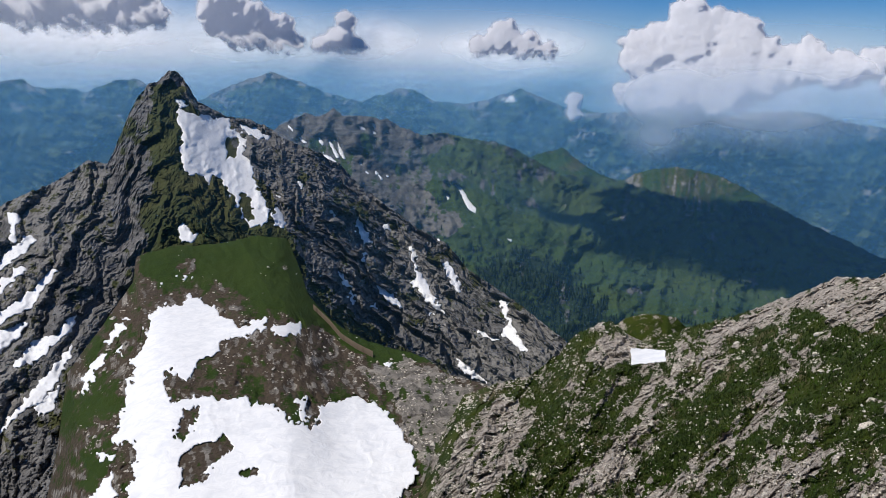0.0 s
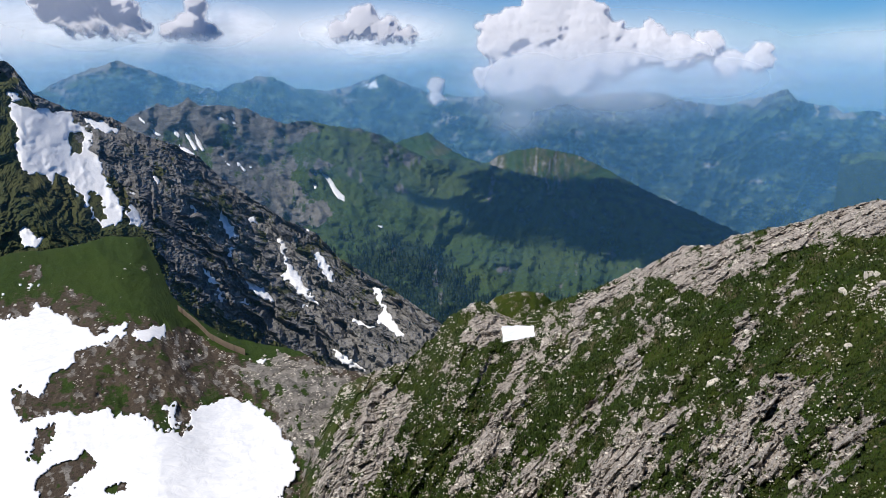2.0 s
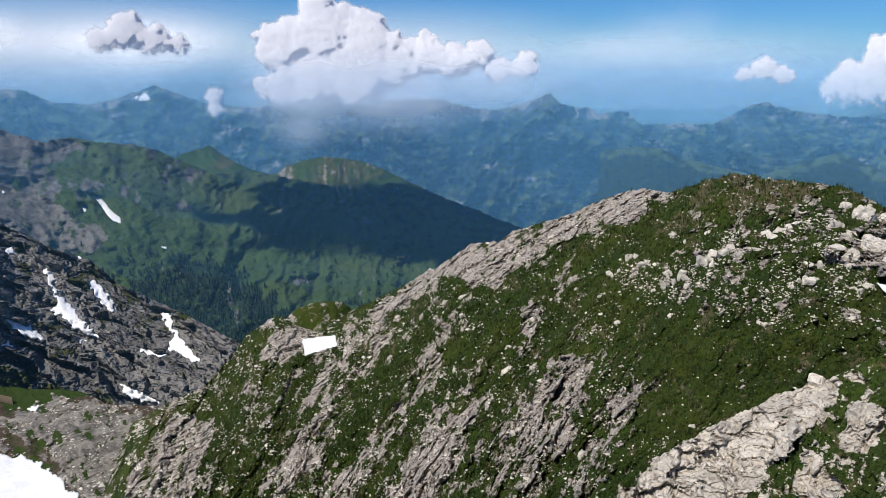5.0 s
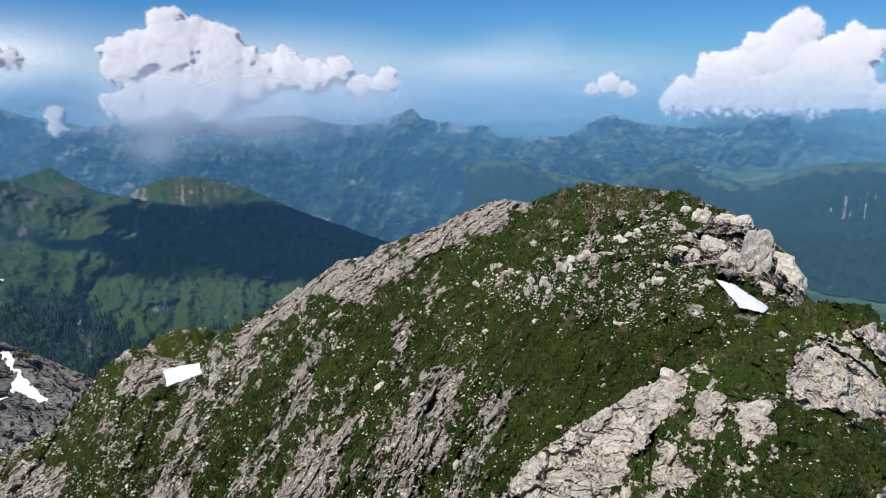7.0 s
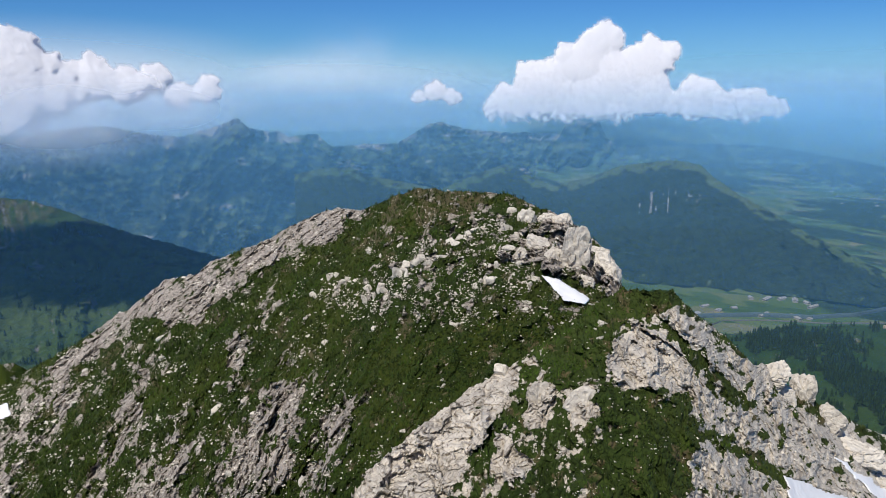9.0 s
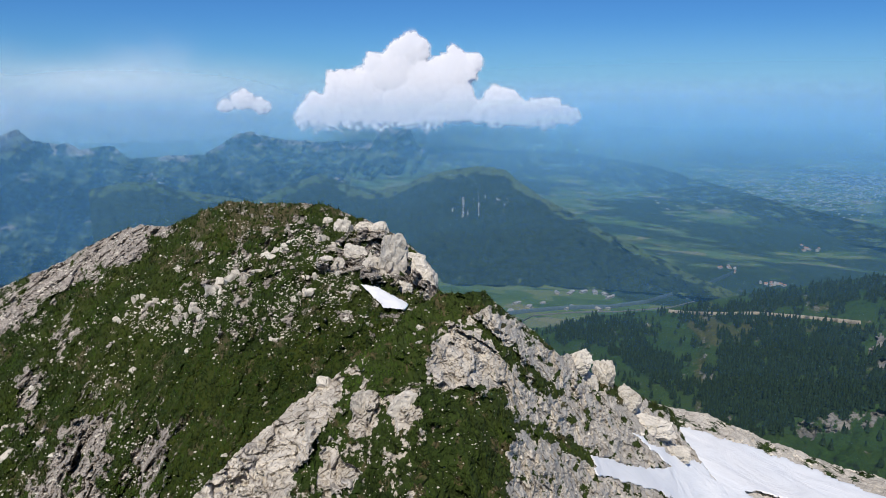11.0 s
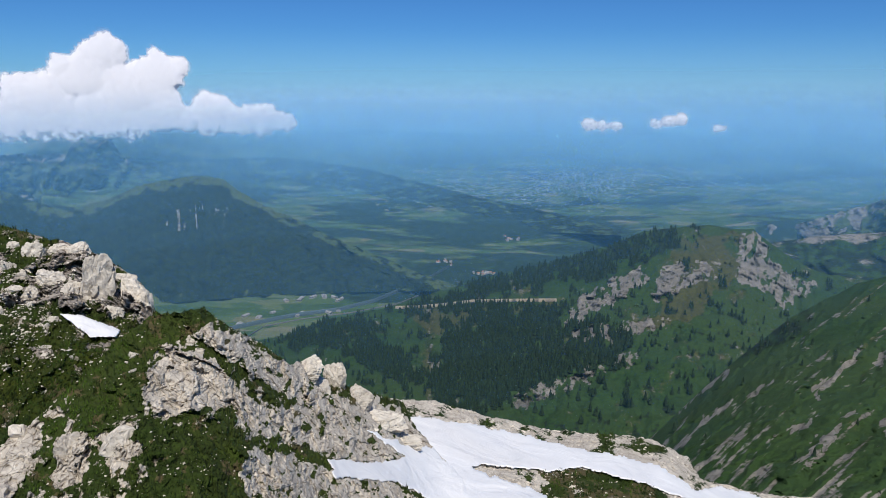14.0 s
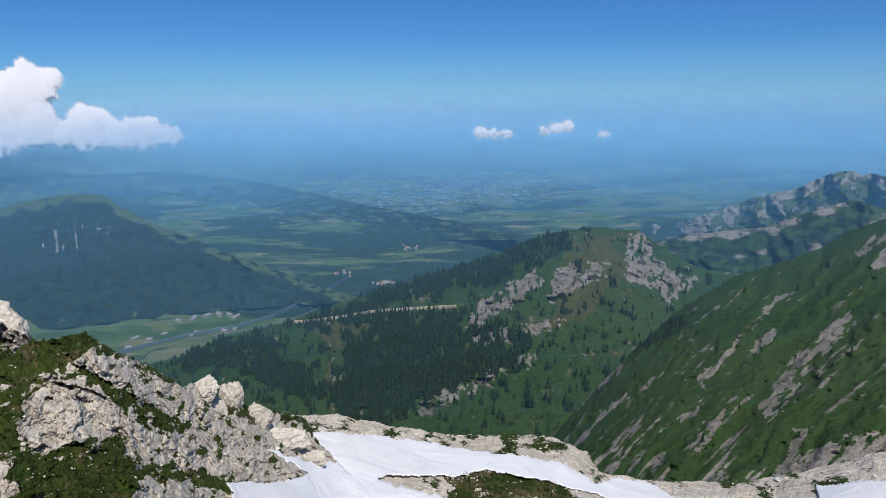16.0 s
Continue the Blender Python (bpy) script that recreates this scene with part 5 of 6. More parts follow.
mist("cloud_bank", 4440, [(-26, 0.2, 18, 3.6, 0.95), (0, 0.0, 16, 3.3, 0.95), (22, -0.7, 14, 3.1, 0.85), (43, -1.5, 13, 2.7, 0.6), (80, -1.9, 24, 1.6, 0.4)], "pale hazy cloud bank along the horizon", 2.6, 0.5, 0.6, (0.54, 0.56, 0.6))
mist("fog", 4390, [(-26, 2.2, 7, 2.6, 0.85), (-13.5, 1.7, 5, 2.0, 0.75), (-5, 1.4, 3.6, 1.6, 0.65), (6, 1.0, 5.5, 1.6, 0.7), (40, 0.2, 6, 1.2, 0.2)], "loose white wisps round the far cumulus", 10.0, 2.0, -0.4, (0.72, 0.73, 0.76))
mist("fog", 2900, [(18.0, -2.6, 4.2, 2.6, 0.6), (24, -2.6, 6.0, 2.4, 0.6), (31, -2.2, 5, 1.9, 0.45), (17, -5.2, 2.0, 1.5, 0.4)], "grey mist hanging below a cumulus", 3.0, 0.9, 0.25)
mist("fog", 4550, [(-29, -3.0, 3.0, 1.2, 0.7)], "pale mist drifting before the far range", 5.0, 1.3, 0.0)
mist("fog", 4300, [(45, 1.4, 3.5, 2.2, 0.18)], "thin grey wisps of cloud", 9.0, 2.2, -0.7)

# ---- the summit underfoot ----
az = np.arange(-180, 180.1, 2.0)
ring = np.linspace(0, 1, 40)
A, Q = np.meshgrid(az, ring)
reach = np.interp(az, [-180, -60, -40, -3, 10, 30, 50, 70, 95, 132, 150, 180], [30, 60, 92, 70, 65, 40, 21, 13, 18, 20, 30, 30])
rho = 0.02 + (reach[None] - 0.02) * Q ** 1.5
hgt = -1.65 - rho * math.tan(radians(41.5)) * step(0.6, 5.0, rho) + 0.12 * fbm(rho * np.sin(np.radians(A)) * 0.4, rho * np.cos(np.radians(A)) * 0.4, Z(A), 4)
P = np.stack([rho * np.sin(np.radians(A)), rho * np.cos(np.radians(A)), hgt], -1)
summit = mesh_object("summit_ground", P.reshape(-1, 3), grid_faces(*A.shape)[:, ::-1], MAT_NEAR)
for key, v in (("rock", 0.45), ("wood", 0.0), ("dirt", 0.3)):
    attribute(summit, key, np.full(A.size, v))
tagged(summit, "turf and limestone summit underfoot", "ground", "", "structure")

# ---- clouds ----
def cloud_material():
    """Cumulus: droplets that pass the light on, so that creases stay bright; thin where the mesh says so."""
    m = bpy.data.materials.new("cloud")
    m.use_nodes = True
    n, l = m.node_tree.nodes, m.node_tree.links
    n.clear()
    out, mx, tr, df = n.new("ShaderNodeOutputMaterial"), n.new("ShaderNodeMixShader"), n.new("ShaderNodeBsdfTransparent"), n.new("ShaderNodeBsdfDiffuse")
    at = n.new("ShaderNodeAttribute")
    at.attribute_name = "veil"
    co = n.new("ShaderNodeTexCoord").outputs["Object"]
    torn = tex(n, l, "ShaderNodeTexNoise", co, 0.03, 6, 0.62, 0.6).outputs[0]
    fac = n.new("ShaderNodeClamp")
    l.new(maths(n, l, "MULTIPLY", at.outputs["Fac"], maths(n, l, "MULTIPLY_ADD", torn, 1.3, 0.6)), fac.inputs[0])
    soft, lift = n.new("ShaderNodeVectorMath"), n.new("ShaderNodeVectorMath")
    soft.operation, lift.operation = "SCALE", "ADD"
    soft.inputs["Scale"].default_value, lift.inputs[1].default_value = 0.95, (0, 0, 0.62)
    l.new(n.new("ShaderNodeNewGeometry").outputs["Normal"], soft.inputs[0])
    l.new(soft.outputs[0], lift.inputs[0])
    l.new(lift.outputs[0], df.inputs["Normal"])
    drop, tl, both = n.new("ShaderNodeVectorMath"), n.new("ShaderNodeBsdfTranslucent"), n.new("ShaderNodeAddShader")
    drop.operation, drop.inputs[1].default_value = "SUBTRACT", (0, 0, 0.62)
    l.new(soft.outputs[0], drop.inputs[0])
    l.new(drop.outputs[0], tl.inputs["Normal"])
    df.inputs["Color"].default_value = tl.inputs["Color"].default_value = (0.445, 0.445, 0.46, 1)
    l.new(df.outputs[0], both.inputs[0])
    l.new(tl.outputs[0], both.inputs[1])
    m.cycles.use_bump_map_correction = False
    l.new(fac.outputs[0], mx.inputs[0])
    l.new(tr.outputs[0], mx.inputs[1])
    l.new(both.outputs[0], mx.inputs[2])
    l.new(mx.outputs[0], out.inputs[0])
    return m


CLOUD = cloud_material()


def cloud(spec, r, label, base=None, billows=22, seed=0, cell=0.085, dense=1.0):
    """A cumulus of heaped billows: azimuth, elevation and half width of its main heads, in degrees."""
    dice = np.random.default_rng(seed)
    heads = []
    for a, e, s in spec:
        heads.append((a, e, s * 0.9, 0.0))
        for _ in range(billows):
            t, k = dice.uniform(-0.5, math.pi + 0.5), dice.uniform(0.3, 0.95)
            b = (a + k * s * math.cos(t), e + 0.85 * k * s * math.sin(t), s * dice.uniform(0.22, 0.46), s * dice.uniform(0, 0.5))
            heads.append(b)
            for _ in range(4):
                t2 = dice.uniform(-0.3, math.pi + 0.3)
                heads.append((b[0] + 0.8 * b[2] * math.cos(t2), b[1] + 0.8 * b[2] * math.sin(t2), b[2] * dice.uniform(0.25, 0.5), b[3] + 0.3 * b[2]))
    g = np.array(heads)
    A, E = np.meshgrid(np.arange((g[:, 0] - g[:, 2]).min() - 0.8, (g[:, 0] + g[:, 2]).max() + 0.8, cell), np.arange((g[:, 1] - g[:, 2]).min() - 0.6, (g[:, 1] + g[:, 2]).max() + 0.6, cell))
    size = float(np.median(g[::1 + 5 * billows, 2]))
    q = 0.9 / size
    wa = A + 0.22 * size * fbm(A * q, E * q, Z(A) + seed, 5, 0.6)
    we = E + 0.22 * size * fbm(A * q, E * q, Z(A) + seed + 40, 5, 0.6)
    deep = Z(A)
    for a, e, s, out in heads:
        dome = np.sqrt(np.maximum(1 - ((wa - a) ** 2 + (we - e) ** 2) / (s * s), 0))
        deep = np.maximum(deep, s * dome + out * dome)

    def eased(f, times):
        for _ in range(times):
            w = np.pad(f, 1, mode="edge")
            f = (w[:-2, 1:-1] + w[2:, 1:-1] + w[1:-1, :-2] + w[1:-1, 2:] + 4 * f) / 8
        return f
    ragged = fbm(A * q * 3, E * q * 3, Z(A) + seed + 7, 5, 0.62) * min(1.0, 0.25 + 0.5 * size)
    full = eased((deep > 0.04).astype(float), 10)
    body = eased(deep, 8) + 0.07 * size * ragged * full
    veil = step(0.1, 0.85, full + 0.45 * ragged * step(1.0, 0.6, full) * step(0.0, 0.3, full))
    if base is not None:
        veil = veil * step(base - 0.5, base + 0.9, E + 0.7 * ragged)
    veil = np.clip(veil * dense, 0, 1)
    veil[0] = veil[-1] = veil[:, 0] = veil[:, -1] = 0
    root = new("cloud", None)
    root.location = place(np.array(spec[0][0]), np.array(spec[0][1]), r)
    off = np.array(root.location)
    for name, side, hop in (("sunlit_side", -0.34, 1), ("far_side", 0.3, 3)):
        a, e, v = A[::hop, ::hop], E[::hop, ::hop], veil[::hop, ::hop]
        V = place(a, e, r + side * (r * np.radians(body[::hop, ::hop])))
        F = grid_faces(*a.shape)
        F = F[full[::hop, ::hop].ravel()[F].max(1) > 0.03]
        ob = mesh_object(name, V.reshape(-1, 3) - off, F if side < 0 else F[:, ::-1], CLOUD, root)
        attribute(ob, "veil", v)
    return tagged(root, label, "cloud", "clouds")


cloud([(19.1, 1.5, 2.63), (16.1, 0.4, 2.00), (21.9, 0.6, 2.51), (15.9, -2.6, 1.76), (18.3, -1.8, 2.39), (21.3, -1.6, 2.76), (24.2, -0.6, 1.88), (26.6, -0.1, 1.50), (28.8, -0.7, 1.38)], 3200, "large white cumulus over the far ridge", -3.6, seed=1)
cloud([(10.8, -3.0, 0.67), (10.8, -3.9, 0.56)], 3200, "small white puff of cloud", seed=2)
cloud([(30.4, -0.1, 1.12), (29.1, -0.7, 0.78), (34.1, -1.0, 1.01), (32.1, -1.4, 1.01), (26.9, 0.7, 0.67)], 3250, "ragged white cumulus bank", -2.2, seed=3)
cloud([(63.7, 2.5, 1.23), (62.1, 0.9, 1.68), (67.0, 1.2, 1.57), (65.1, 0.0, 2.02), (59.2, -0.6, 1.79), (56.2, -2.3, 1.46), (59.3, -2.3, 1.57), (63.1, -1.8, 1.79), (67.2, -1.4, 1.68), (70.4, -1.8, 1.6), (72.3, -2.1, 1.2), (74.0, -2.2, 1.3), (75.7, -2.3, 0.8), (57.6, -2.4, 1.3), (61.2, -2.4, 1.3), (65.2, -2.2, 1.4)], 3300,
      "bright white cumulus with a flat base", -3.2, seed=4)
cloud([(51.0, -1.1, 0.78), (49.7, -1.5, 0.45), (52.3, -1.6, 0.67)], 3300, "small ragged white cloud", -2.2, seed=5)
cloud([(-25.1, 3.4, 2.6), (-28.0, 3.7, 2.4), (-22.0, 3.0, 1.7), (-19.9, 2.9, 1.0), (-30.8, 3.4, 2.2)], 3300, "grey based cumulus high over the haze", 1.8, seed=6)
cloud([(-14.3, 2.3, 1.9), (-12.2, 1.7, 1.6), (-15.6, 3.3, 1.5), (-10.6, 1.0, 0.9)], 3300, "white cumulus over the haze", 0.6, seed=7)
cloud([(-7.1, 1.2, 1.05), (-8.4, 0.9, 0.7), (-5.9, 0.8, 0.7), (-6.6, 2.6, 0.7)], 3300, "small white cumulus over the haze", 0.4, seed=8)
cloud([(5.2, 1.5, 1.2), (6.9, 0.9, 1.1), (8.6, 0.6, 0.75), (3.5, 0.9, 0.8)], 3300, "low white cumulus over the haze", 0.2, seed=9)
cloud([(99.1, -2.4, 0.50), (101.1, -2.4, 0.39), (100.1, -2.45, 0.45)], 2500, "thin flat white cloud", -2.7, seed=10, dense=0.75)
cloud([(104.0, -2.2, 0.39), (105.8, -1.8, 0.45), (105.0, -2.0, 0.45)], 2500, "thin flat white cloud", -2.4, seed=11, dense=0.75)
cloud([(108.3, -2.4, 0.28), (108.8, -2.4, 0.22)], 2500, "thin flat white cloud", -2.6, seed=12, dense=0.75)

# a cloud overhead, whose shade lies on the hill and the bowl
def roof_cloud(x, y, z, wide, deep, high, seed):
    X, Y = np.meshgrid(np.linspace(-1.3, 1.3, 70), np.linspace(-1.3, 1.3, 60))
    n = fbm(X * 2 + seed, Y * 2, Z(X), 5, 0.6)
    full = step(1.15, 0.75, np.hypot(X, Y) + 0.45 * n)
    root = new("cloud", None)
    root.location = (x, y, z)
    for name, up in (("top", high), ("base", -0.15 * high)):
        V = np.stack([X * wide, Y * deep, up * full * (1 + 0.6 * n)], -1)
        F = grid_faces(*X.shape)
        F = F[full.ravel()[F].max(1) > 0.01]
        attribute(mesh_object(name, V.reshape(-1, 3), F, CLOUD, root), "veil", full)
    return tagged(root, "cumulus overhead shading the hills", "cloud", "clouds")


roof_cloud(120, 1080, 400, 330, 200, 130, 14)


# ---- stones, boulders, turf ----
def stone_material():
    m, n, l, b = shader("pale_limestone")
    co = n.new("ShaderNodeTexCoord").outputs["Object"]
    oi = n.new("ShaderNodeObjectInfo").outputs["Random"]
    isl = n.new("ShaderNodeNewGeometry").outputs["Random Per Island"]
    a = tex(n, l, "ShaderNodeTexNoise", co, 3.0, 8, 0.65, 0.5).outputs[0]
    c = tex(n, l, "ShaderNodeTexNoise", co, 0.7, 5, 0.6).outputs[0]
    col = ramp(n, l, a, ((0.3, (0.27, 0.24, 0.2)), (0.48, (0.53, 0.485, 0.415)), (0.7, (0.7, 0.65, 0.57))))
    col = mix(n, l, ramp(n, l, c, ((0.4, (0, 0, 0)), (0.7, (0.6, 0.6, 0.6)))), col, (0.34, 0.31, 0.26))
    tone = maths(n, l, "MULTIPLY_ADD", maths(n, l, "ADD", oi, isl), 0.3, 0.68)
    sc = n.new("ShaderNodeVectorMath")
    sc.operation = "SCALE"
    l.new(col, sc.inputs[0])
    l.new(tone, sc.inputs["Scale"])
    l.new(sc.outputs[0], b.inputs["Base Color"])
    b.inputs["Roughness"].default_value = 0.9
    b.inputs["Specular IOR Level"].default_value = 0.2
    bp = n.new("ShaderNodeBump")
    bp.inputs["Strength"].default_value, bp.inputs["Distance"].default_value = 0.9, 0.12
    l.new(a, bp.inputs["Height"])
    l.new(bp.outputs[0], b.inputs["Normal"])
    return m


def leaf_material(name, lo, hi, rough=0.8, patchy=None):
    m, n, l, b = shader(name)
    isl = n.new("ShaderNodeNewGeometry").outputs["Random Per Island"]
    oi = n.new("ShaderNodeObjectInfo").outputs["Random"]
    f = n.new("ShaderNodeMath")
    f.operation = "FRACT"
    l.new(maths(n, l, "ADD", isl, oi), f.inputs[0])
    col = ramp(n, l, f.outputs[0], ((0.0, lo), (1.0, hi)))
    if patchy:
        at = tex(n, l, "ShaderNodeTexNoise", n.new("ShaderNodeTexCoord").outputs["Object"], 0.22, 5, 0.6).outputs[0]
        dry = tex(n, l, "ShaderNodeTexNoise", n.new("ShaderNodeTexCoord").outputs["Object"], 0.045, 5, 0.62).outputs[0]
        col = mix(n, l, ramp(n, l, dry, ((0.46, (0, 0, 0)), (0.62, (0.6, 0.6, 0.6)))), col, (0.08, 0.086, 0.018))
        col = mix(n, l, ramp(n, l, at, ((0.45, (0, 0, 0)), (0.65, (0.8, 0.8, 0.8)))), col, patchy)
        knot = tex(n, l, "ShaderNodeTexNoise", n.new("ShaderNodeTexCoord").outputs["Object"], 0.9, 6, 0.65).outputs[0]
        col = mix(n, l, ramp(n, l, knot, ((0.42, (0.85, 0.85, 0.85)), (0.56, (0, 0, 0)))), col, (0.012, 0.017, 0.004))
    l.new(col, b.inputs["Base Color"])
    b.inputs["Roughness"].default_value, b.inputs["Specular IOR Level"].default_value = rough, 0.2
    return m


MAT_STONE = stone_material()
MAT_GRASS = leaf_material("mountain_grass", (0.006, 0.018, 0.002), (0.054, 0.095, 0.012), 0.8, (0.066, 0.126, 0.011))
MAT_SPRUCE = leaf_material("spruce_needles", (0.008, 0.02, 0.011), (0.02, 0.042, 0.02))
MAT_BARK = leaf_material("spruce_bark", (0.03, 0.022, 0.016), (0.06, 0.045, 0.03))


def scatter(slope, n, az0, az1, low, accept, seed, high=0.0):
    """Places strewn over a mountainside, where accept(az, el, cover) says so."""
    dice = np.random.default_rng(seed)
    a = dice.uniform(az0, az1, n)
    e = low + (slope.crest_el(a) - high - low) * dice.random(n) ** 0.9
    cov = slope.cover(a, e)
    ok = dice.random(n) < accept(a, e, cov)
    for poly, wob, freq in slope.snows:
        ok &= inside(poly, a, e, wob, freq) < 0.5
    a, e = a[ok], e[ok]
    cov = tuple(c[ok] for c in cov)
    return a, e, place(a, e, slope.r(a, e, cov)), dice


def rock_shape(seed, sub, cuts=9, grain=0.06):
    bm = bmesh.new()
    bmesh.ops.create_icosphere(bm, subdivisions=sub, radius=1)
    dice = np.random.default_rng(seed)
    v = np.array([w.co[:] for w in bm.verts])
    f = np.array([[w.index for w in q.verts] for q in bm.faces])
    bm.free()
    v = v / (np.abs(v) ** 9).sum(1, keepdims=True) ** (1 / 9)
    for _ in range(cuts):
        nrm = dice.normal(size=3)
        nrm /= np.linalg.norm(nrm)
        d = v @ nrm
        lim = dice.uniform(0.5, 0.95)
        v = v - np.outer(np.maximum(d - lim, 0) * 0.97, nrm)
    if grain:
        d = fbm(v[:, 0] * 1.8 + seed, v[:, 1] * 1.8, v[:, 2] * 2.6, 5, 0.6)
        t, e = blocks(v[:, 0] * 1.7 + seed, v[:, 1] * 1.7, v[:, 2] * 2.4)
        v = v * (1 + 0.7 * grain * d + grain * (t - 0.5) - grain * 1.8 * step(0.1, 0.0, e))[:, None]
    return v, f


def many(V, F, places, sizes, dice, tilt=1.0):
    """One shape set down many times, turned and scaled: vertices and faces."""
    n = len(places)
    a = dice.uniform(0, 2 * math.pi, n)
    c, s = np.cos(a), np.sin(a)
    W = np.repeat(V[None], n, 0) * sizes[:, None]
    X = W[..., 0] * c[:, None] - W[..., 1] * s[:, None]
    Y = W[..., 0] * s[:, None] + W[..., 1] * c[:, None]
    W = np.stack([X, Y, W[..., 2]], -1) + places[:, None]
    return W.reshape(-1, 3), (F[None] + len(V) * np.arange(n)[:, None, None]).reshape(-1, F.shape[1])


def clumps(az, el, k=0.9, off=5.5):
    return step(-0.1, 0.5, fbm(az * k, el * k, Z(az) + off, 4, 0.6))


# small stones, past counting
V0 = np.array([[1, 0.1, 0.05], [0.1, 1, -0.1], [-0.9, 0.2, 0.1], [-0.15, -1, 0], [0.2, 0.25, 0.9], [0, 0, -0.7]])
F0 = np.array([[0, 1, 4], [1, 2, 4], [2, 3, 4], [3, 0, 4], [1, 0, 5], [2, 1, 5], [3, 2, 5], [0, 3, 5]])
for slope, n, az0, az1, low, dens, seed in ((ridge, 130000, 0, 67, -36, 0.55, 21), (spur, 24000, 46, 88, -36, 0.4, 22), (shelf, 30000, 80, 130, -34, 0.5, 23), (knoll, 40000, -28, 8, -36, 0.4, 24)):
    a, e, P, dice = scatter(slope, n, az0, az1, low, lambda a, e, c, d=dens: d * (0.06 + 0.94 * clumps(a, e)) * (1 - 0.7 * inside(SHADY, a, e, 1.0, 0.6)) * (0.55 + 0.45 * c[0]) * (1 if slope is not knoll else 0.05 + 0.95 * step(0.25, 0.6, np.maximum(c[0], c[2]))) + 0.9 * inside(STREWN, a, e, 1.0, 0.6) * clumps(a, e, 0.8, 3.5), seed)
    far = np.linalg.norm(P, axis=1)
    size = far * np.radians(dice.gamma(1.4, 0.026, len(P)) + 0.03)
    V, F = many(V0 * np.array([1.2, 0.9, 0.75]), F0, P, size[:, None] * dice.uniform(0.7, 1.3, (len(P), 3)), dice)
    tagged(mesh_object("scree", V, F, MAT_STONE, None, False), "loose pale limestone scree strewn over turf", "stones", "", "stuff")

# larger stones, one by one
shapes = []
for k in range(6):
    v, f = rock_shape(40 + k, 2, 9, 0.08)
    me = mesh_object("stone", v, f, MAT_STONE, None, False)
    tagged(me, "pale weathered limestone block lying in turf", "rock", "limestone blocks")
    shapes.append(me)
first = [True] * 6
for slope, n, az0, az1, low, seed in ((ridge, 700, 20, 66, -30, 31), (spur, 160, 50, 86, -34, 32), (shelf, 160, 82, 128, -30, 33)):
    a, e, P, dice = scatter(slope, n, az0, az1, low, lambda a, e, c: 0.03 + 0.25 * clumps(a, e, 0.5, 9.5) + 0.5 * inside([(46, -19), (46, -12.5), (56, -11), (63, -14), (62, -19)], a, e), seed, 0.3)
    for p in P[:190]:
        k = int(dice.integers(6))
        s = np.linalg.norm(p) * math.radians(0.08 + dice.gamma(2.0, 0.055))
        m = Matrix.LocRotScale(p - np.array((0, 0, s * 0.2)), Euler((dice.uniform(-0.4, 0.4), dice.uniform(-0.4, 0.4), dice.uniform(0, 6.28))), None)
        if first[k]:
            ob, first[k] = shapes[k], False
            ob.matrix_basis = m
        else:
            ob = copy_thing(shapes[k], m)
        ob.scale = (s * dice.uniform(0.9, 1.5), s * dice.uniform(0.7, 1.1), s * dice.uniform(0.6, 1.0))


def block_shape(seed, n=13):
    """An upright limestone block: flat faces broken along joints and beds, with open cracks."""
    u = np.linspace(-1, 1, n)
    A, B = np.meshgrid(u, u)
    V, F = [], []
    for k in range(3):
        for sign in (-1.0, 1.0):
            p = np.roll(np.stack([np.full_like(A, sign), A, B], -1), k, axis=-1)
            f = grid_faces(n, n) + len(V) * n * n
            F.append(f if sign > 0 else f[:, ::-1])
            V.append(p.reshape(-1, 3))
    v, f = np.concatenate(V), np.concatenate(F)
    dice = np.random.default_rng(seed)
    key, back = np.unique(np.round(v, 4), axis=0, return_inverse=True)
    v, f = key.copy(), back.ravel()[f]
    v = v * 1.1 / (np.abs(v) ** 4.5).sum(1, keepdims=True) ** (1 / 4.5)
    for _ in range(7):
        way = dice.normal(size=3)
        way /= np.linalg.norm(way)
        v = v - np.outer(np.maximum(v @ way - dice.uniform(0.72, 1.0), 0) * 0.95, way)
    wob = 0.12 * fbm(v[:, 0] + seed, v[:, 1], v[:, 2], 3)
    t, e = blocks(v[:, 0] * 1.1 + seed + wob, v[:, 1] * 1.1 + wob, v[:, 2] * 1.7 + wob)
    t2, e2 = blocks(v[:, 0] * 2.6 + wob, v[:, 1] * 2.6 + seed, v[:, 2] * 4.2 + wob)
    d = 0.88 + 0.09 * (t - 0.5) + 0.045 * (t2 - 0.5) - 0.1 * step(0.1, 0.0, e) - 0.035 * step(0.12, 0.0, e2) + 0.07 * fbm(v[:, 0] * 3, v[:, 1] * 3, v[:, 2] * 3 + seed, 4)
    d = d - 0.13 * np.maximum(np.sort(np.abs(v), 1)[:, 1] - 0.6, 0)
    top = 1 - 0.16 * (v[:, 2] + 1) / 2 * dice.uniform(0.3, 1.3)
    v = v * d[:, None] * np.stack([top, top, np.ones_like(top)], -1)
    v[:, 2] += 0.18 * dice.normal() * v[:, 0]
    return v, f


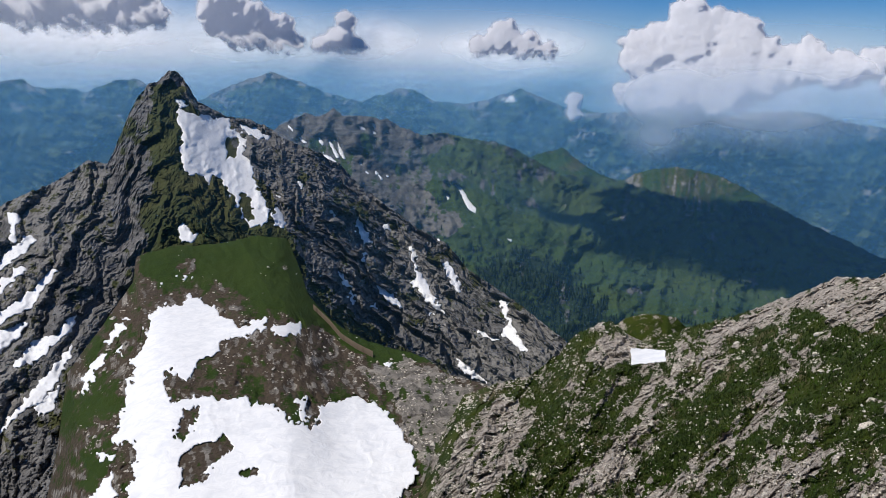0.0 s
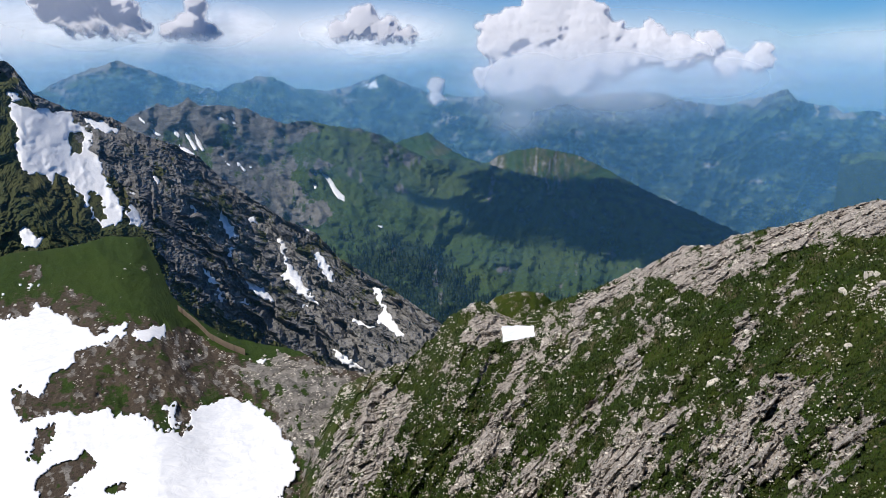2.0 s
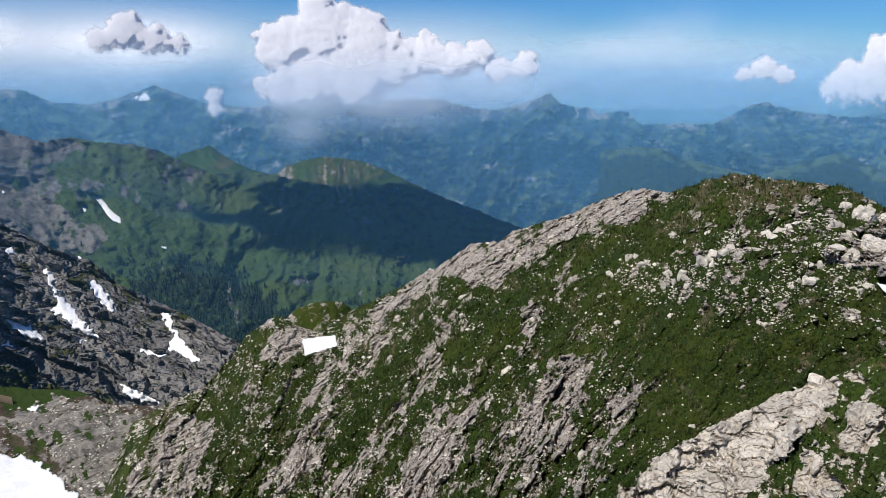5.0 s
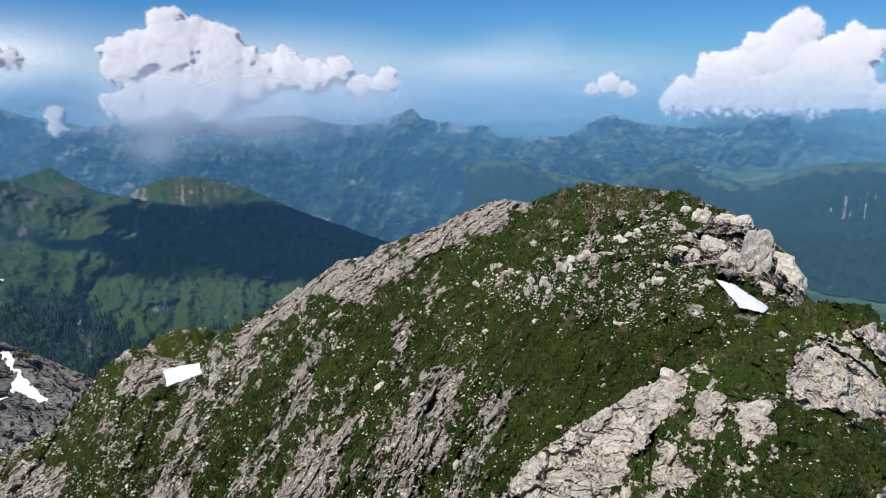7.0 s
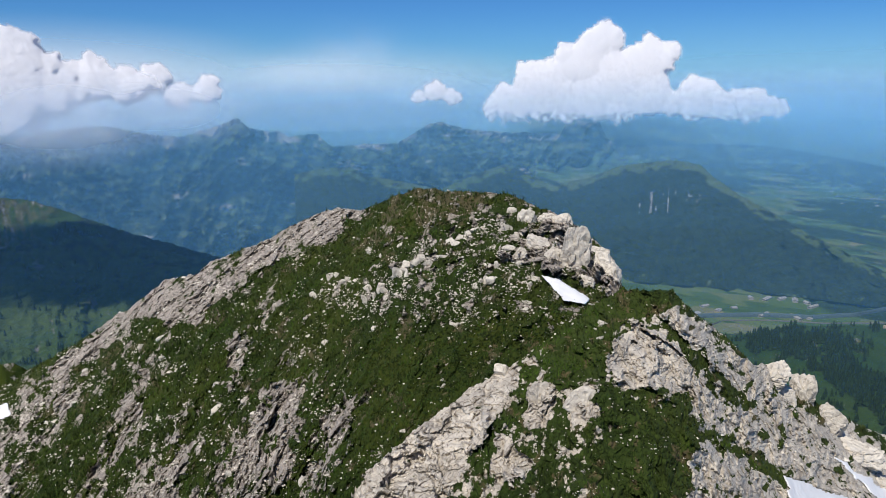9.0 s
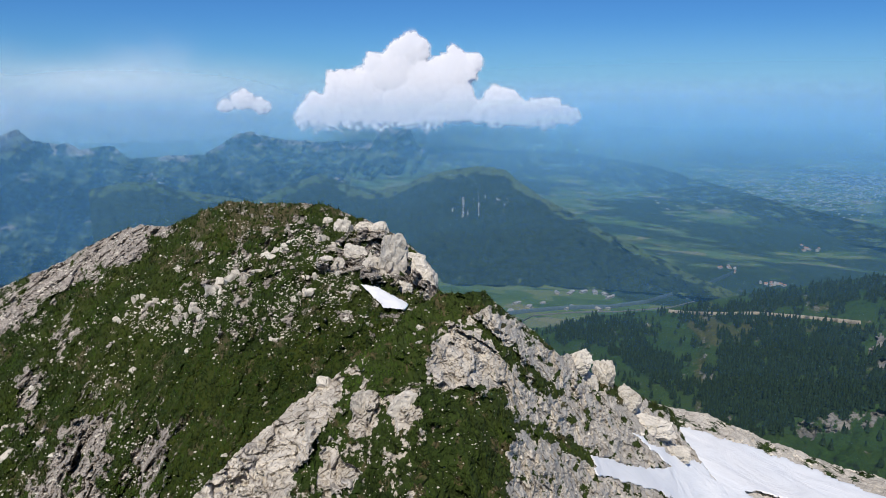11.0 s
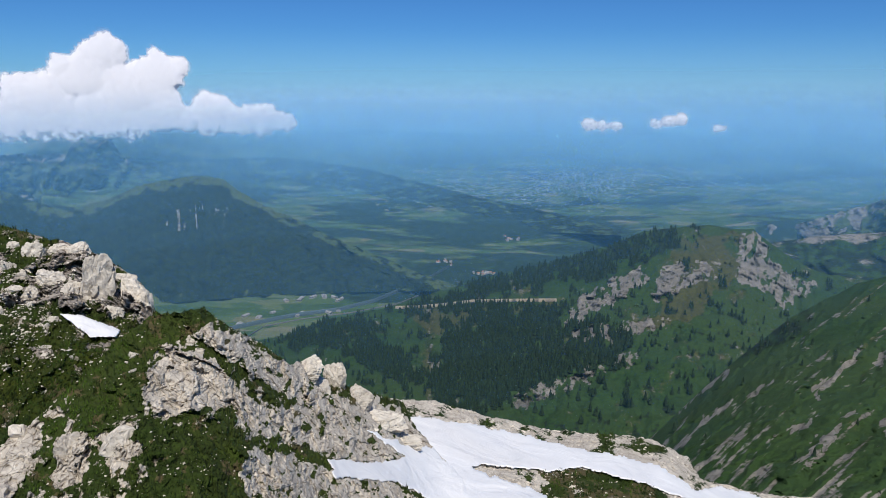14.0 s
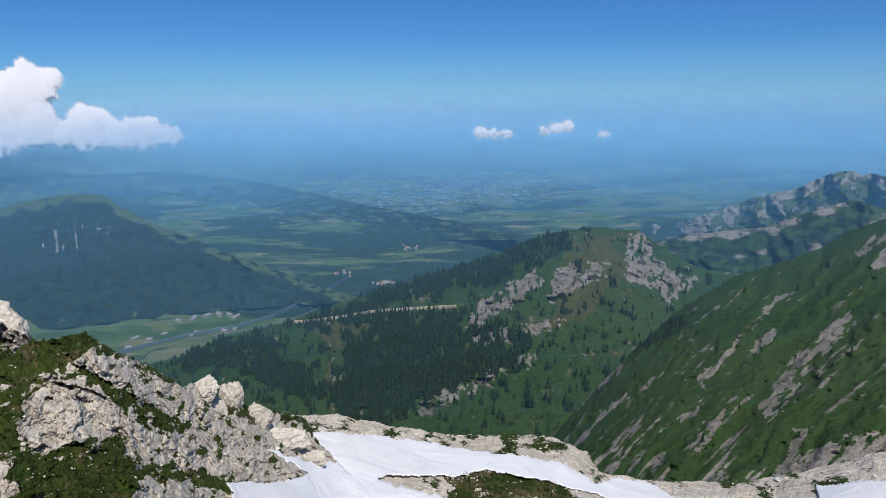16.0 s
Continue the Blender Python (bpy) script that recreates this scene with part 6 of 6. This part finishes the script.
def boulder(slope, az, el, wide, high, seed, label, out=0.35, turn=0.0, depth=1.0, sub=4):
    """A rock standing on a slope, half its width and height in degrees as seen from the summit."""
    r = float(slope.base_r(np.array([az]), np.array([el]))[0][0])
    c = place(np.array(az), np.array(el), r)
    v, f = block_shape(seed, 21) if sub > 4 else rock_shape(seed, sub, 16, 0.07)
    w, h = r * math.radians(wide), r * math.radians(high)
    ob = mesh_object("boulder", v * np.array([w, w * depth, h]), f, MAT_STONE, None, False)
    ob.matrix_basis = Matrix.LocRotScale(c * (1 - out * w / r), Euler((0, turn, -radians(az))), None)
    return tagged(ob, label, "rock", "boulders")


for az, el, wide, high, seed, label in (
        (79.4, -21.5, 0.95, 1.5, 201, "upright pale limestone pillar on the spur"), (81.2, -22.9, 1.2, 1.25, 202, "dark fissured limestone block beside a pillar"),
        (77.1, -20.5, 1.3, 1.0, 203, "broken pale limestone outcrop on the spur"), (83.1, -24.5, 1.9, 0.9, 204, "low grey limestone rib above the snow"), (85.1, -26.0, 1.2, 0.6, 205, "low grey limestone rib above the snow"), (78.2, -21.6, 0.8, 0.8, 206, "broken pale limestone outcrop on the spur")):
    boulder(spur, az, el, wide, high, seed, label, out=0.15 if high > 1.4 else -0.2, depth=0.9, sub=5)
for az, el, wide, high, seed, turn in ((62.1, -13.7, 1.5, 2.7, 211, 0.1), (64.9, -14.7, 1.15, 1.75, 212, -0.05), (64.0, -13.2, 0.9, 0.7, 213, 0.3), (60.1, -10.9, 0.9, 0.8, 214, 0.1), (58.6, -11.0, 0.9, 1.2, 215, -0.1), (56.9, -11.8, 0.6, 0.8, 216, 0.15),
                                       (59.5, -12.8, 1.0, 0.9, 217, 0.0), (60.6, -13.7, 0.85, 1.2, 218, 0.1), (61.2, -11.2, 1.0, 0.9, 219, -0.2), (58.1, -13.5, 0.7, 0.7, 220, 0.3), (57.4, -10.3, 0.6, 0.5, 221, 0.1), (63.2, -15.4, 0.8, 0.7, 222, 0.3), (57.7, -12.4, 0.5, 0.6, 223, -0.2)):
    boulder(ridge, az, el, wide, high, seed, "fissured pale limestone crag block", out=0.12 if high > 1.5 else -0.3, turn=turn, depth=0.9, sub=5)
boulder(ridge, 48.62, -14.75, 0.69, 0.48, 2300, "white limestone outcrop breaking through turf", turn=-0.07, sub=3)
boulder(ridge, 49.14, -14.25, 0.53, 0.48, 2301, "white limestone outcrop breaking through turf", turn=0.20, sub=3)
boulder(ridge, 49.74, -14.14, 0.63, 0.50, 2302, "white limestone outcrop breaking through turf", turn=-0.50, sub=3)
boulder(ridge, 50.22, -13.84, 0.36, 0.45, 2303, "white limestone outcrop breaking through turf", turn=-0.25, sub=3)
boulder(ridge, 50.81, -14.10, 0.52, 0.40, 2304, "white limestone outcrop breaking through turf", turn=-0.04, sub=3)
boulder(ridge, 48.13, -15.10, 0.31, 0.41, 2310, "white limestone outcrop breaking through turf", turn=0.30, sub=3)
boulder(ridge, 48.61, -14.95, 0.21, 0.39, 2311, "white limestone outcrop breaking through turf", turn=-0.04, sub=3)
boulder(ridge, 49.06, -15.07, 0.22, 0.42, 2312, "white limestone outcrop breaking through turf", turn=0.11, sub=3)
boulder(ridge, 45.72, -16.96, 0.25, 0.69, 2320, "white limestone outcrop breaking through turf", turn=-0.28, sub=3)
boulder(ridge, 46.07, -16.14, 0.33, 0.56, 2321, "white limestone outcrop breaking through turf", turn=-0.40, sub=3)
boulder(ridge, 46.42, -16.59, 0.25, 0.47, 2322, "white limestone outcrop breaking through turf", turn=-0.14, sub=3)
boulder(ridge, 46.87, -16.15, 0.27, 0.60, 2323, "white limestone outcrop breaking through turf", turn=0.29, sub=3)
boulder(ridge, 47.19, -16.09, 0.25, 0.42, 2324, "white limestone outcrop breaking through turf", turn=-0.36, sub=3)
boulder(ridge, 42.73, -15.19, 0.19, 0.39, 2330, "white limestone outcrop breaking through turf", turn=-0.11, sub=3)
boulder(ridge, 43.05, -14.96, 0.16, 0.37, 2331, "white limestone outcrop breaking through turf", turn=0.07, sub=3)
boulder(ridge, 43.41, -14.92, 0.24, 0.37, 2332, "white limestone outcrop breaking through turf", turn=-0.32, sub=3)
boulder(ridge, 43.88, -15.50, 0.37, 0.33, 2340, "white limestone outcrop breaking through turf", turn=-0.10, sub=3)
boulder(ridge, 44.21, -15.37, 0.39, 0.33, 2341, "white limestone outcrop breaking through turf", turn=-0.22, sub=3)
boulder(ridge, 44.51, -15.28, 0.25, 0.24, 2342, "white limestone outcrop breaking through turf", turn=0.05, sub=3)
boulder(ridge, 44.79, -15.40, 0.26, 0.22, 2343, "white limestone outcrop breaking through turf", turn=-0.49, sub=3)
boulder(ridge, 45.09, -15.42, 0.34, 0.27, 2344, "white limestone outcrop breaking through turf", turn=0.10, sub=3)
boulder(ridge, 54.45, -15.92, 0.23, 0.29, 2350, "white limestone outcrop breaking through turf", turn=-0.48, sub=3)
boulder(ridge, 54.87, -16.08, 0.24, 0.46, 2351, "white limestone outcrop breaking through turf", turn=-0.37, sub=3)
boulder(ridge, 55.08, -15.52, 0.29, 0.46, 2352, "white limestone outcrop breaking through turf", turn=0.08, sub=3)
boulder(ridge, 55.52, -15.41, 0.24, 0.46, 2353, "white limestone outcrop breaking through turf", turn=-0.12, sub=3)
boulder(ridge, 55.85, -15.46, 0.40, 0.38, 2354, "white limestone outcrop breaking through turf", turn=-0.44, sub=3)
boulder(ridge, 56.25, -17.82, 0.33, 0.23, 2360, "white limestone outcrop breaking through turf", turn=0.07, sub=3)
boulder(ridge, 56.54, -17.82, 0.22, 0.34, 2361, "white limestone outcrop breaking through turf", turn=0.13, sub=3)
boulder(ridge, 56.82, -17.50, 0.26, 0.24, 2362, "white limestone outcrop breaking through turf", turn=-0.33, sub=3)
boulder(ridge, 57.02, -17.32, 0.27, 0.22, 2363, "white limestone outcrop breaking through turf", turn=-0.42, sub=3)
boulder(ridge, 57.41, -17.64, 0.32, 0.29, 2364, "white limestone outcrop breaking through turf", turn=0.20, sub=3)
boulder(ridge, 57.83, -15.65, 0.48, 0.33, 2370, "white limestone outcrop breaking through turf", turn=-0.45, sub=3)
boulder(ridge, 58.11, -15.64, 0.47, 0.27, 2371, "white limestone outcrop breaking through turf", turn=-0.07, sub=3)
boulder(ridge, 58.44, -15.58, 0.49, 0.30, 2372, "white limestone outcrop breaking through turf", turn=-0.21, sub=3)
boulder(ridge, 58.91, -15.66, 0.36, 0.35, 2373, "white limestone outcrop breaking through turf", turn=-0.43, sub=3)
boulder(ridge, 59.31, -15.16, 0.42, 0.26, 2374, "white limestone outcrop breaking through turf", turn=-0.38, sub=3)
boulder(ridge, 51.95, -21.71, 0.13, 0.17, 2380, "white limestone outcrop breaking through turf", turn=-0.38, sub=3)
boulder(ridge, 52.18, -21.60, 0.12, 0.24, 2381, "white limestone outcrop breaking through turf", turn=-0.47, sub=3)
boulder(ridge, 52.37, -21.48, 0.08, 0.22, 2382, "white limestone outcrop breaking through turf", turn=0.24, sub=3)
boulder(ridge, 53.29, -17.60, 0.18, 0.20, 2390, "white limestone outcrop breaking through turf", turn=-0.45, sub=3)
boulder(ridge, 53.78, -17.79, 0.27, 0.22, 2391, "white limestone outcrop breaking through turf", turn=0.17, sub=3)
boulder(ridge, 54.22, -17.39, 0.16, 0.32, 2392, "white limestone outcrop breaking through turf", turn=-0.41, sub=3)
boulder(ridge, 57.01, -12.53, 0.39, 0.30, 2400, "white limestone outcrop breaking through turf", turn=-0.01, sub=3)
boulder(ridge, 57.25, -12.10, 0.26, 0.31, 2401, "white limestone outcrop breaking through turf", turn=-0.30, sub=3)
boulder(ridge, 57.59, -12.08, 0.36, 0.34, 2402, "white limestone outcrop breaking through turf", turn=-0.00, sub=3)
boulder(ridge, 57.80, -11.98, 0.25, 0.35, 2403, "white limestone outcrop breaking through turf", turn=0.28, sub=3)
boulder(ridge, 58.20, -11.91, 0.30, 0.35, 2404, "white limestone outcrop breaking through turf", turn=0.18, sub=3)
boulder(ridge, 55.32, -14.33, 0.23, 0.32, 2410, "white limestone outcrop breaking through turf", turn=0.07, sub=3)
boulder(ridge, 55.76, -14.23, 0.26, 0.22, 2411, "white limestone outcrop breaking through turf", turn=-0.29, sub=3)
boulder(ridge, 56.27, -14.20, 0.19, 0.34, 2412, "white limestone outcrop breaking through turf", turn=-0.36, sub=3)
boulder(ridge, 46.27, -13.10, 0.54, 0.30, 2420, "white limestone outcrop breaking through turf", turn=-0.09, sub=3)
boulder(ridge, 46.78, -13.16, 0.35, 0.23, 2421, "white limestone outcrop breaking through turf", turn=-0.02, sub=3)
boulder(ridge, 47.11, -12.63, 0.51, 0.25, 2422, "white limestone outcrop breaking through turf", turn=-0.16, sub=3)
boulder(ridge, 47.49, -12.91, 0.39, 0.28, 2423, "white limestone outcrop breaking through turf", turn=-0.23, sub=3)
boulder(ridge, 47.88, -12.70, 0.34, 0.21, 2424, "white limestone outcrop breaking through turf", turn=-0.01, sub=3)
boulder(ridge, 52.61, -12.45, 0.48, 0.27, 2430, "white limestone outcrop breaking through turf", turn=-0.25, sub=3)
boulder(ridge, 52.92, -12.60, 0.46, 0.25, 2431, "white limestone outcrop breaking through turf", turn=0.04, sub=3)
boulder(ridge, 53.41, -12.08, 0.55, 0.20, 2432, "white limestone outcrop breaking through turf", turn=-0.37, sub=3)
boulder(ridge, 53.94, -11.81, 0.40, 0.32, 2433, "white limestone outcrop breaking through turf", turn=0.07, sub=3)
boulder(ridge, 54.39, -11.60, 0.39, 0.31, 2434, "white limestone outcrop breaking through turf", turn=-0.18, sub=3)
boulder(ridge, 41.34, -16.28, 0.24, 0.24, 2440, "white limestone outcrop breaking through turf", turn=-0.04, sub=3)
boulder(ridge, 41.67, -16.48, 0.25, 0.31, 2441, "white limestone outcrop breaking through turf", turn=-0.28, sub=3)
boulder(ridge, 42.19, -16.06, 0.16, 0.22, 2442, "white limestone outcrop breaking through turf", turn=-0.16, sub=3)
boulder(ridge, 52.13, -19.07, 0.24, 0.27, 2450, "white limestone outcrop breaking through turf", turn=0.28, sub=3)
boulder(ridge, 52.70, -18.66, 0.29, 0.28, 2451, "white limestone outcrop breaking through turf", turn=0.29, sub=3)
boulder(ridge, 53.23, -18.68, 0.28, 0.20, 2452, "white limestone outcrop breaking through turf", turn=-0.18, sub=3)
boulder(spur, 60.09, -23.44, 1.16, 1.56, 260, "weathered pale limestone outcrop on the spur", out=0.05)
boulder(spur, 63.67, -23.40, 1.29, 1.34, 261, "weathered pale limestone outcrop on the spur", out=0.05)
boulder(spur, 57.23, -21.70, 0.76, 0.80, 262, "weathered pale limestone outcrop on the spur", out=0.05)
boulder(spur, 64.70, -18.10, 0.62, 0.49, 263, "weathered pale limestone outcrop on the spur", out=0.05)

# turf
leafy = np.random.default_rng(90)
bush_v, bush_f = [], []
for k in range(26):
    d = leafy.normal(size=3)
    d[2] = abs(d[2]) * 0.7
    d /= np.linalg.norm(d) / leafy.uniform(0.6, 1.0)
    bush_v += [d + leafy.normal(size=3) * 0.2 for _ in range(3)]
    bush_f.append((3 * k, 3 * k + 1, 3 * k + 2))
bush_v, bush_f = np.array(bush_v), np.array(bush_f)
MAT_SHRUB = leaf_material("alpine_shrub_leaves", (0.006, 0.014, 0.003), (0.045, 0.08, 0.014))
for slope, n, az0, az1, low, dens, seed in ((ridge, 26000, 8, 66, -36, 0.5, 55), (spur, 3500, 44, 80, -36, 0.4, 56), (shelf, 1500, 96, 116, -34, 0.5, 57)):
    a, e, P, dice = scatter(slope, n, az0, az1, low, lambda a, e, c, d=dens: d * step(0.5, 0.25, c[0]) * np.maximum(clumps(a, e, 0.7, 14.5), 0.8 * inside(SHADY, a, e, 1.0, 0.6)), seed)
    size = np.clip(np.linalg.norm(P, axis=1), 18, 110) * np.radians(dice.uniform(0.1, 0.3, len(P)))
    V, F = many(bush_v * np.array([1, 1, 0.6]), bush_f, P, size[:, None] * np.ones((1, 3)), dice)
    tagged(mesh_object("shrubs", V, F, MAT_SHRUB, None, False), "low dark green alpine shrubs among turf", "shrubs", "", "stuff")
blade_v = np.array([[-0.08, 0, 0], [0.08, 0, 0], [0.1, 0.25, 0.95], [0, -0.09, 0], [0.05, 0.09, 0], [-0.35, 0.1, 0.8], [-0.06, 0.05, 0], [0.08, -0.03, 0], [0.25, -0.35, 0.75], [0.0, 0.06, 0], [0.07, -0.07, 0], [-0.15, -0.4, 0.6]])
blade_f = np.arange(12).reshape(4, 3)
for slope, n, az0, az1, low, seed in ((spur, 26000, 42, 88, -37, 51), (ridge, 60000, 6, 67, -36, 52), (shelf, 8000, 90, 116, -34, 53)):
    a, e, P, dice = scatter(slope, n, az0, az1, low, lambda a, e, c: 0.9 * step(0.55, 0.3, c[0]), seed)
    far = np.linalg.norm(P, axis=1)
    size = np.clip(far, 18, 90) * 0.0052 * dice.uniform(0.6, 1.4, len(P))
    V, F = many(blade_v, blade_f, P - np.array([0, 0, 0.02]), size[:, None] * np.array([[1.0, 1.0, 1.1]]), dice)
    tagged(mesh_object("grass", V, F, MAT_GRASS, None, False), "short green mountain grass in tufts", "grass", "", "stuff")

# ---- spruces ----
def spruce_shape(seed, layers=5):
    dice = np.random.default_rng(seed)
    V, F = [], []
    for lay in range(layers):
        z0, z1, w = 0.1 + 0.85 / layers * lay, min(1.0, 0.1 + 0.85 / layers * (lay + 1.9)), 0.25 * (1 - lay * 0.85 / layers)
        ang = np.linspace(0, 2 * math.pi, 8)[:-1] + dice.uniform(0, 1)
        rad = w * dice.uniform(0.65, 1.15, 7)
        base = len(V)
        V += [(r * math.cos(t), r * math.sin(t), z0 + dice.uniform(-0.03, 0.03)) for r, t in zip(rad, ang)] + [(0, 0, z1)]
        F += [(base + i, base + (i + 1) % 7, base + 7) for i in range(7)]
    return np.array(V), np.array(F)


TRUNK_V = np.array([[0.03 * math.cos(t), 0.03 * math.sin(t), z] for z in (-0.06, 0.35) for t in np.arange(5) * 1.2566])
TRUNK_F = np.array([[i, (i + 1) % 5, 5 + (i + 1) % 5, 5 + i] for i in range(5)])


def spruce(seed):
    root = new("spruce_tree", None)
    mesh_object("trunk", TRUNK_V, TRUNK_F, MAT_BARK, root)
    v, f = spruce_shape(seed)
    mesh_object("crown", v, f, MAT_SPRUCE, root, False)
    return tagged(root, "dark green spruce on the mountainside", "tree", "spruces")


kinds = [spruce(60 + k) for k in range(4)]
used = [False] * 4
for slope, n, az0, az1, low, high, tall, singles, seed in ((green, 22000, 72, 118, -25, 0.0, 7.5, 200, 61), (flank, 2600, 105, 129, -27, 0.3, 5.5, 60, 62), (bowl, 6500, 0, 26, -23, 2.0, 8.0, 0, 63), (hill, 7000, 12, 44, -22, 1.0, 8.0, 0, 64)):
    a, e, P, dice = scatter(slope, n, az0, az1, low, lambda a, e, c: 0.006 + 0.95 * step(0.4, 0.62, c[1] - 0.3 * c[0]), seed, high)
    H = tall * dice.uniform(0.55, 1.25, len(P))
    order = np.argsort(np.linalg.norm(P, axis=1))
    for i in order[:singles]:
        k = int(dice.integers(4))
        m = Matrix.LocRotScale(P[i], Euler((0, 0, dice.uniform(0, 6.28))), None)
        ob = kinds[k] if not used[k] else copy_thing(kinds[k], m)
        used[k] = True
        ob.matrix_basis = m
        ob.scale = (H[i],) * 3
    rest = order[singles:]
    for k in range(4):
        V, F = many(*spruce_shape(70 + k, 3), P[rest[k::4]], H[rest[k::4], None] * np.ones((1, 3)), dice)
        tagged(mesh_object("spruce_wood", V, F, MAT_SPRUCE, None, False), "dark spruce wood on the mountainside", "trees", "", "stuff")

# ---- settlements in the valley, track on the hill ----
def plain_material(name, col, rough=0.8):
    m, n, l, b = shader(name)
    co = n.new("ShaderNodeTexCoord").outputs["Object"]
    a = tex(n, l, "ShaderNodeTexNoise", co, 0.4, 5, 0.6).outputs[0]
    l.new(ramp(n, l, a, ((0.3, tuple(0.75 * c for c in col)), (0.7, col))), b.inputs["Base Color"])
    b.inputs["Roughness"].default_value = rough
    return m


MAT_WALL, MAT_ROOF, MAT_PALE_ROOF, MAT_GRAVEL = plain_material("plastered_wall", (0.36, 0.34, 0.31)), plain_material("tile_roof", (0.3, 0.16, 0.1)), plain_material("metal_roof", (0.27, 0.265, 0.25), 0.7), plain_material("gravel", (0.42, 0.36, 0.27))
BOX_V = np.array([[x, y, z] for z in (-0.4, 1) for x, y in ((-1, -1), (1, -1), (1, 1), (-1, 1))], float)
BOX_F = np.array([[0, 1, 5, 4], [1, 2, 6, 5], [2, 3, 7, 6], [3, 0, 4, 7], [4, 5, 6, 7]])
ROOF_V = np.array([[-1.1, -1.1, 1.0], [1.1, -1.1, 1.0], [1.1, 1.1, 1.0], [-1.1, 1.1, 1.0], [-1.1, 0, 1.7], [1.1, 0, 1.7]])


def building(az, el, length, width, height, turn, roof, name, label):
    p = place(np.array([az]), np.array([el]), plain.r(np.array([az]), np.array([el])))[0]
    root = new(name, None)
    mesh_object("wall", BOX_V * np.array([length / 2, width / 2, height]), BOX_F, MAT_WALL, root, False)
    v = ROOF_V * np.array([length / 2, width / 2, height])
    f = np.array([[0, 1, 5], [0, 5, 4], [2, 3, 4], [2, 4, 5], [1, 2, 5], [3, 0, 4]])
    mesh_object("roof", v, f, roof, root, False)
    root.matrix_basis = Matrix.LocRotScale(p, Euler((0, 0, turn)), None)
    return tagged(root, label, "building", "valley buildings")


SHEDS = [(76.5, -15.8), (77.5, -15.7), (78.4, -15.7), (79.2, -15.8), (79.6, -16.0), (72.2, -16.8), (73.2, -17.0), (74.3, -16.7), (76.4, -17.0), (78.6, -16.9), (79.5, -16.8), (71.7, -17.4), (75.4, -15.9)]
HAMLETS = [(85.5, -14.6), (86.2, -15.6), (91.4, -14.0), (88.1, -13.1), (93.5, -11.3)]
dice = np.random.default_rng(77)
for az, el in SHEDS:
    building(az, el, dice.uniform(12, 34), dice.uniform(7, 12), dice.uniform(2.2, 4), dice.uniform(-0.6, 0.9), MAT_PALE_ROOF, "warehouse", "long pale warehouse on the valley floor")
for az, el in HAMLETS:
    for _ in range(9):
        building(az + dice.normal() * 0.45, el + dice.normal() * 0.12, dice.uniform(5, 9), dice.uniform(4, 6), dice.uniform(3, 4), dice.uniform(0, 3), MAT_ROOF if dice.random() < 0.7 else MAT_PALE_ROOF, "house", "small valley house with a pitched roof")
# the distant town
a = np.concatenate([dice.normal(98, 3.6, 900), dice.normal(92, 4.5, 500), dice.normal(104, 4, 300)])
e = np.concatenate([dice.normal(-6.4, 0.6, 900), dice.normal(-7.4, 0.7, 500), dice.normal(-5.8, 0.45, 300)])
P = place(a, e, plain.r(a, e))
S = np.stack([dice.uniform(1.5, 5.5, len(P)), dice.uniform(1.5, 3.5, len(P)), dice.uniform(1.5, 3.5, len(P))], -1)
V, F = many(BOX_V, BOX_F, P, S, dice)
tagged(mesh_object("town", V, F, plain_material("pale_town_walls", (0.27, 0.25, 0.225)), None, False), "distant pale town spread over the plain", "town", "", "stuff")


def ribbon(slope, line, width, lift, material, name, label, category):
    q = np.array(line)
    t = np.linspace(0, len(q) - 1, 14 * len(q))
    a, e = np.interp(t, np.arange(len(q)), q[:, 0]), np.interp(t, np.arange(len(q)), q[:, 1])
    r = slope.r(a, e)
    rows = [place(a, e + s * np.degrees(width / r), r - lift) for s in (-0.5, 0.5)]
    rows.append(rows[0] * (1 + 2 * lift / r)[:, None])
    V = np.stack([rows[2], rows[0], rows[1]], 0)
    return tagged(mesh_object(name, V.reshape(-1, 3), grid_faces(3, len(t)), material), label, category, "", "structure")


ribbon(green, [(84.1, -16.7), (85.8, -16.7), (88.1, -16.5), (90.4, -16.2), (92.7, -16.1), (95.0, -16.0), (97.2, -15.9)], 6.5, 2.5, MAT_GRAVEL, "path", "pale gravel track along the wooded hill", "track")
ribbon(plain, [(69.4, -18.0), (72.2, -17.6), (75.9, -17.1), (79.6, -16.8), (82.4, -16.2), (84.2, -15.5), (85.9, -15.0), (88.5, -13.5)], 16.0, 3.0, plain_material("river", (0.10, 0.14, 0.16), 0.3), "river", "pale river winding through the valley", "river")
ribbon(plain, [(71.7, -18.7), (73.6, -17.7), (76.8, -17.3), (80.5, -17.0), (84.2, -16.4), (86.4, -15.6)], 4.0, 2.0, plain_material("asphalt", (0.16, 0.15, 0.14)), "road", "grey road across the valley floor", "road")
ribbon(knoll, [(-9.8, -19.1), (-8.5, -20.4), (-7.6, -21.5), (-6.4, -22.3), (-5.0, -23.0)], 3.5, 0.4, plain_material("bare_earth", (0.16, 0.12, 0.085)), "path", "worn earth path over the saddle", "track")
